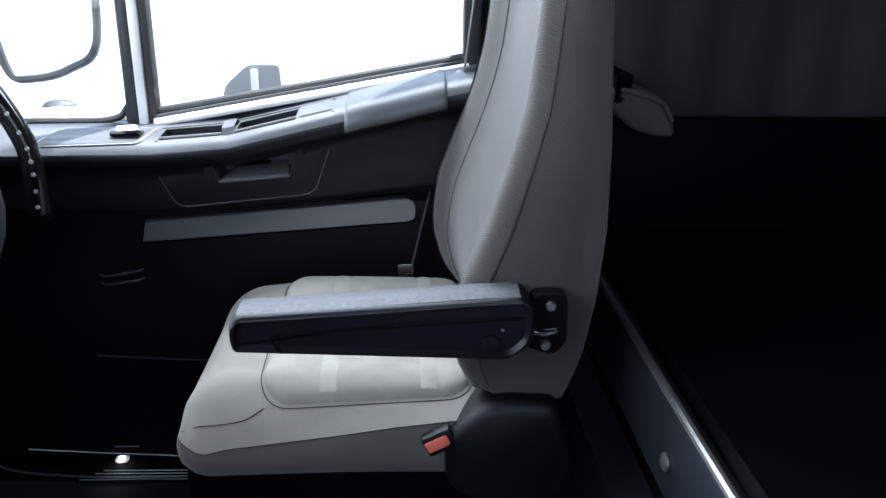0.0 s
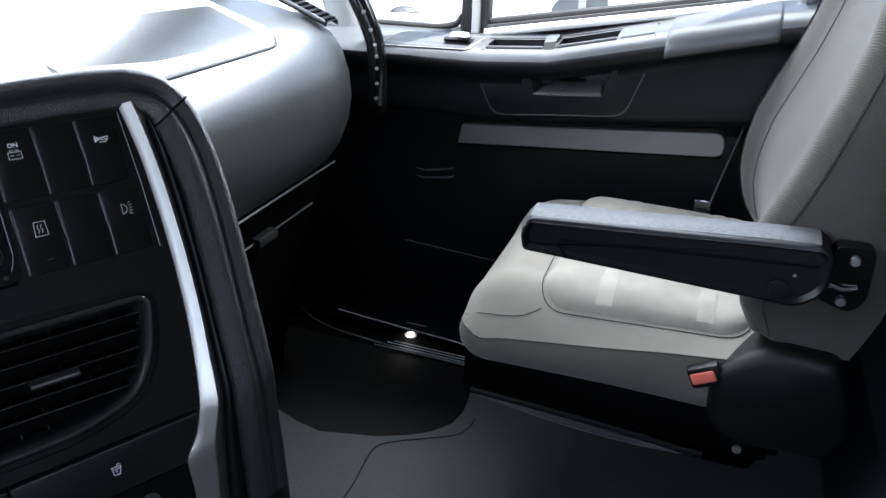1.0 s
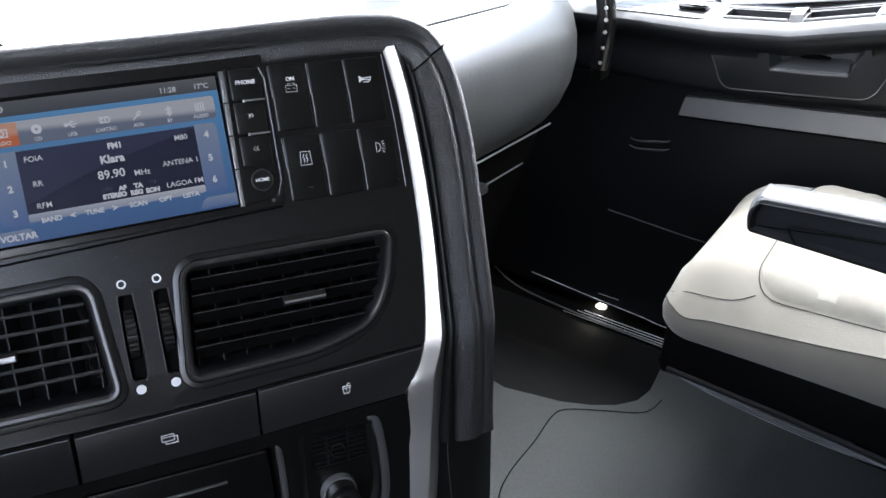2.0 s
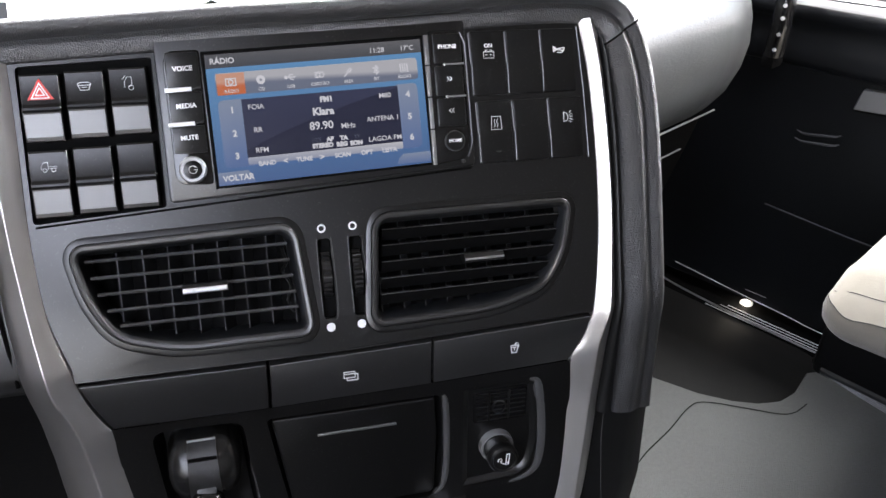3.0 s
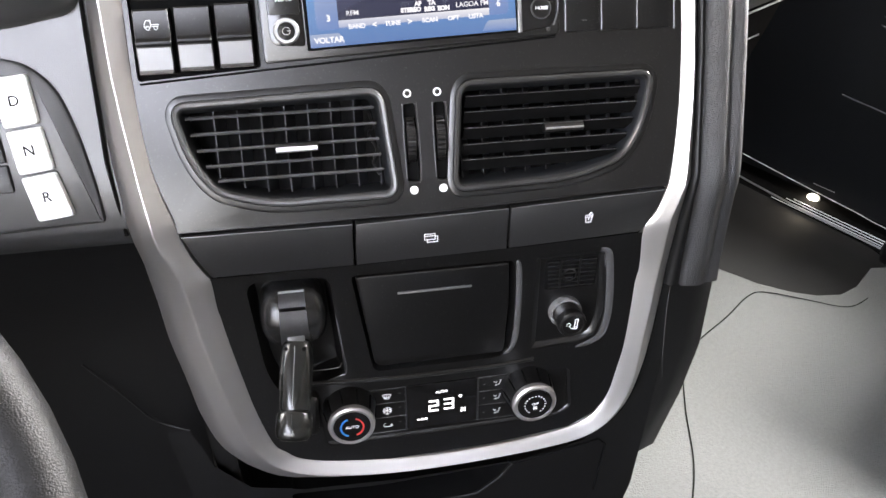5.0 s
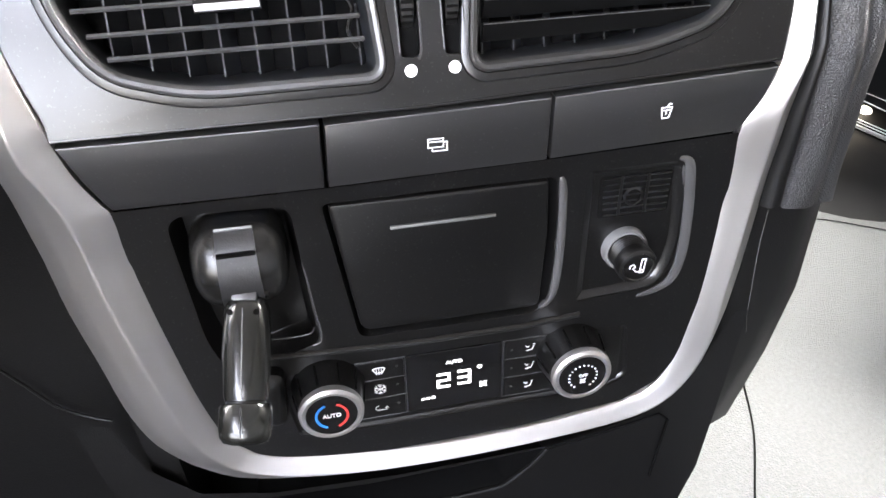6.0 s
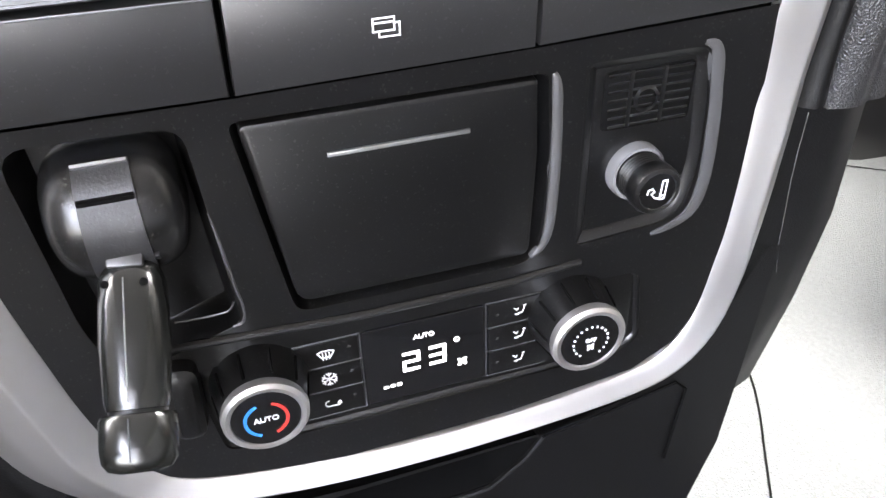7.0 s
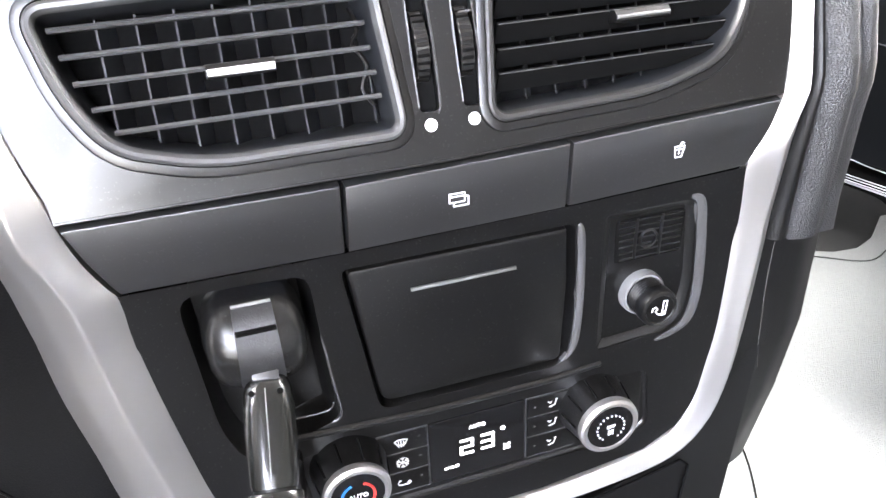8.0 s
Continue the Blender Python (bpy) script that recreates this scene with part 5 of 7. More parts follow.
upper = [(-0.196, 0.5466), (-0.0, 0.5456), (0.206, 0.5528), (0.2095, 0.575), (0.2155, 0.61), (0.219, 0.662), (0.217, 0.72), (0.212, 0.779), (0.10, 0.779), (-0.05, 0.774), (-0.217, 0.768), (-0.215, 0.74), (-0.213, 0.70), (-0.2125, 0.65), (-0.209, 0.60)]
part("upper_fascia", sheet(upper, [VENT_L, VENT_R, BANK_L] + WHEELS, 0.0, lip=0.006), FASCIA, con, "satin black upper fascia")
part("switch_well", loft([on(BANK_L, -0.005), on(BANK_L, -0.012)], caps=True), SHADOWGAP, con)
part("panel_step", tube([S(-0.205, 0.6497, 0.0003), S(-0.118, 0.6545, 0.0003), S(0.005, 0.6612, 0.0003), S(0.110, 0.6668, 0.0003)], 0.0008, 6), SHADOWGAP, con)

# six rocker switches
ICON = {
    "warning": [[(-1, -0.85), (1, -0.85), (0, 0.95), (-1, -0.85)], [(-0.5, -0.5), (0.5, -0.5), (0, 0.4), (-0.5, -0.5)]],
    "washer": [[(-0.9, 0.4), (-0.5, 0.6), (0.5, 0.6), (0.9, 0.4), (0.55, -0.5), (-0.55, -0.5), (-0.9, 0.4)], [(-0.75, 0.2), (0.75, 0.2)], [(-0.3, -0.1), (0.3, -0.1)]],
    "cab": [[(-0.5, -0.6), (-0.5, 0.2), (-0.1, 0.9), (0.5, 0.9), (0.5, -0.2), (0.1, -0.6)], arc(0.35, -0.65, 0.35, 0, 360), [(-0.75, 0.6), (-0.3, 1.1)]],
    "truck": [[(-1, -0.4), (-1, 0.1), (-0.7, 0.6), (-0.1, 0.6), (-0.1, -0.4)], [(-0.1, 0.0), (1.1, 0.0)], [(0.1, -0.25), (1.0, -0.25)], arc(-0.55, -0.5, 0.27, 0, 360), arc(0.6, -0.5, 0.27, 0, 360)],
    "battery": [[(-1, -0.7), (1, -0.7), (1, 0.45), (-1, 0.45), (-1, -0.7)], [(-0.6, 0.45), (-0.6, 0.75), (-0.2, 0.75)], [(0.6, 0.45), (0.6, 0.75), (0.2, 0.75)], [(-0.65, -0.1), (-0.25, -0.1)], [(0.25, -0.1), (0.65, -0.1)]],
    "horn": [[(-1, 0.55), (-1, -0.35), (-0.4, 0.0), (0.9, -0.15), (0.5, -0.5), (-0.3, -0.45)], [(-1, 0.55), (-0.4, 0.15), (1.0, 0.3), (0.9, -0.15)], [(-0.95, 0.4), (-0.5, 0.05), (-0.95, -0.2), (-0.8, 0.1)]],
    "heat": [[(-0.8, -1), (-0.65, 1), (0.8, 1), (0.9, -1), (-0.8, -1)], [(-0.3, -0.6), (-0.1, -0.2), (-0.35, 0.2), (-0.15, 0.6)], [(0.15, -0.6), (0.35, -0.2), (0.1, 0.2), (0.3, 0.6)]],
    "worklamp": [arc(-0.5, 0, 0.75, -80, 80) + [(-0.5, 0.75), (-0.5, -0.75), (-0.37, -0.74)], [(0.5, 0.75), (0.9, 1.0)], [(0.55, 0.4), (1.0, 0.5)], [(0.6, 0.05), (1.05, 0.05)], [(0.55, -0.3), (1.0, -0.45)], [(0.45, -0.65), (0.85, -0.9)]],
    "cards": [[(-1, -0.2), (-1, 0.8), (0.6, 0.8), (0.6, -0.2), (-1, -0.2)], [(-0.9, 0.45), (0.5, 0.45)], [(-0.55, -0.35), (-0.55, -0.65), (1, -0.65), (1, 0.35), (0.7, 0.35)]],
    "cup": [[(-0.7, 0.6), (-0.45, -0.9), (0.45, -0.9), (0.7, 0.6), (-0.7, 0.6)], [(-0.6, 0.2), (0.6, 0.2)], [(0.0, 0.6), (0.25, 1.1), (0.6, 1.0)], [(0.0, 0.1), (0.0, -0.4)]],
    "cigarette": [[(-0.9, -0.1), (-0.85, 0.25), (-0.5, 0.35), (-0.3, 0.05), (-0.55, -0.15), (-0.2, -0.55), (0.15, -0.6)], [(0.2, -0.7), (0.35, 0.9), (0.75, 0.9), (0.6, -0.7), (0.2, -0.7)], [(0.2, -0.4), (0.6, -0.4)]],
    "screen_heat": [[(-1, 0.45), (-0.5, 0.65), (0.5, 0.65), (1, 0.45), (0.55, -0.35), (-0.55, -0.35), (-1, 0.45)], [(-0.4, 0.35), (-0.4, -0.7)], [(0, 0.35), (0, -0.7)], [(0.4, 0.35), (0.4, -0.7)]],
    "snow": [[(0, -1), (0, 1)], [(-0.87, -0.5), (0.87, 0.5)], [(-0.87, 0.5), (0.87, -0.5)], [(-0.3, 0.9), (0, 0.6), (0.3, 0.9)], [(-0.3, -0.9), (0, -0.6), (0.3, -0.9)], [(0.9, 0.1), (0.52, 0.3), (0.6, 0.75)], [(-0.9, -0.1), (-0.52, -0.3), (-0.6, -0.75)], [(-0.9, 0.1), (-0.52, 0.3), (-0.6, 0.75)], [(0.9, -0.1), (0.52, -0.3), (0.6, -0.75)]],
    "recirculate": [arc(-0.5, 0.0, 0.45, 90, 270, 8) + [(0.8, -0.45), (0.9, -0.1)], [(0.6, -0.15), (0.9, 0.15), (1.1, -0.25)]],
    "airflow": [[(-0.9, 0.6), (-0.5, 0.2), (-0.3, 0.5)], [(-0.3, -0.4), (0.3, -0.4), (0.6, 0.5)], [(0.5, 0.8), (0.8, 0.85)], [(-0.7, -0.5), (-0.3, -0.6)]],
    "fan": [[(0, 0), (0.25, 0.75), (0.8, 0.8), (0.75, 0.3), (0, 0)], [(0, 0), (-0.75, 0.25), (-0.8, 0.8), (-0.3, 0.75), (0, 0)], [(0, 0), (-0.25, -0.75), (-0.8, -0.8), (-0.75, -0.3), (0, 0)], [(0, 0), (0.75, -0.25), (0.8, -0.8), (0.3, -0.75), (0, 0)]],
    "power": [arc(0, 0, 0.8, 25, 335, 14), [(0.2, 0), (1.0, 0)]],
    "next": [[(-0.7, 0.6), (-0.1, 0), (-0.7, -0.6)], [(0.1, 0.6), (0.7, 0), (0.1, -0.6)]],
    "back": [[(0.7, 0.6), (0.1, 0), (0.7, -0.6)], [(-0.1, 0.6), (-0.7, 0), (-0.1, -0.6)]],
}


def icon(kind, size, m, material, parent, width=0.00045, name="symbol"):
    return part(name, strokes(scaled(ICON[kind], size), m, width * 0.8), material, parent)


def rocker(s0, z0, s1, z1, parent, proud=0.0035):
    """A two-stage rocker: flat upper half, a ridge, and a tilted lower half with a lightened plate."""
    h = z1 - z0
    rows = []
    for t, off in ((1.0, -0.006), (1.0, proud - 0.0008), (0.97, proud), (0.56, proud - 0.0006), (0.545, proud - 0.0003), (0.50, proud + 0.0016), (0.46, proud + 0.0018), (0.44, proud + 0.0010), (0.41, proud + 0.0004), (0.05, proud - 0.0016), (0.0, proud - 0.0024), (0.0, -0.006)):
        z = z0 + h * t
        b = 0.0007
        rows.append([S(s0, z, min(off, off - b)), S(s0 + b, z, off), S(s1 - b, z, off), S(s1, z, min(off, off - b))])
    bm = loft(rows, closed=False)
    for k in (0, -1):
        bm.faces.new([bm.verts.new(r[k]) for r in rows])
    sw = part("rocker_switch", bm, KEY, parent, sharp=30)
    # added plate whose pale colour imitates the reflection on the lower half
    rows = [[S(s, z0 + h * t, off) for s in (s0 + 0.0009, s1 - 0.0009)] for t, off in ((0.405, proud + 0.0001), (0.40, proud + 0.0007), (0.06, proud - 0.0012), (0.055, proud - 0.0018))]
    part("lower_face", loft(rows, closed=False), ROCKERFACE, sw, sharp=30)
    return sw


marks = [["warning", "washer", "cab"], ["truck", "", ""]]
for r, (z0, z1) in enumerate(((0.7065, 0.7475), (0.6595, 0.7005))):
    for c in range(3):
        s0 = -0.2040 + 0.0285 * c
        tilt = -0.0036 + 0.0009 * c
        sw = rocker(s0, z0 + tilt, s0 + 0.0250, z1 + tilt, con)
        kind = marks[r][c]
        if kind:
            m = frame_at(s0 + 0.0126, z0 + tilt + 0.0312, 0.0036)
            if kind == "warning":
                sw["label"] = "hazard switch with a red triangle"
                bm = bmesh.new()
                ring = lambda k: [m @ Vector((x * k, y * k, 0)) for x, y in ((-0.0085, -0.0066), (0.0085, -0.0066), (0, 0.0078))]
                loft([ring(1.0), [p + (m.to_3x3() @ Vector((0, 0, 0.0004))) for p in ring(1.0)]], bm=bm)
                part("triangle", bm, REDPRINT, sw)
                icon("warning", 0.0056, m @ pose(0, -0.0008, 0.0005), PRINT, sw, 0.0009)
            else:
                icon(kind, 0.0048, m, PRINT, sw)

# six flat switches beside the display; thin pale bars imitate their edge glints
for r, (z0, z1) in enumerate(((0.7165, 0.761), (0.6690, 0.7125))):
    for c in range(3):
        s0 = 0.1178 + 0.0297 * c if r else 0.1159 + 0.0292 * c
        sw = part("flat_switch", plate(rounded(rect(s0, z0, s0 + 0.0278, z1), 0.0015, 2), -0.002, 0.0022, 0.001), KEY, con)
        part("edge_light", tube([S(s0 - 0.0009, z1 - 0.001, 0.0018), S(s0 - 0.0003, (z0 + z1) / 2 + 0.001, 0.0018), S(s0 + 0.0006, (z0 + z1) / 2 - 0.001, 0.0018), S(s0 + 0.0002, z0 + 0.001, 0.0018)], 0.0004, 6), RIM, sw)
        m = frame_at(s0 + 0.0146, (z0 + z1) / 2 + 0.006 + 0.0006 * c, 0.0023)
        if (r, c) == (0, 0):
            icon("battery", 0.0042, m, PRINT, sw)
            letters("lettering", "ON", 0.0042, m @ pose(0, 0.0065, 0), PRINT, sw, 0.00008)
        elif (r, c) == (0, 2):
            icon("horn", 0.0046, m, PRINT, sw, 0.0009)
        elif (r, c) == (1, 0):
            icon("heat", 0.0050, m, PRINT, sw)
            part("tell_tale", box((-0.002, -0.0005, 0), (0.002, 0.0005, 0.0003), m=m @ pose(0.001, -0.022, 0)), DARKMETAL, sw)
        elif (r, c) == (1, 2):
            icon("worklamp", 0.0048, m, PRINT, sw)
part("bank_edge", tube([S(0.2055, 0.762, 0.001), S(0.2085, 0.715, 0.001), S(0.2095, 0.668, 0.001)], 0.0005, 6), RIM, con)
part("bank_line", tube([S(0.1150, 0.776, 0.001), S(0.1165, 0.764, 0.001)], 0.0007, 6), DULLMETAL, con)

# drawers
for o, kind in (([(-0.1915, 0.5440), (-0.184, 0.524), (-0.1765, 0.5085), (-0.1735, 0.5035), (-0.0605, 0.5025), (-0.0600, 0.5427)], ""),
                ([(-0.0585, 0.5025), (0.0682, 0.5045), (0.0680, 0.5447), (-0.0575, 0.5420)], "cards"),
                ([(0.0700, 0.5048), (0.187, 0.5092), (0.1895, 0.5125), (0.1955, 0.524), (0.2000, 0.534), (0.2035, 0.5500), (0.0695, 0.5450)], "cup")):
    d = part("drawer", plate(o, -0.012, 0.0025, 0.0014), DRAWER, con, "flat black drawer front" + (" with a white symbol" if kind else ""))
    a, b = (o[0], o[-1]) if not kind else (o[-1], o[-2])
    # pale tube imitates the highlight along the drawer's top edge
    part("drawer_edge", tube([S(a[0] + 0.001, a[1] - 0.0004, 0.0022), S(b[0] - 0.001, b[1] - 0.0004, 0.0022)], 0.0006, 6), BEVEL, d)
    if kind:
        icon(kind, 0.0054 if kind == "cards" else 0.0046, frame_at(0.0033 if kind == "cards" else 0.1378, 0.5226 if kind == "cards" else 0.5285, 0.0026), PRINT, d, 0.0008)
part("drawer_gap", loft([[S(-0.20, z, -0.008), S(0.205, z, -0.008)] for z in (0.498, 0.553)], closed=False), SHADOWGAP, con)
part("fascia_lip", tube([S(-0.1935, 0.5468, -0.001), S(0.0, 0.5459, -0.001), S(0.205, 0.5530, -0.001)], 0.0013, 8), FASCIA, con)

# lower fascia with its wells
BRAKE = rounded([(-0.150, 0.494), (-0.0815, 0.492), (-0.078, 0.44), (-0.0745, 0.390), (-0.130, 0.372), (-0.142, 0.40)], [0.014, 0.010, 0.006, 0.006, 0.02, 0.02], 4)
ASH = rounded([(-0.064, 0.4905), (0.0765, 0.4905), (0.0795, 0.44), (0.0745, 0.3885), (-0.049, 0.3885)], [0.005, 0.005, 0.006, 0.012, 0.008], 4)
LIGHT = rounded([(0.0965, 0.4915), (0.1595, 0.4915), (0.1645, 0.43), (0.1570, 0.3965), (0.0965, 0.3925)], [0.004, 0.010, 0.012, 0.016, 0.004], 5)
CLIM = rounded([(-0.104, 0.3665), (-0.054, 0.3685), (0.078, 0.3685), (0.1365, 0.3665), (0.142, 0.318), (0.128, 0.3105), (-0.04, 0.3085), (-0.096, 0.3095)], 0.006, 3)
lower = [(-0.1775, 0.5012), (-0.176, 0.46), (-0.170, 0.405), (-0.162, 0.355), (-0.152, 0.318), (-0.138, 0.300), (-0.10, 0.290), (-0.034, 0.283), (0.06, 0.285), (0.14, 0.294), (0.165, 0.308), (0.178, 0.327), (0.186, 0.36), (0.190, 0.40), (0.193, 0.45), (0.193, 0.507), (0.07, 0.503), (-0.06, 0.5008)]
part("lower_fascia", sheet(lower, [BRAKE, ASH, LIGHT, CLIM], 0.0), FASCIA, con, "satin black lower fascia")
for o, depth, nm in ((BRAKE, 0.022, "brake_well"), (LIGHT, 0.004, "socket_well"), (CLIM, 0.003, "climate_well")):
    part(nm, well(o, 0.0, depth, 0.004 if nm != "climate_well" else 0.001, 0.0014), FASCIA, con)
    f = inset(ccw(o), 0.005 if nm != "climate_well" else 0.002)
    part(nm + "_floor", loft([on(f, -depth), on(f, -depth - 0.001)]), FASCIA, con)
part("ash_well", well(ASH, 0.0, 0.012, 0.002, 0.0014), FASCIA, con)
part("ridge", tube([S(-0.110, 0.3835, 0.0), S(-0.02, 0.379, 0.0005), S(0.06, 0.379, 0.0005), S(0.10, 0.382, 0.0)], 0.0022, 8), FASCIA, con)


def ridge(path, w, h):
    """A raised rounded band along a path on the face, its ends running out."""
    pts = smooth_path([(s, z, 0) for s, z in path], 5)
    rows = []
    for k, p in enumerate(pts):
        a, b = pts[max(0, k - 1)], pts[min(len(pts) - 1, k + 1)]
        t = (b - a).normalized()
        ns, nz = -t.y, t.x
        e = min(1.0, 0.12 + 4.0 * k / len(pts), 0.12 + 3.0 * (len(pts) - 1 - k) / len(pts)) ** 0.6
        rows.append([S(p.x + ns * w * u, p.y + nz * w * u, h * v * e if v > 0 else -0.002) for u, v in ((e, -1), (e * 0.8, 0.35), (e * 0.35, 0.9), (-e * 0.25, 1.0), (-e * 0.75, 0.6), (-e, -1))])
    return loft(rows, closed=False)


part("divider_rib", ridge([(0.0790, 0.4900), (0.0808, 0.484), (0.0822, 0.466), (0.0825, 0.44), (0.0812, 0.412), (0.0780, 0.398), (0.0715, 0.3915)], 0.0034, 0.0022), BEVEL, con, "bright bevelled rib beside the ashtray")
part("socket_rim", ridge([(0.1545, 0.4935), (0.1610, 0.4905), (0.1640, 0.480), (0.1668, 0.46), (0.1683, 0.435), (0.1675, 0.415), (0.163, 0.4005), (0.153, 0.3935), (0.140, 0.390)], 0.0046, 0.0016), BEVEL, con, "bevelled rim of the socket well")
part("well_rim", tube(smooth_path([S(-0.0785, 0.450, -0.0006), S(-0.0765, 0.432, 0.0), S(-0.0745, 0.412, 0.0002), S(-0.0728, 0.398, 0.0002), S(-0.0740, 0.3905, 0.0002), S(-0.0790, 0.3885, 0.0)], 4), 0.0008, 6), BEVEL, con)
part("well_rim", tube(smooth_path([S(-0.0765, 0.402, -0.001), S(-0.080, 0.3972, -0.001), S(-0.092, 0.3965, -0.001), S(-0.104, 0.3965, -0.002)], 4), 0.0006, 6), BEVEL, con)

part("flank_stitch", tube([S(0.2290, 0.443, -0.004), S(0.2300, 0.42, -0.006), S(0.2320, 0.40, -0.008), S(0.2365, 0.35, -0.010), S(0.2395, 0.333, -0.010)], 0.0004, 6), SEAM, con, "thin stitched seam")
# foot of the console under the band: open tray and cover
TRAY = rounded([(-0.135, 0.232), (-0.05, 0.213), (0.055, 0.222), (0.075, 0.2405), (0.085, 0.2535), (-0.05, 0.248), (-0.135, 0.2525)], 0.006, 3)
foot = [(-0.215, 0.345), (-0.20, 0.30), (-0.17, 0.268), (-0.12, 0.256), (-0.03, 0.252), (0.09, 0.2555), (0.16, 0.270), (0.196, 0.302), (0.222, 0.36), (0.232, 0.36), (0.218, 0.20), (0.19, 0.10), (-0.20, 0.10), (-0.235, 0.345)]
part("foot_cover", sheet(foot, [TRAY], -0.003), PLASTIC, con, "grained black lower cover")
part("tray", well(TRAY, -0.003, 0.05, 0.002, 0.002), SHADOWGAP, con, "dark open tray")
part("cover_seam", tube([S(0.085, 0.2530, -0.002), S(0.13, 0.2600, -0.002), S(0.175, 0.2700, -0.002), S(0.183, 0.262, -0.002), S(0.176, 0.20, -0.002)], 0.0011, 6), SHADOWGAP, con)
part("tray_lip", tube([S(-0.05, 0.2125, -0.002), S(0.05, 0.220, -0.002), S(0.073, 0.238, -0.002), S(0.085, 0.2535, -0.002)], 0.0018, 6), PLASTIC, con)

# ---- head unit ----
rad = thing("car_radio", "black head unit with a lit blue colour display", "radio", m=CONSOLE, at=tuple(S(0, 0.71, 0)))
bez = rounded([(-0.1150, 0.6585), (0.1130, 0.6680), (0.1120, 0.775), (-0.1155, 0.766)], 0.004, 3)
part("bezel", plate(bez, -0.004, 0.0035, 0.0015), FASCIA, rad, "satin black bezel")
LK = rounded([(-0.1095, 0.6700), (-0.0838, 0.6685), (-0.0850, 0.7550), (-0.1065, 0.7545), (-0.1102, 0.748)], [0.008, 0.003, 0.003, 0.006, 0.003], 4)
part("key_frame", plate(LK, 0.0035, 0.0050, 0.0008), GLOSS, rad)
for z0, z1, word in ((0.7305, 0.7535, "VOICE"), (0.7085, 0.7285, "MEDIA"), (0.6895, 0.7070, "MUTE")):
    k = part("key", plate(rounded(rect(-0.1085, z0, -0.0860, z1), 0.0012, 2), 0.005, 0.0064, 0.0007), KEY, rad)
    letters("lettering", word, 0.0047, frame_at(-0.0972, (z0 + z1) / 2 + 0.001, 0.0066) @ pose(0, 0, 0, 0, 0, 2), PRINT, k, 0.0001)
for z in (0.7295, 0.7077):
    part("key_bar", tube([S(-0.1105, z, 0.0068), S(-0.0925, z + 0.0005, 0.0072)], 0.0016, 8), PRINT, rad, "pale key bar")
    part("key_line", tube([S(-0.0925, z + 0.0002, 0.0060), S(-0.086, z + 0.0022, 0.0060)], 0.0005, 6), DARKMETAL, rad)
pk = part("power_knob", turned([(0.0096, 0), (0.0096, 0.0035), (0.0085, 0.0048), (0.0070, 0.0048), (0.0066, 0.0040), (0.0001, 0.0040)], frame_at(-0.0970, 0.6788, 0.005), 28), DULLMETAL, rad, "round power knob with a metal rim")
part("knob_face", turned([(0.0064, 0), (0.0001, 0.0003)], frame_at(-0.0970, 0.6788, 0.0090), 24), GLOSS, pk)
icon("power", 0.0034, frame_at(-0.0970, 0.6788, 0.0094), PRINT, pk)
# right-hand keys
RK = rounded([(0.0805, 0.6705), (0.106, 0.6735), (0.1100, 0.6815), (0.1095, 0.7555), (0.1050, 0.7620), (0.0825, 0.7615)], [0.002, 0.004, 0.005, 0.004, 0.004, 0.002], 4)
part("key_frame", plate(RK, 0.0035, 0.0050, 0.0008), GLOSS, rad)
for z0, z1, word in ((0.7395, 0.7595, "PHONE"), (0.7175, 0.7375, "next"), (0.6965, 0.7155, "back")):
    k = part("key", plate(rounded(rect(0.0855, z0, 0.1075, z1), 0.0012, 2), 0.005, 0.0062, 0.0007), KEY, rad)
    m = frame_at(0.0965, (z0 + z1) / 2 + 0.001, 0.0064)
    if word == "PHONE":
        letters("lettering", word, 0.0043, m, PRINT, k, 0.00006)
    else:
        icon(word, 0.0026, m, PRINT, k)
for z in (0.7385, 0.7165):
    part("key_bar", tube([S(0.0930, z, 0.0066), S(0.1085, z + 0.0002, 0.0066)], 0.0008, 8), DULLMETAL, rad)
    part("key_tip", turned([(0.0011, 0), (0.0008, 0.001)], frame_at(0.0935, z, 0.0062), 10), PRINT, rad)
part("frame_line", tube([S(0.1075, 0.760, 0.0052), S(0.1108, 0.752, 0.0052), S(0.1112, 0.684, 0.0052), S(0.1075, 0.6745, 0.0052)], 0.0005, 6), RIM, rad)
hk = part("home_key", turned([(0.0078, 0), (0.0078, 0.0025), (0.0068, 0.0036), (0.0001, 0.0036)], frame_at(0.0970, 0.6860, 0.005), 28), KEY, rad, "round home key")
part("ring", turned([(0.0080, 0.0024), (0.0077, 0.0036), (0.0072, 0.0036)], frame_at(0.0970, 0.6860, 0.005), 28, cap=False), DARKMETAL, hk)
letters("lettering", "HOME", 0.0036, frame_at(0.0970, 0.6860, 0.0088), PRINT, hk, 0.00005)
part("sensor", turned([(0.0018, 0), (0.0014, 0.0008)], frame_at(0.1035, 0.6718, 0.0034), 12), DARKMETAL, rad)
for z0, z1 in ((0.6705, 0.6945), (0.6955, 0.7165), (0.7175, 0.7380), (0.7390, 0.7590)):
    part("side_strip", plate([(0.0790, z0), (0.0822, z0), (0.0822, z1), (0.0790, z1)], 0.0035, 0.0056, 0.0006), DULLMETAL, rad, "metal strip beside the display")

# the display: layers of lit areas
SX0, SX1, SZ1, HIGH = -0.0818, 0.0762, 0.7512, 0.0842


def px(u, v):
    """A place on the slightly tilted display from fractions across and down."""
    return SX0 + (SX1 - SX0) * u + 0.0016 * v, SZ1 + 0.0054 * u - HIGH * v


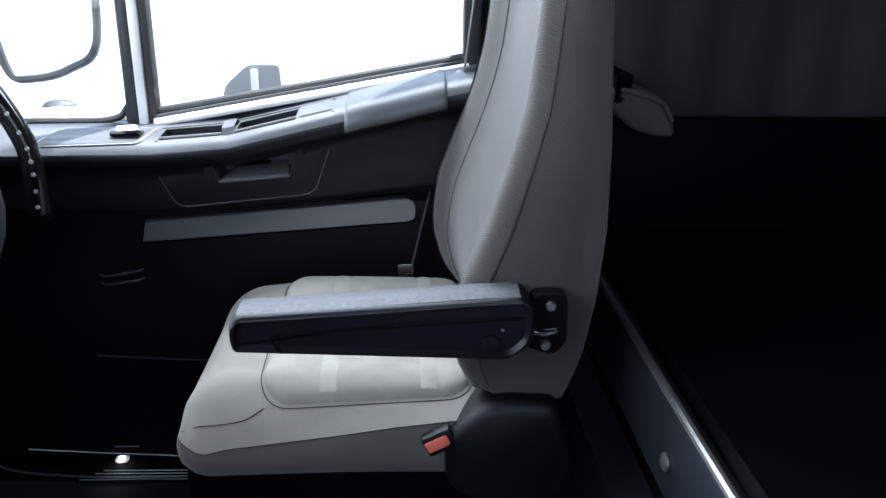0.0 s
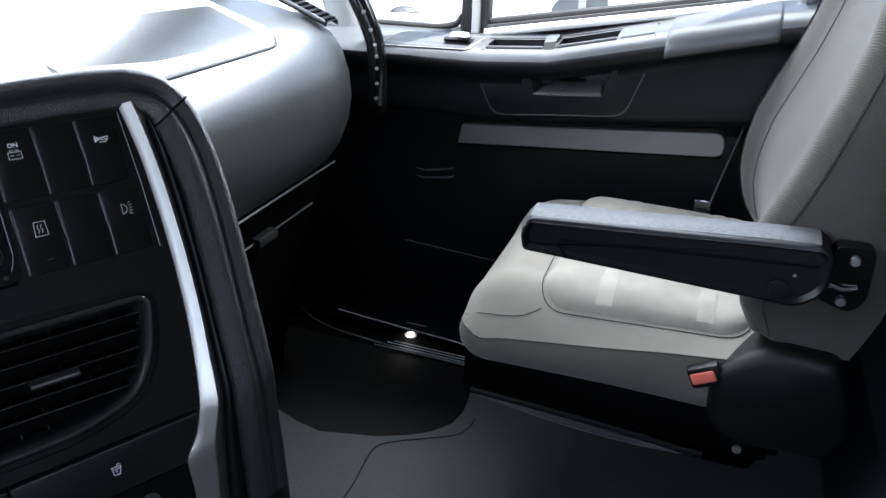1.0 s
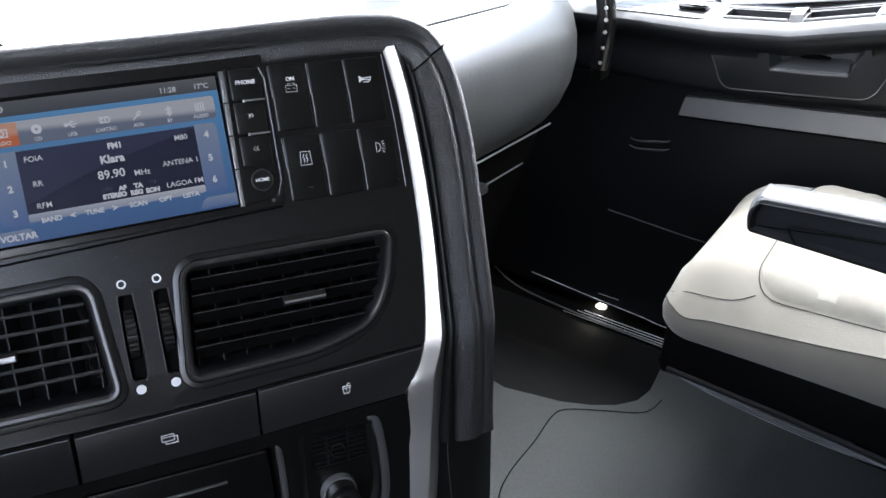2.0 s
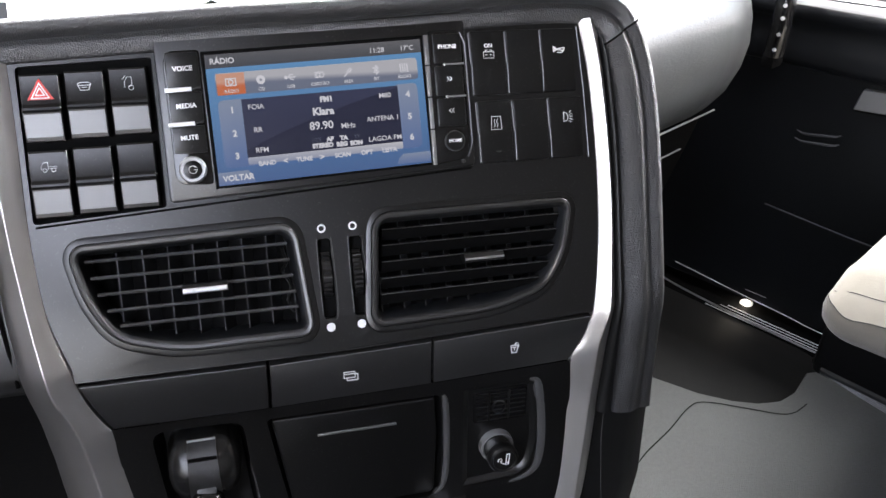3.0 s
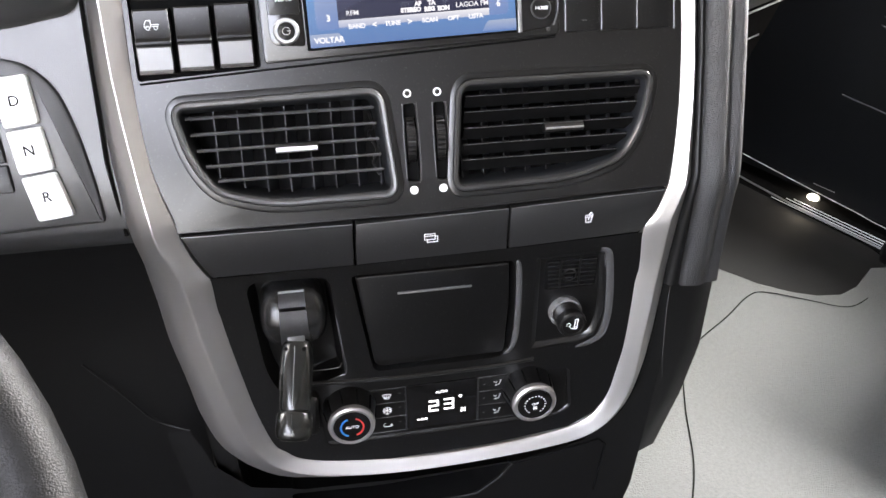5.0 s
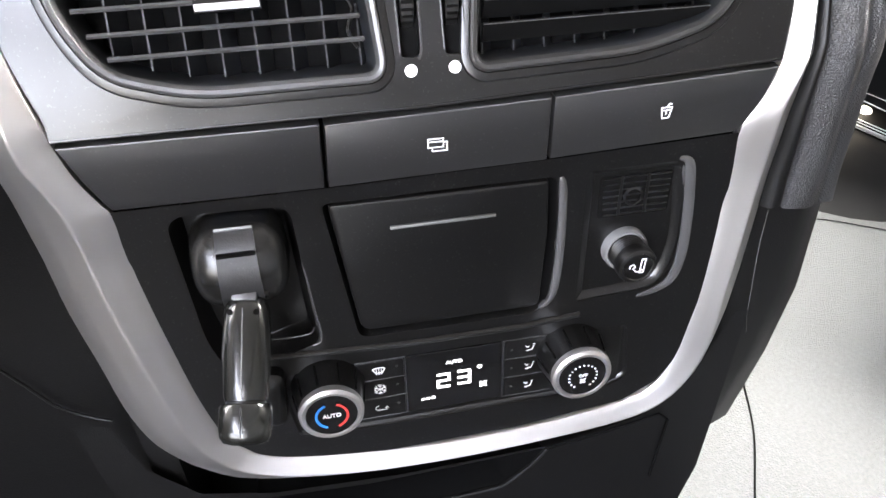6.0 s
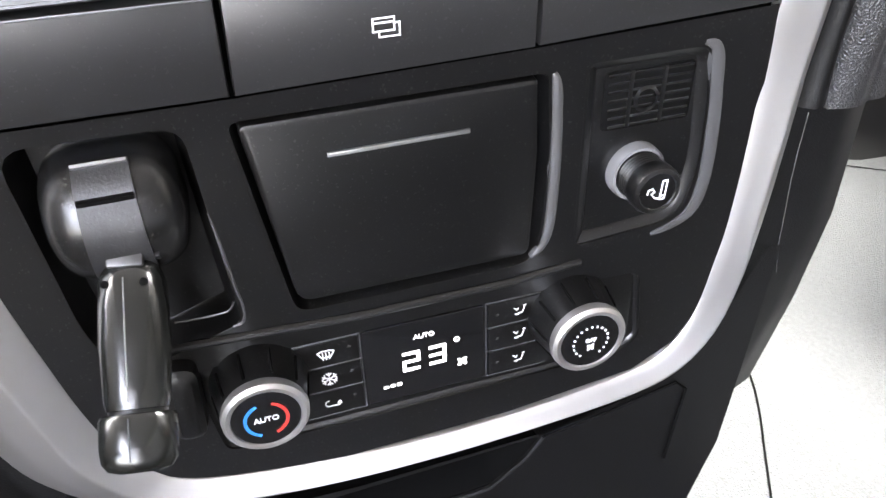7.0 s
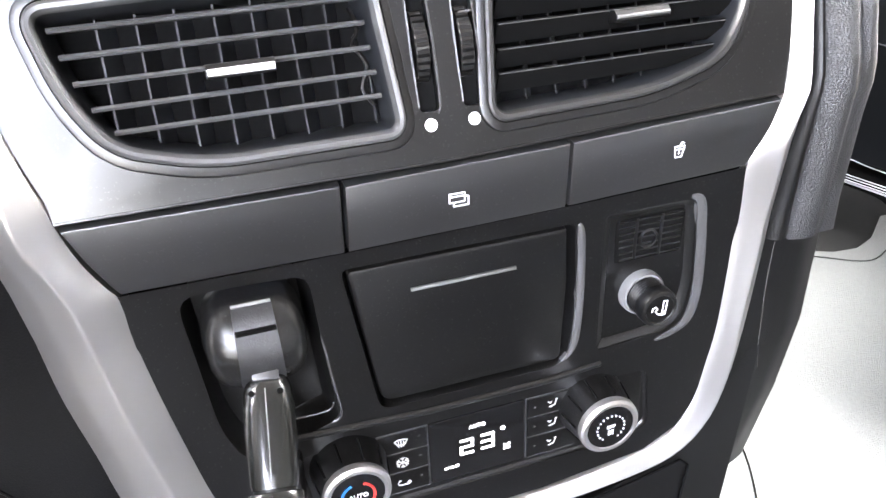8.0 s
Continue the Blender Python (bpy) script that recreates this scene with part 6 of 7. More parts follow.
def area(u0, v0, u1, v1, r=0.0):
    a = [px(u0, v1), px(u1, v1), px(u1, v0), px(u0, v0)]
    return rounded(a, r, 3) if r else a


scr = part("display", plate(area(0, 0, 1, 1), 0.003, 0.0042, 0.0003), SCREENBLUE, rad, "lit blue radio display")
part("display_gap", plate(area(-0.016, -0.03, 1.012, 1.02, 0.001), 0.0025, 0.0038, 0.0003), SHADOWGAP, rad)


def layer(o, lift, material, name="screen_area"):
    return part(name, plate(o, 0.004, 0.0042 + lift, 0.00005), material, scr)


layer(area(0.0, 0.0, 1, 0.105), 0.0002, SCREENTOP)
layer(area(0.035, 0.145, 0.975, 0.315, 0.0025), 0.0002, SCREENGREY, "tile_bar")
layer(area(0.04, 0.15, 0.165, 0.312), 0.0004, SCREENORANGE, "tile")
layer(area(0.035, 0.350, 0.18, 0.870, 0.004), 0.0002, SCREENTAB)
layer(area(0.85, 0.345, 0.965, 0.865, 0.004), 0.0002, SCREENTAB)
layer(area(0.14, 0.355, 0.868, 0.805), 0.0004, SCREENDARK)
layer([px(0.14, 0.805), px(0.868, 0.805), px(0.868, 0.37), px(0.74, 0.42), px(0.58, 0.49), px(0.44, 0.56), px(0.30, 0.64), px(0.14, 0.745)], 0.0006, SCREENMID)
layer(area(0.14, 0.805, 0.868, 0.862, 0.0008), 0.0004, SCREENBAR)
layer([px(0.0, 1.0), px(0.165, 1.0), px(0.150, 0.925), px(0.135, 0.90), px(0.0, 0.90)], 0.0004, SCREENTAB)
layer([px(0.83, 0.985), px(1.0, 0.985), px(1.0, 0.905), px(0.865, 0.905), px(0.845, 0.935)], 0.0002, SCREENTAB)


def say(words, u, v, size, align="CENTER", bold=0.00004, material=None):
    s, z = px(u, v)
    letters("lettering", words, size, frame_at(s, z, 0.0050) @ pose(0, 0, 0, 0, 0, 1.95), material or SCREENTEXT, scr, bold, align)


say("RÁDIO", 0.02, 0.055, 0.0056, "LEFT", 0.00015)
say("11:28", 0.785, 0.065, 0.0052)
say("17°C", 0.93, 0.065, 0.0050)
say("FM1", 0.525, 0.412, 0.0054, bold=0.0003)
say("Klara", 0.505, 0.505, 0.0074, bold=0.0003)
say("89.90", 0.49, 0.615, 0.0080, bold=0.00015)
say("MHz", 0.615, 0.635, 0.0056)
say("FOIA", 0.165, 0.422, 0.0052, "LEFT")
say("RR", 0.18, 0.60, 0.0052, "LEFT")
say("RFM", 0.178, 0.758, 0.0052, "LEFT")
say("M80", 0.832, 0.425, 0.0052, "RIGHT")
say("ANTENA 1", 0.862, 0.605, 0.0052, "RIGHT")
say("LAGOA FM", 0.866, 0.765, 0.0052, "RIGHT")
say("PTY", 0.462, 0.725, 0.0042, material=SCREENFAINT)
say("AF", 0.523, 0.728, 0.0044, bold=0.0003)
say("TA", 0.588, 0.728, 0.0044, bold=0.0003)
say("TP", 0.652, 0.725, 0.0042, material=SCREENFAINT)
say("STEREO", 0.487, 0.772, 0.0044, bold=0.0003)
say("REG", 0.577, 0.776, 0.0044, bold=0.0003)
say("EON", 0.645, 0.778, 0.0044, bold=0.0003)
for n, v in ((1, 0.432), (2, 0.612), (3, 0.785)):
    say(str(n), 0.095, v, 0.0062, bold=0.00025)
for n, v in ((4, 0.432), (5, 0.610), (6, 0.778)):
    say(str(n), 0.915, v, 0.0062, bold=0.00025)
for words, u in (("BAND", 0.225), ("TUNE", 0.395), ("SCAN", 0.575), ("OPT", 0.690), ("LISTA", 0.800)):
    say(words, u, 0.862, 0.0046, bold=0.00015)
say("<", 0.308, 0.862, 0.0060, bold=0.0002)
say(">", 0.478, 0.862, 0.0060, bold=0.0002)
say("VOLTAR", 0.02, 0.950, 0.0058, "LEFT", 0.0002)
for n, words in enumerate(("RÁDIO", "CD", "USB", "CARTÃO", "AUX", "BT", "ÁUDIO")):
    say(words, 0.103 + 0.134 * n, 0.288, 0.0033)
# tile pictures as plain shapes
for n, paths in enumerate(([[(-1, -0.7), (1, -0.7), (1, 0.7), (-1, 0.7), (-1, -0.7)], arc(0, 0, 0.45, 0, 360, 10)], [arc(0, 0, 0.8, 0, 360, 14), arc(0, 0, 0.4, 0, 360, 10), arc(0, 0, 0.6, 0, 360, 12)], [[(-1, 0), (1, 0)], [(-0.5, 0), (0, 0.5), (0.5, 0.5)], [(-0.2, 0), (0.2, -0.5), (0.6, -0.5)], arc(-0.9, 0, 0.25, 0, 360, 8)], [[(-0.9, 0.5), (-0.2, 0.5), (-0.9, 0), (-0.2, -0.5), (-0.9, -0.5)], [(0.1, -0.5), (0.1, 0.5), (0.7, 0.5), (1, 0), (0.7, -0.5), (0.1, -0.5)]], [[(-0.8, -0.8), (0.2, 0.2)], [(0, 0.4), (0.4, 0), (0.8, 0.6), (0.5, 0.8), (0, 0.4)]], [[(-0.5, 0.5), (0.5, -0.4), (0, -0.9), (0, 0.9), (0.5, 0.4), (-0.5, -0.5)]], [[(-0.7, -0.8), (-0.7, 0.8)], [(-0.2, -0.8), (-0.2, 0.8)], [(0.3, -0.8), (0.3, 0.8)], [(0.8, -0.8), (0.8, 0.8)]])):
    s, z = px(0.103 + 0.134 * n, 0.218)
    part("tile_picture", strokes(scaled(paths, 0.0035), frame_at(s, z, 0.0048) @ pose(0, 0, 0, 0, 0, 1.95), 0.0008, 0.0002), SCREENTEXT, scr)

# ---- air vents ----
def air_vent(mirror, label):
    k = -1 if mirror else 1
    outline = ccw(VENT_R if mirror else VENT_L)
    v = thing("air_vent", label, "air vent", "console air vents", CONSOLE, tuple(S(k * -0.105, 0.60, 0)))
    o, i = inset(outline, -0.0055), inset(outline, 0.0)
    part("vent_surround", loft([on(inset(outline, -0.0095), -0.0006), on(inset(outline, -0.0088), 0.0006), on(inset(outline, -0.0070), 0.0012), on(inset(outline, -0.0050), 0.0014), on(inset(outline, -0.0044), 0.0006)], caps=False), FASCIA, v, "raised satin black surround")
    # frame colour carries the light: darker on the right vent, paler on the left
    part("vent_frame", loft([on(inset(outline, -0.0046), 0.0004), on(inset(outline, -0.0042), 0.0018), on(inset(outline, -0.0030), 0.0027), on(inset(outline, -0.0012), 0.0024), on(inset(outline, 0.0), 0.0008), on(inset(outline, 0.0006), -0.0015)], caps=False), VENTFRAME if mirror else RIM, v, "satin rounded frame")
    part("vent_liner", loft([on(inset(outline, 0.0006), -0.0015), on(inset(outline, 0.0014), -0.005), on(inset(outline, 0.003), -0.012), on(inset(outline, 0.004), -0.030)], caps=False), VANE, v)
    part("vent_throat", loft([on(inset(outline, 0.004), -0.030), on(inset(outline, 0.006), -0.031)]), SHADOWGAP, v)
    xs_ = [(s, z) for s, z in outline]
    def span(z):
        """Left and right ends of the opening at a height."""
        hits = []
        for a, b in zip(xs_, xs_[1:] + xs_[:1]):
            if (a[1] - z) * (b[1] - z) < 0:
                hits.append(a[0] + (b[0] - a[0]) * (z - a[1]) / (b[1] - a[1]))
        return (min(hits), max(hits)) if len(hits) > 1 else None
    heights = (0.6255, 0.6145, 0.6035, 0.5925, 0.5820) if not mirror else (0.6285, 0.6175, 0.6060, 0.5945, 0.5835)
    for z in heights:
        e = span(z)
        if not e:
            continue
        a, b = e[0] + 0.004, e[1] - 0.004
        tip, up = -0.0030, -0.0005 if not mirror else -0.0078
        ring = lambda s: [S(s, z, tip), S(s, z + 0.0011, tip - 0.0010), S(s, z + up + 0.0006, -0.0125), S(s, z + up - 0.0004, -0.0125), S(s, z - 0.0011, tip - 0.0010)]
        # right slats blackened as in shade; thin pale tubes imitate glints on their tips
        sl = part("slat", loft([ring(a), ring(b)]), SHADOWGAP if mirror else SLAT, v)
        if mirror:
            part("slat_edge", tube([S(a, z + 0.0002, tip + 0.0001), S(b, z + 0.0002, tip + 0.0001)], 0.0003, 5), SLAT, sl)
    for n in range(8):
        s = k * (-0.158 + 0.0178 * n)
        zt, zb = 0.630, 0.571
        hits = [z for z in [0.566 + 0.001 * q for q in range(70)] if span(z) and span(z)[0] + 0.004 < s < span(z)[1] - 0.004]
        if hits:
            zb, zt = min(hits) + 0.001, max(hits) - 0.001
            ring = lambda z, w=0.0005: [S(s - w, z, -0.0175), S(s + w, z, -0.0175), S(s + w + 0.0075, z, -0.0295), S(s - w + 0.0075, z, -0.0295)]
            part("vane", loft([ring(zb), ring(zt)]), VANE, v)
    hz = heights[2] - 0.003 if not mirror else heights[2] - 0.004
    hs = (-0.1135, -0.0815) if not mirror else (0.0985, 0.1310)
    h = part("slide_tab", loft([[S(s, hz + 0.0045, -0.006), S(s, hz + 0.004, 0.0015), S(s, hz + 0.0015, 0.0036), S(s, hz - 0.0012, 0.0034), S(s, hz - 0.002, 0.001), S(s, hz - 0.0015, -0.006)] for s in (hs[0], hs[0] + 0.001, hs[1] - 0.001, hs[1])]), KEY, v)
    part("tab_edge", tube([S(hs[0] + 0.0005, hz + 0.0005, 0.0036), S(hs[1] - 0.0005, hz + 0.0005, 0.0036)], 0.0018 if not mirror else 0.0010, 8), SILVERKEY if not mirror else DULLMETAL, h, "pale tab edge")
    return v


vl = air_vent(False, "black air vent with open horizontal slats and a pale tab")
air_vent(True, "black air vent with tilted closed slats")
bm = tube(smooth_path([S(-0.040, 0.622, -0.013), S(-0.038, 0.612, -0.008), S(-0.041, 0.606, -0.012), S(-0.036, 0.596, -0.007), S(-0.039, 0.586, -0.012), S(-0.035, 0.578, -0.008)], 3), 0.0012, 6)
part("link_rod", bm, KEY, vl)
for x, o in ((-0.009, 0.0), (0.0145, 0.004)):
    wt = thing("thumbwheel", "ribbed black vent thumbwheel in a slot", "thumbwheel", "vent thumbwheels", CONSOLE, tuple(S(x, 0.599, 0)))
    m = Matrix.Translation(S(x, 0.601, -0.019)) @ pose(0, 0, 0, 0, 90, 0) 
    bm = bmesh.new()
    n = 72
    rings = []
    for h in (-0.0036, -0.0030, 0.0030, 0.0036):
        rr = 0.0222 if abs(h) < 0.0032 else 0.0216
        rings.append([m @ Vector(((rr + (0.0003 if i % 2 else -0.0003)) * math.cos(2 * math.pi * i / n), (rr + (0.0003 if i % 2 else -0.0003)) * math.sin(2 * math.pi * i / n), h)) for i in range(n)])
    loft(rings, bm=bm)
    part("wheel", bm, KEY, wt, sharp=20)
    part("wheel_mark", box((-0.0034, -0.0005, 0.0), (0.0034, 0.0005, 0.0006), m=frame_at(x, 0.600 + o * 3.4, 0.0033)), DARKMETAL, wt)
    part("slot_edge", tube(smooth_path([S(x + 0.0050, 0.6265, 0.0004), S(x + 0.0060, 0.600, 0.0006), S(x + 0.0058, 0.576, 0.0006), S(x + 0.0040, 0.5705, 0.0004)], 4), 0.0006, 6), RIM, wt)
    part("slot_edge", tube(smooth_path([S(x - 0.0056, 0.6265, 0.0004), S(x - 0.0058, 0.600, 0.0004), S(x - 0.0054, 0.574, 0.0004)], 4), 0.0005, 6), BEVEL, wt)
    part("slot_back", loft([on(rect(x - 0.0052, 0.5715, x + 0.0052, 0.6265), -0.0055), on(rect(x - 0.0052, 0.5715, x + 0.0052, 0.6265), -0.0065)]), SHADOWGAP, wt)
    part("open_mark", turned([(0.0032, 0), (0.0032, 0.0003), (0.0020, 0.0003), (0.0020, 0)], frame_at(x - 0.0012, 0.6335, 0.0003), 20, cap=False), PRINT, wt, "white open ring")
    part("closed_mark", turned([(0.0034, 0), (0.0032, 0.0004), (0.0001, 0.0004)], frame_at(x - 0.0005, 0.5655, 0.0003), 20), PRINT, wt, "white dot")

# ---- ashtray ----
ash = thing("ashtray", "flat black closed ashtray lid with a thin bright line", "ashtray", m=CONSOLE, at=tuple(S(0.01, 0.44, 0)))
lid_o = rounded([(-0.0605, 0.4875), (0.0725, 0.4875), (0.0745, 0.45), (0.0715, 0.3925), (-0.0470, 0.3925)], [0.004, 0.003, 0.003, 0.006, 0.008], 4)
part("lid", plate(lid_o, -0.012, -0.0010, 0.0022), KEY, ash)
part("grip_line", plate(rect(-0.025, 0.4674, 0.0395, 0.4693), -0.0012, 0.0016, 0.0003), DULLMETAL, ash, "thin bright grip line")

# ---- cigarette lighter and its grille ----
lit = thing("cigarette_lighter", "black cigarette lighter in a pale-ringed socket", "lighter", m=CONSOLE, at=tuple(S(0.127, 0.430, -0.004)))
M_L = frame_at(0.1272, 0.4300, -0.004)
part("socket_ring", turned([(0.0152, 0), (0.0150, 0.0055), (0.0142, 0.0070), (0.0128, 0.0070), (0.0124, 0.004)], M_L, 32, cap=False), SOCKETRING, lit, "pale plastic ring")
body = [(0.0122, 0.002), (0.0122, 0.0072)]
for k in range(5):
    h = 0.0078 + 0.0019 * k
    body += [(0.0122, h), (0.0113, h + 0.0005), (0.0113, h + 0.0010), (0.0122, h + 0.0015)]
body += [(0.0130, 0.0178), (0.0132, 0.0228), (0.0122, 0.0250), (0.0100, 0.0257), (0.0095, 0.0250), (0.0001, 0.0250)]
knob = part("knob", turned(body, M_L, 36), KEY, lit)
icon("cigarette", 0.0062, M_L @ pose(0, 0, 0.0252), PRINT, knob, 0.0009)
gr = thing("grille", "small dark slotted grille above the lighter", "grille", m=CONSOLE, at=tuple(S(0.13, 0.468, -0.004)))
part("plate", plate(rounded(rect(0.1065, 0.4535, 0.1545, 0.4835), 0.003, 3), -0.007, -0.0030, 0.0004), SHADOWGAP, gr)
for r in range(7):
    z = 0.4548 + 0.0044 * r
    part("slat", plate(rect(0.1080 + 0.0003 * (6 - r), z, 0.1530, z + 0.0017), -0.0055, -0.0022, 0.0004), GLOSS, gr)
for s in (0.1195, 0.1370):
    part("bar", plate(rect(s, 0.4545, s + 0.0020, 0.4830), -0.0055, -0.0020, 0.0004), KEY, gr)
part("hub", turned([(0.0068, 0), (0.0068, 0.0012), (0.0050, 0.0016), (0.0048, 0.0006)], frame_at(0.1290, 0.4680, -0.0026), 24, cap=False), GLOSS, gr)

# ---- parking brake lever ----
brk = thing("parking_brake_lever", "black parking brake lever on a rounded drum housing", "brake lever", m=CONSOLE, at=tuple(S(-0.112, 0.455, -0.02)))
drum_c = S(-0.1135, 0.458, -0.008)
M_D = Matrix.Translation(drum_c) @ pose(0, 0, 0, 0, 90, 0)
prof = [(max(0.002, 0.0295 * (1 - abs(k / 14) ** 4.2) ** 0.42), 0.0285 * k / 14) for k in range(-14, 15)]
drum = part("drum", turned(prof, M_D, 40), DRUM, brk, "shiny black drum")
rows = []
for k in range(13):
    a = radians(70 - 100 * k / 12)
    y, z = -math.cos(a), math.sin(a)
    r0 = 0.0305 + (0.0012 if k < 4 else 0.0)
    w = 0.0105 + 0.0015 * (k / 12)
    rows.append([drum_c + Vector((-w, y * (r0 - 0.003), z * (r0 - 0.003))), drum_c + Vector((-w, y * r0, z * r0)), drum_c + Vector((w, y * r0, z * r0)), drum_c + Vector((w, y * (r0 - 0.003), z * (r0 - 0.003)))])
part("band", loft(rows), SCUFFED, drum, "flat ribbed band over the drum")
a = radians(40)
part("band_ridge", box((-0.0105, -0.001, -0.0008), (0.0105, 0.0012, 0.0012), m=Matrix.Translation(drum_c + Vector((0, -math.cos(a) * 0.0315, math.sin(a) * 0.0315)))), SHADOWGAP, drum)
a = radians(66)
part("band_edge", box((-0.0102, -0.0005, -0.0018), (0.0102, 0.0008, 0.0018), m=Matrix.Translation(drum_c + Vector((0, -math.cos(a) * 0.0325, math.sin(a) * 0.0325))) @ pose(0, 0, 0, 40, 0, 0)), DULLMETAL, drum)
top, end = Vector((-0.1125, -0.0600, 0.4400)), Vector((-0.1225, -0.1225, 0.3920))
ax = (end - top)
L = ax.length
zdir = ax.normalized()
xdir = Vector((1, 0, 0))
xdir = (xdir - zdir * xdir.dot(zdir)).normalized()
M_H = Matrix((xdir, zdir.cross(xdir), zdir)).transposed().to_4x4()
M_H.translation = top


def oval(a, b, h, n=28, p=2.5):
    pts = []
    for k in range(n):
        t = 2 * math.pi * k / n
        c, s = math.cos(t), math.sin(t)
        pts.append(M_H @ Vector((a * math.copysign(abs(c) ** (2 / p), c), b * math.copysign(abs(s) ** (2 / p), s), h)))
    return pts


GRIP_AT = ((-0.004, 0.0100, 0.0105), (0.0, 0.0118, 0.0124), (0.004, 0.0130, 0.0136), (L * 0.18, 0.0137, 0.0144), (L * 0.38, 0.0138, 0.0146), (L * 0.56, 0.0130, 0.0142), (L * 0.66, 0.0126, 0.0138), (L * 0.695, 0.0118, 0.0130), (L * 0.70, 0.0110, 0.012))
CAP_AT = ((L * 0.715, 0.0125, 0.0130), (L * 0.722, 0.0142, 0.0146), (L * 0.74, 0.0149, 0.0152), (L * 0.88, 0.0150, 0.0153), (L * 0.945, 0.0143, 0.0146), (L * 0.985, 0.0120, 0.0122), (L, 0.0080, 0.0082))
part("lever", loft([oval(a, b, h) for h, a, b in GRIP_AT]), GRIP, brk, "shiny black grip")
part("collar", loft([oval(0.0112, 0.0120, L * 0.69), oval(0.0112, 0.0120, L * 0.73)]), KEY, brk)
part("end_cap", loft([oval(a, b, h) for h, a, b in CAP_AT]), GRIP, brk, "shiny black end cap")
part("grip_seam", tube([M_H @ Vector((-0.0015, b + 0.00005, h)) for h, a, b in GRIP_AT[2:7]], 0.00032, 6), SOCKETRING, brk)
part("cap_seam", tube([M_H @ Vector((-0.0015, b - 0.00005, h)) for h, a, b in CAP_AT[2:5]], 0.00035, 6), KEY, brk)
part("latch", box((-0.0078, 0.006, -0.0085), (0.0062, 0.0135, -0.0005), 0.0008, m=M_H), DARKMETAL, brk)
part("latch_plate", box((-0.0120, 0.004, -0.0070), (0.0125, 0.0105, -0.0040), 0.0006, m=M_H), KEY, brk)
for sx in (-0.0085, 0.0062):
    part("pin_hole", turned([(0.0017, 0), (0.0016, 0.0006)], M_H @ pose(sx, 0.0122 if sx < -0.007 else 0.0132, 0.0062, -90, 0, 0), 12), SHADOWGAP, brk)

stop = loft([on(rounded([(-0.118, 0.3300), (-0.101, 0.3290), (-0.099, 0.3760), (-0.116, 0.3780)], 0.007, 4), -0.002), on(rounded([(-0.117, 0.3315), (-0.102, 0.3305), (-0.100, 0.3740), (-0.115, 0.3760)], 0.007, 4), 0.007), on(rounded([(-0.114, 0.3350), (-0.105, 0.3345), (-0.103, 0.3700), (-0.112, 0.3720)], 0.004, 4), 0.0095)])
part("lever_rest", stop, KEY, brk, "rounded rest behind the lever's end")

# ---- climate control panel ----
cl = thing("climate_control", "black climate panel with two silver-ringed knobs and a lit readout", "climate control", m=CONSOLE, at=tuple(S(0.015, 0.34, -0.003)))
part("panel", plate(rounded(rect(-0.1005, 0.3125, 0.1350, 0.3672), 0.006, 3), -0.0040, -0.0022, 0.0005), KEY, cl)
part("readout", plate(rounded(rect(-0.0198, 0.3165, 0.0465, 0.3666), 0.002, 3), -0.003, -0.0006, 0.0006), GLOSS, cl, "dark glossy readout")
ZB = [(0.3512, 0.3662), (0.3347, 0.3502), (0.3172, 0.3337)]
for n, (z0, z1) in enumerate(ZB):
    a = -0.0565 + 0.006 * (n == 0) * -1
    k = part("key", plate([(a, z0), (-0.0215, z0), (-0.0215, z1), (a, z1)], -0.0028, 0.0000, 0.0006), KEY, cl)
    icon(("screen_heat", "snow", "recirculate")[n], 0.0042, frame_at(-0.0385, (z0 + z1) / 2, 0.0002), PRINT, k, 0.0007)
    part("tell_tale", turned([(0.0010, 0), (0.0008, 0.0003)], frame_at(-0.0265, (z0 + z1) / 2 + 0.002, 0.0), 8), DARKMETAL, k)
    k = part("key", plate([(0.0485, z0), (0.084, z0), (0.084, z1), (0.0485, z1)], -0.0028, 0.0000, 0.0006), KEY, cl)
    icon("airflow", 0.0038, frame_at(0.0665, (z0 + z1) / 2, 0.0002), PRINT, k, 0.0008)
    part("tell_tale", turned([(0.0010, 0), (0.0008, 0.0003)], frame_at(0.0535, (z0 + z1) / 2, 0.0), 8), DARKMETAL, k)
for z in (0.3670, 0.3507, 0.3342, 0.3165):
    part("key_joint", tube([S(-0.0600, z - 0.0003, -0.0008), S(-0.0205, z, -0.0008)], 0.00032, 5), BEVEL, cl)
    part("key_joint", tube([S(0.0475, z, -0.0008), S(0.0830, z, -0.0008)], 0.00032, 5), BEVEL, cl)
for a in (-0.0206, 0.0474):
    part("key_joint", tube([S(a, 0.3165, -0.0008), S(a, 0.3670, -0.0008)], 0.00032, 5), BEVEL, cl)
# readout figures built from segments
seg_w = 0.0020


def digit(s, z, segs):
    w, h = 0.0078, 0.0112
    lines = {"a": ((0, h), (w, h)), "g": ((0, h / 2), (w, h / 2)), "d": ((0, 0), (w, 0)), "f": ((0, h / 2), (0, h)), "b": ((w, h / 2), (w, h)), "e": ((0, 0), (0, h / 2)), "c": ((w, 0), (w, h / 2))}
    return strokes([[lines[k][0], lines[k][1]] for k in segs], frame_at(s, z, -0.0005), seg_w, 0.0002)


part("figure", digit(0.0015, 0.3352, "abged"), WHITEGLOW, cl, "lit white figure")
part("figure", digit(0.0160, 0.3357, "abgcd"), WHITEGLOW, cl, "lit white figure")
letters("lettering", "AUTO", 0.0041, frame_at(0.0130, 0.3562, -0.0004), WHITEGLOW, cl, 0.0)
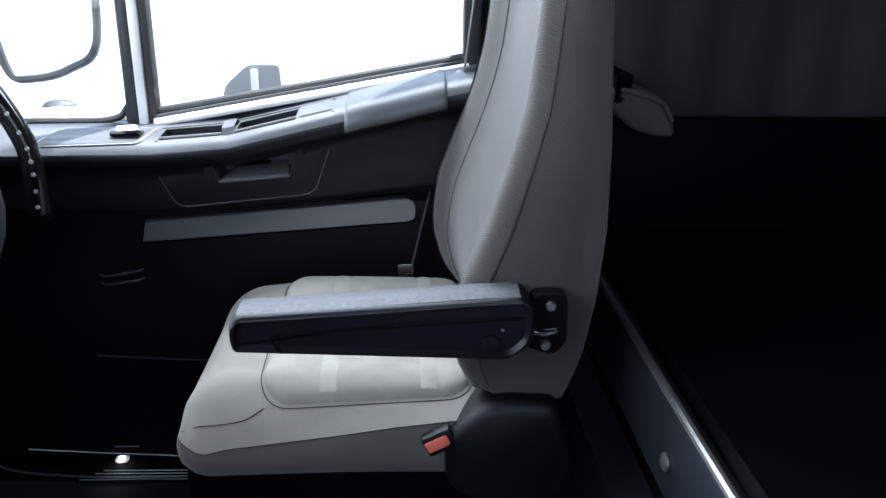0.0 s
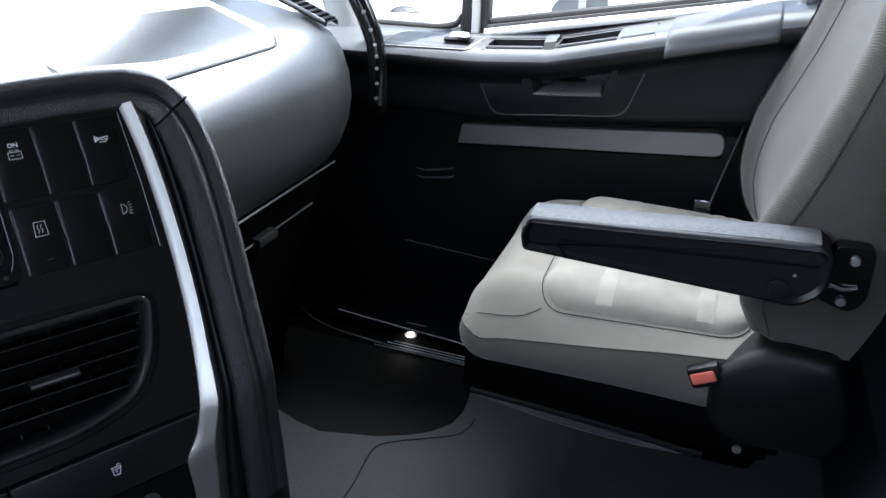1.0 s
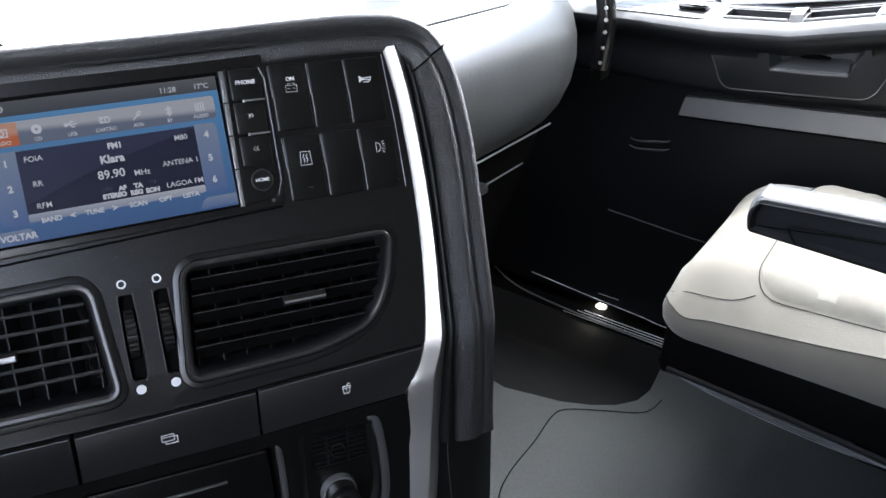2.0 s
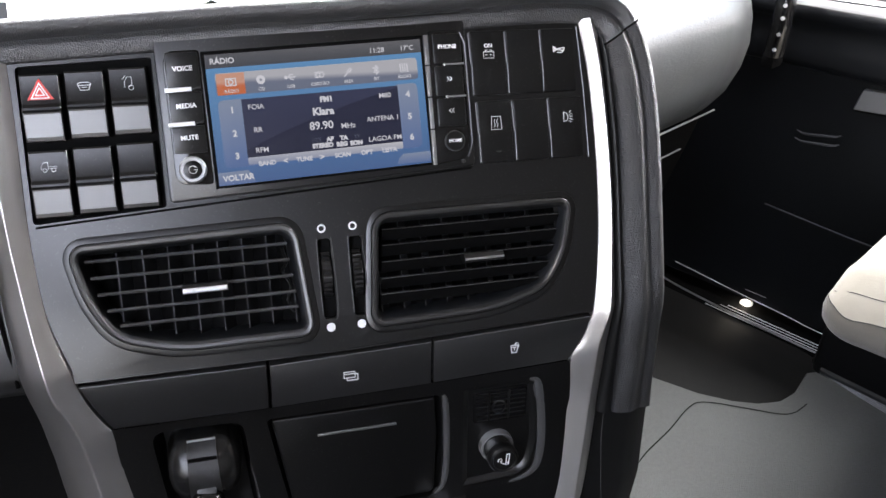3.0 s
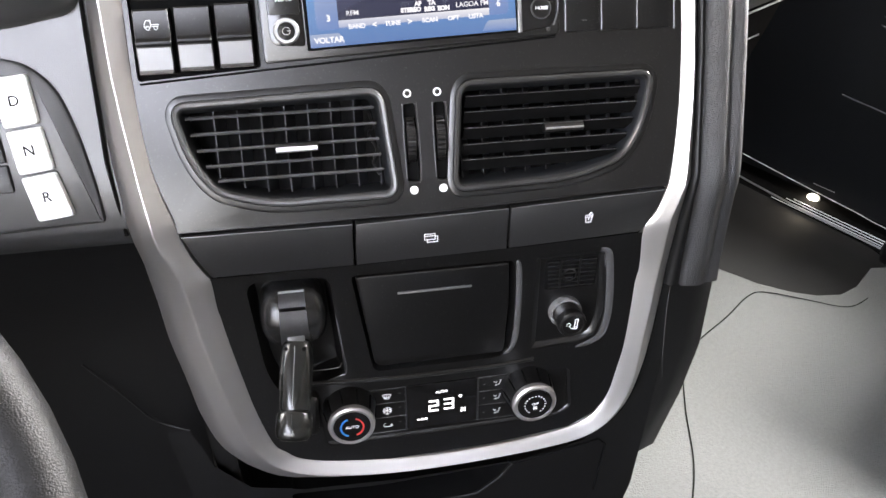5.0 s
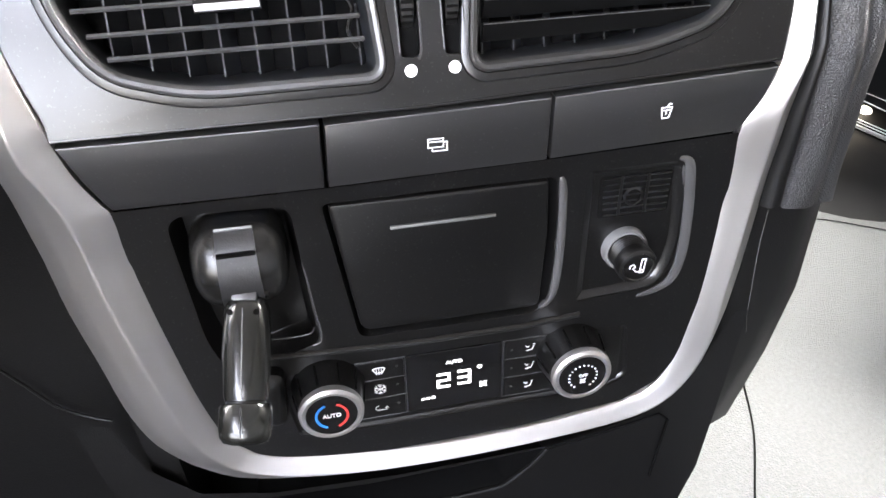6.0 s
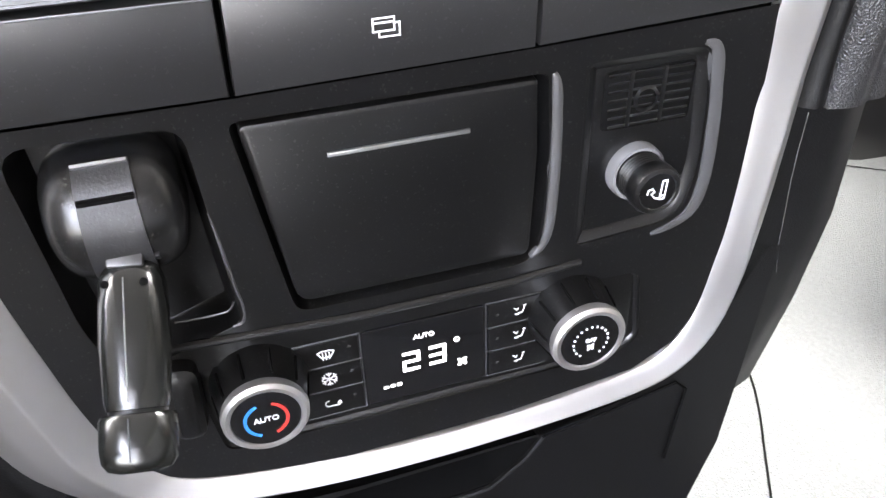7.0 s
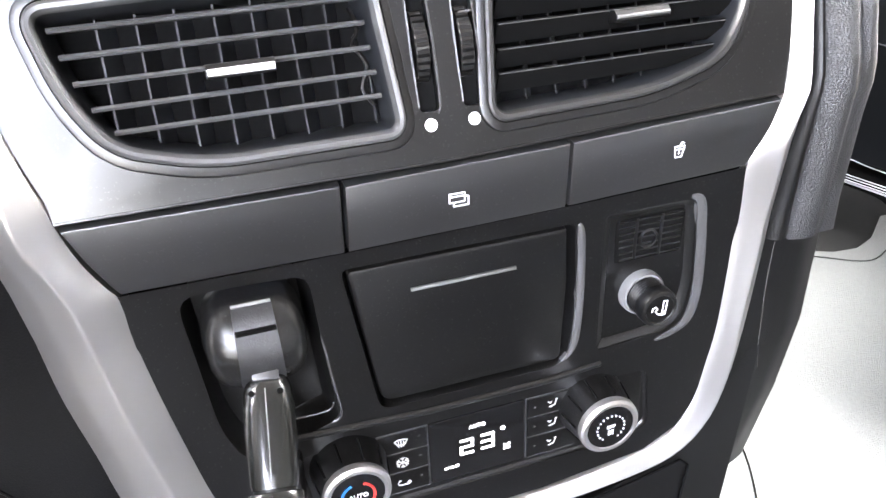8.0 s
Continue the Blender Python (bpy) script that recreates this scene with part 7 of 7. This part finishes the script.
part("degree_sign", strokes([arc(0, 0, 0.0014, 0, 360, 12)], frame_at(0.0308, 0.3486, -0.0005), 0.0005), WHITEGLOW, cl)
icon("fan", 0.0029, frame_at(0.0336, 0.3322, -0.0005), WHITEGLOW, cl, 0.0004, "fan_sign")
for k in range(3):
    part("level_bar", plate(rect(-0.0105 + 0.0036 * k, 0.3255, -0.0079 + 0.0036 * k, 0.3270 + 0.0003 * k), -0.0008, -0.0003, 0.0001), WHITEGLOW, cl)


def climate_knob(s, z, label):
    m = frame_at(s, z, -0.0022)
    k = part("knob", turned([(0.0245, 0), (0.0238, 0.004), (0.0208, 0.022), (0.0206, 0.023)], m, 40), KEY, cl, label)
    part("silver_ring", turned([(0.0206, 0.0225), (0.0212, 0.0245), (0.0208, 0.0275), (0.0190, 0.0292), (0.0170, 0.0290), (0.0165, 0.0280)], m, 40, cap=False), SILVER, k, "silver ring")
    part("cap", turned([(0.0168, 0.0275), (0.0165, 0.0284), (0.0001, 0.0290)], m, 32), GLOSS, k)
    for q in range(10):
        a = 2 * math.pi * q / 10
        part("grip", tube([m @ Vector((0.0236 * math.cos(a), 0.0236 * math.sin(a), 0.005)), m @ Vector((0.0212 * math.cos(a), 0.0212 * math.sin(a), 0.0205))], 0.0008, 6), SHADOWGAP, k)
    return k, m @ pose(0, 0, 0.0291)


k, m = climate_knob(-0.0728, 0.3512, "temperature knob with a silver ring")
letters("lettering", "AUTO", 0.0043, m, PRINT, k, 0.00005)
part("cold_arc", strokes([arc(0, 0, 0.0100, 115, 245, 12)], m, 0.0016), BLUEPRINT_, k, "blue arc")
part("warm_arc", strokes([arc(0, 0, 0.0100, -65, 65, 12)], m, 0.0016), REDPRINT, k, "red arc")
k, m = climate_knob(0.0955, 0.3500, "fan knob with a silver ring")
letters("lettering", "OFF", 0.0035, m @ pose(0, 0.0008, 0), PRINT, k, 0.00004)
icon("fan", 0.0022, m @ pose(0, -0.0036, 0), PRINT, k, 0.0004)
bm = bmesh.new()
for q in range(17):
    a = radians(-55 + 290 * q / 16)
    turned([(0.0007, 0), (0.0006, 0.0003)], m @ pose(0.0098 * math.cos(a), 0.0098 * math.sin(a), 0), 8, bm=bm)
part("dots", bm, PRINT, k)

# ---- driver's side of the dashboard ----
dd = thing("driver_dash", "dark grey driver's dash panel beside the console", "dashboard", m=CONSOLE, at=(-0.4, 0.1, 0.3))
rows = []
for s in (-0.208, -0.234, -0.245, -0.30, -0.40, -0.50, -0.62):
    back = -0.006 - 0.10 * max(0.0, -s - 0.40)
    rows.append([S(s, 0.790, back - 0.002), S(s, 0.70, back), S(s, 0.60, back), S(s, 0.553, back), S(s, 0.5395, back - 0.003), S(s, 0.529, back - 0.014), S(s, 0.50, back - 0.028), S(s, 0.40, back - 0.038), S(s, 0.26, back - 0.042), S(s, 0.10, back - 0.06)])
part("upper_skin", loft([r[:6] for r in rows], closed=False), DRIVERDASH, dd, sharp=50)
part("lower_skin", loft([r[5:] for r in rows], closed=False), PLASTIC, dd, sharp=50)
part("joint", tube([S(-0.2385, 0.77, -0.004), S(-0.2380, 0.68, -0.004), S(-0.2365, 0.60, -0.004), S(-0.231, 0.545, -0.006)], 0.0016, 6), SHADOWGAP, dd)
part("lower_fold", tube(smooth_path([S(-0.300, 0.405, -0.037), S(-0.280, 0.3765, -0.038), S(-0.267, 0.356, -0.039), S(-0.255, 0.336, -0.040), S(-0.2416, 0.325, -0.040), S(-0.222, 0.3185, -0.036)]), 0.0011, 6), PLASTIC, dd)
pod = rounded([(-0.60, 0.545), (-0.243, 0.5605), (-0.2465, 0.59), (-0.254, 0.625), (-0.264, 0.652), (-0.282, 0.668), (-0.31, 0.6735), (-0.60, 0.672)], [0.004, 0.003, 0.01, 0.02, 0.02, 0.02, 0.02, 0.01], 4)
part("key_panel", plate(pod, -0.007, -0.0020, 0.003), DRIVERDASH, dd, "raised panel for the gear keys")
part("panel_groove", tube([S(*p, -0.0035) for p in inset(ccw(pod), 0.0055)[:]], 0.0009, 6), SHADOWGAP, dd)
for word, o in (("D", [(-0.3005, 0.6265), (-0.2768, 0.6290), (-0.2805, 0.6612), (-0.3050, 0.6588)]), ("N", [(-0.2955, 0.5965), (-0.2716, 0.5990), (-0.2764, 0.6272), (-0.3000, 0.6248)]), ("R", [(-0.2876, 0.5650), (-0.2622, 0.5676), (-0.2712, 0.5972), (-0.2950, 0.5948)])):
    k = part("gear_key", plate(rounded(o, 0.0022, 3), -0.003, 0.0045, 0.0016), SILVERKEY, dd, "silver gear key")
    c = [sum(q[n] for q in o) / 4 for n in (0, 1)]
    letters("lettering", word, 0.0105, frame_at(c[0], c[1], 0.0046) @ pose(0, 0, 0, 0, 0, 5), DARKPRINT, k, 0.0001)
for r in range(4):
    o = [(-0.3310 + 0.0022 * r, 0.6430 - 0.0195 * r), (-0.3085 + 0.0024 * r, 0.6440 - 0.0195 * r), (-0.3105 + 0.0024 * r, 0.6620 - 0.0195 * r), (-0.3330 + 0.0022 * r, 0.6610 - 0.0195 * r)]
    part("blank_key", plate(rounded(o, 0.0015, 2), -0.003, 0.001, 0.001), KEY, dd)
# instrument binnacle: a smooth dark shell under a leather hood
SHELL = [(-0.2385, 0.80), (-0.2375, 0.745), (-0.2375, 0.72), (-0.2405, 0.7045), (-0.249, 0.6965), (-0.266, 0.693), (-0.284, 0.690), (-0.31, 0.6875), (-0.36, 0.685), (-0.50, 0.680)]
HOOD = [(-0.246, 0.80), (-0.243, 0.760), (-0.246, 0.735), (-0.251, 0.7235), (-0.260, 0.717), (-0.273, 0.7135), (-0.290, 0.711), (-0.315, 0.709), (-0.36, 0.707), (-0.50, 0.702)]
CREST = [(-0.264, 0.80), (-0.262, 0.775), (-0.266, 0.757), (-0.272, 0.748), (-0.281, 0.742), (-0.295, 0.738), (-0.31, 0.735), (-0.33, 0.733), (-0.37, 0.731), (-0.50, 0.726)]
shell_rows, hood_rows = [], []
for b, h, c in zip(*[smooth_path([(p, q, 0) for p, q in line], 4) for line in (SHELL, HOOD, CREST)]):
    shell_rows.append([S(*b.lerp(h, t).xy, o) for t, o in ((0.0, -0.010), (0.02, 0.0), (0.2, 0.010), (0.6, 0.022), (0.9, 0.029), (1.0, 0.031))])
    hood_rows.append([S(*h.lerp(c, t).xy, o) for t, o in ((0.0, 0.029), (0.06, 0.0335), (0.3, 0.039), (0.65, 0.0435), (1.0, 0.045))] + [S(c.x - 0.02, c.y + 0.03, 0.043), S(c.x - 0.03, c.y + 0.06, 0.020), S(c.x - 0.03, c.y + 0.065, -0.08)])
part("binnacle_shell", loft(shell_rows, closed=False), DRIVERDASH, dd, "smooth dark binnacle shell", sharp=60)
part("binnacle", loft(hood_rows, closed=False), BROW, dd, "leather covered binnacle edge", sharp=60)

# ---- steering wheel ----
wheel = thing("steering_wheel", "dark leather steering wheel rim", "steering wheel", m=pose(-0.315, -0.372, 0.625, 0, 34, 0))
R, n = 0.232, 64
rings = [[Vector(((R + 0.0165 * math.cos(b)) * math.cos(a), (R + 0.0165 * math.cos(b)) * math.sin(a), 0.0185 * math.sin(b))) for b in [2 * math.pi * j / 14 for j in range(14)]] for a in [2 * math.pi * i / n for i in range(n)]]
bm = bmesh.new()
rows = [[bm.verts.new(p) for p in r] for r in rings]
for i in range(n):
    for j in range(14):
        bm.faces.new((rows[i][j], rows[(i + 1) % n][j], rows[(i + 1) % n][(j + 1) % 14], rows[i][(j + 1) % 14]))
part("rim", bm, WHEELSKIN, wheel, "leather rim", sharp=60)
part("hub", turned([(0.085, -0.05), (0.085, -0.02), (0.07, -0.01), (0.001, -0.008)], Matrix.Identity(4), 32), PLASTIC, wheel)
for a in (20, 160, 270):
    c, s_ = math.cos(radians(a)), math.sin(radians(a))
    part("spoke", tube([(0.06 * c, 0.06 * s_, -0.03), (0.15 * c, 0.15 * s_, -0.018), (0.228 * c, 0.228 * s_, 0.0)], 0.016, 10, flat=0.5), PLASTIC, wheel)
part("column", turned([(0.03, -0.885), (0.03, -0.30), (0.045, -0.28), (0.05, -0.05)], Matrix.Identity(4), 24), PLASTIC, wheel)
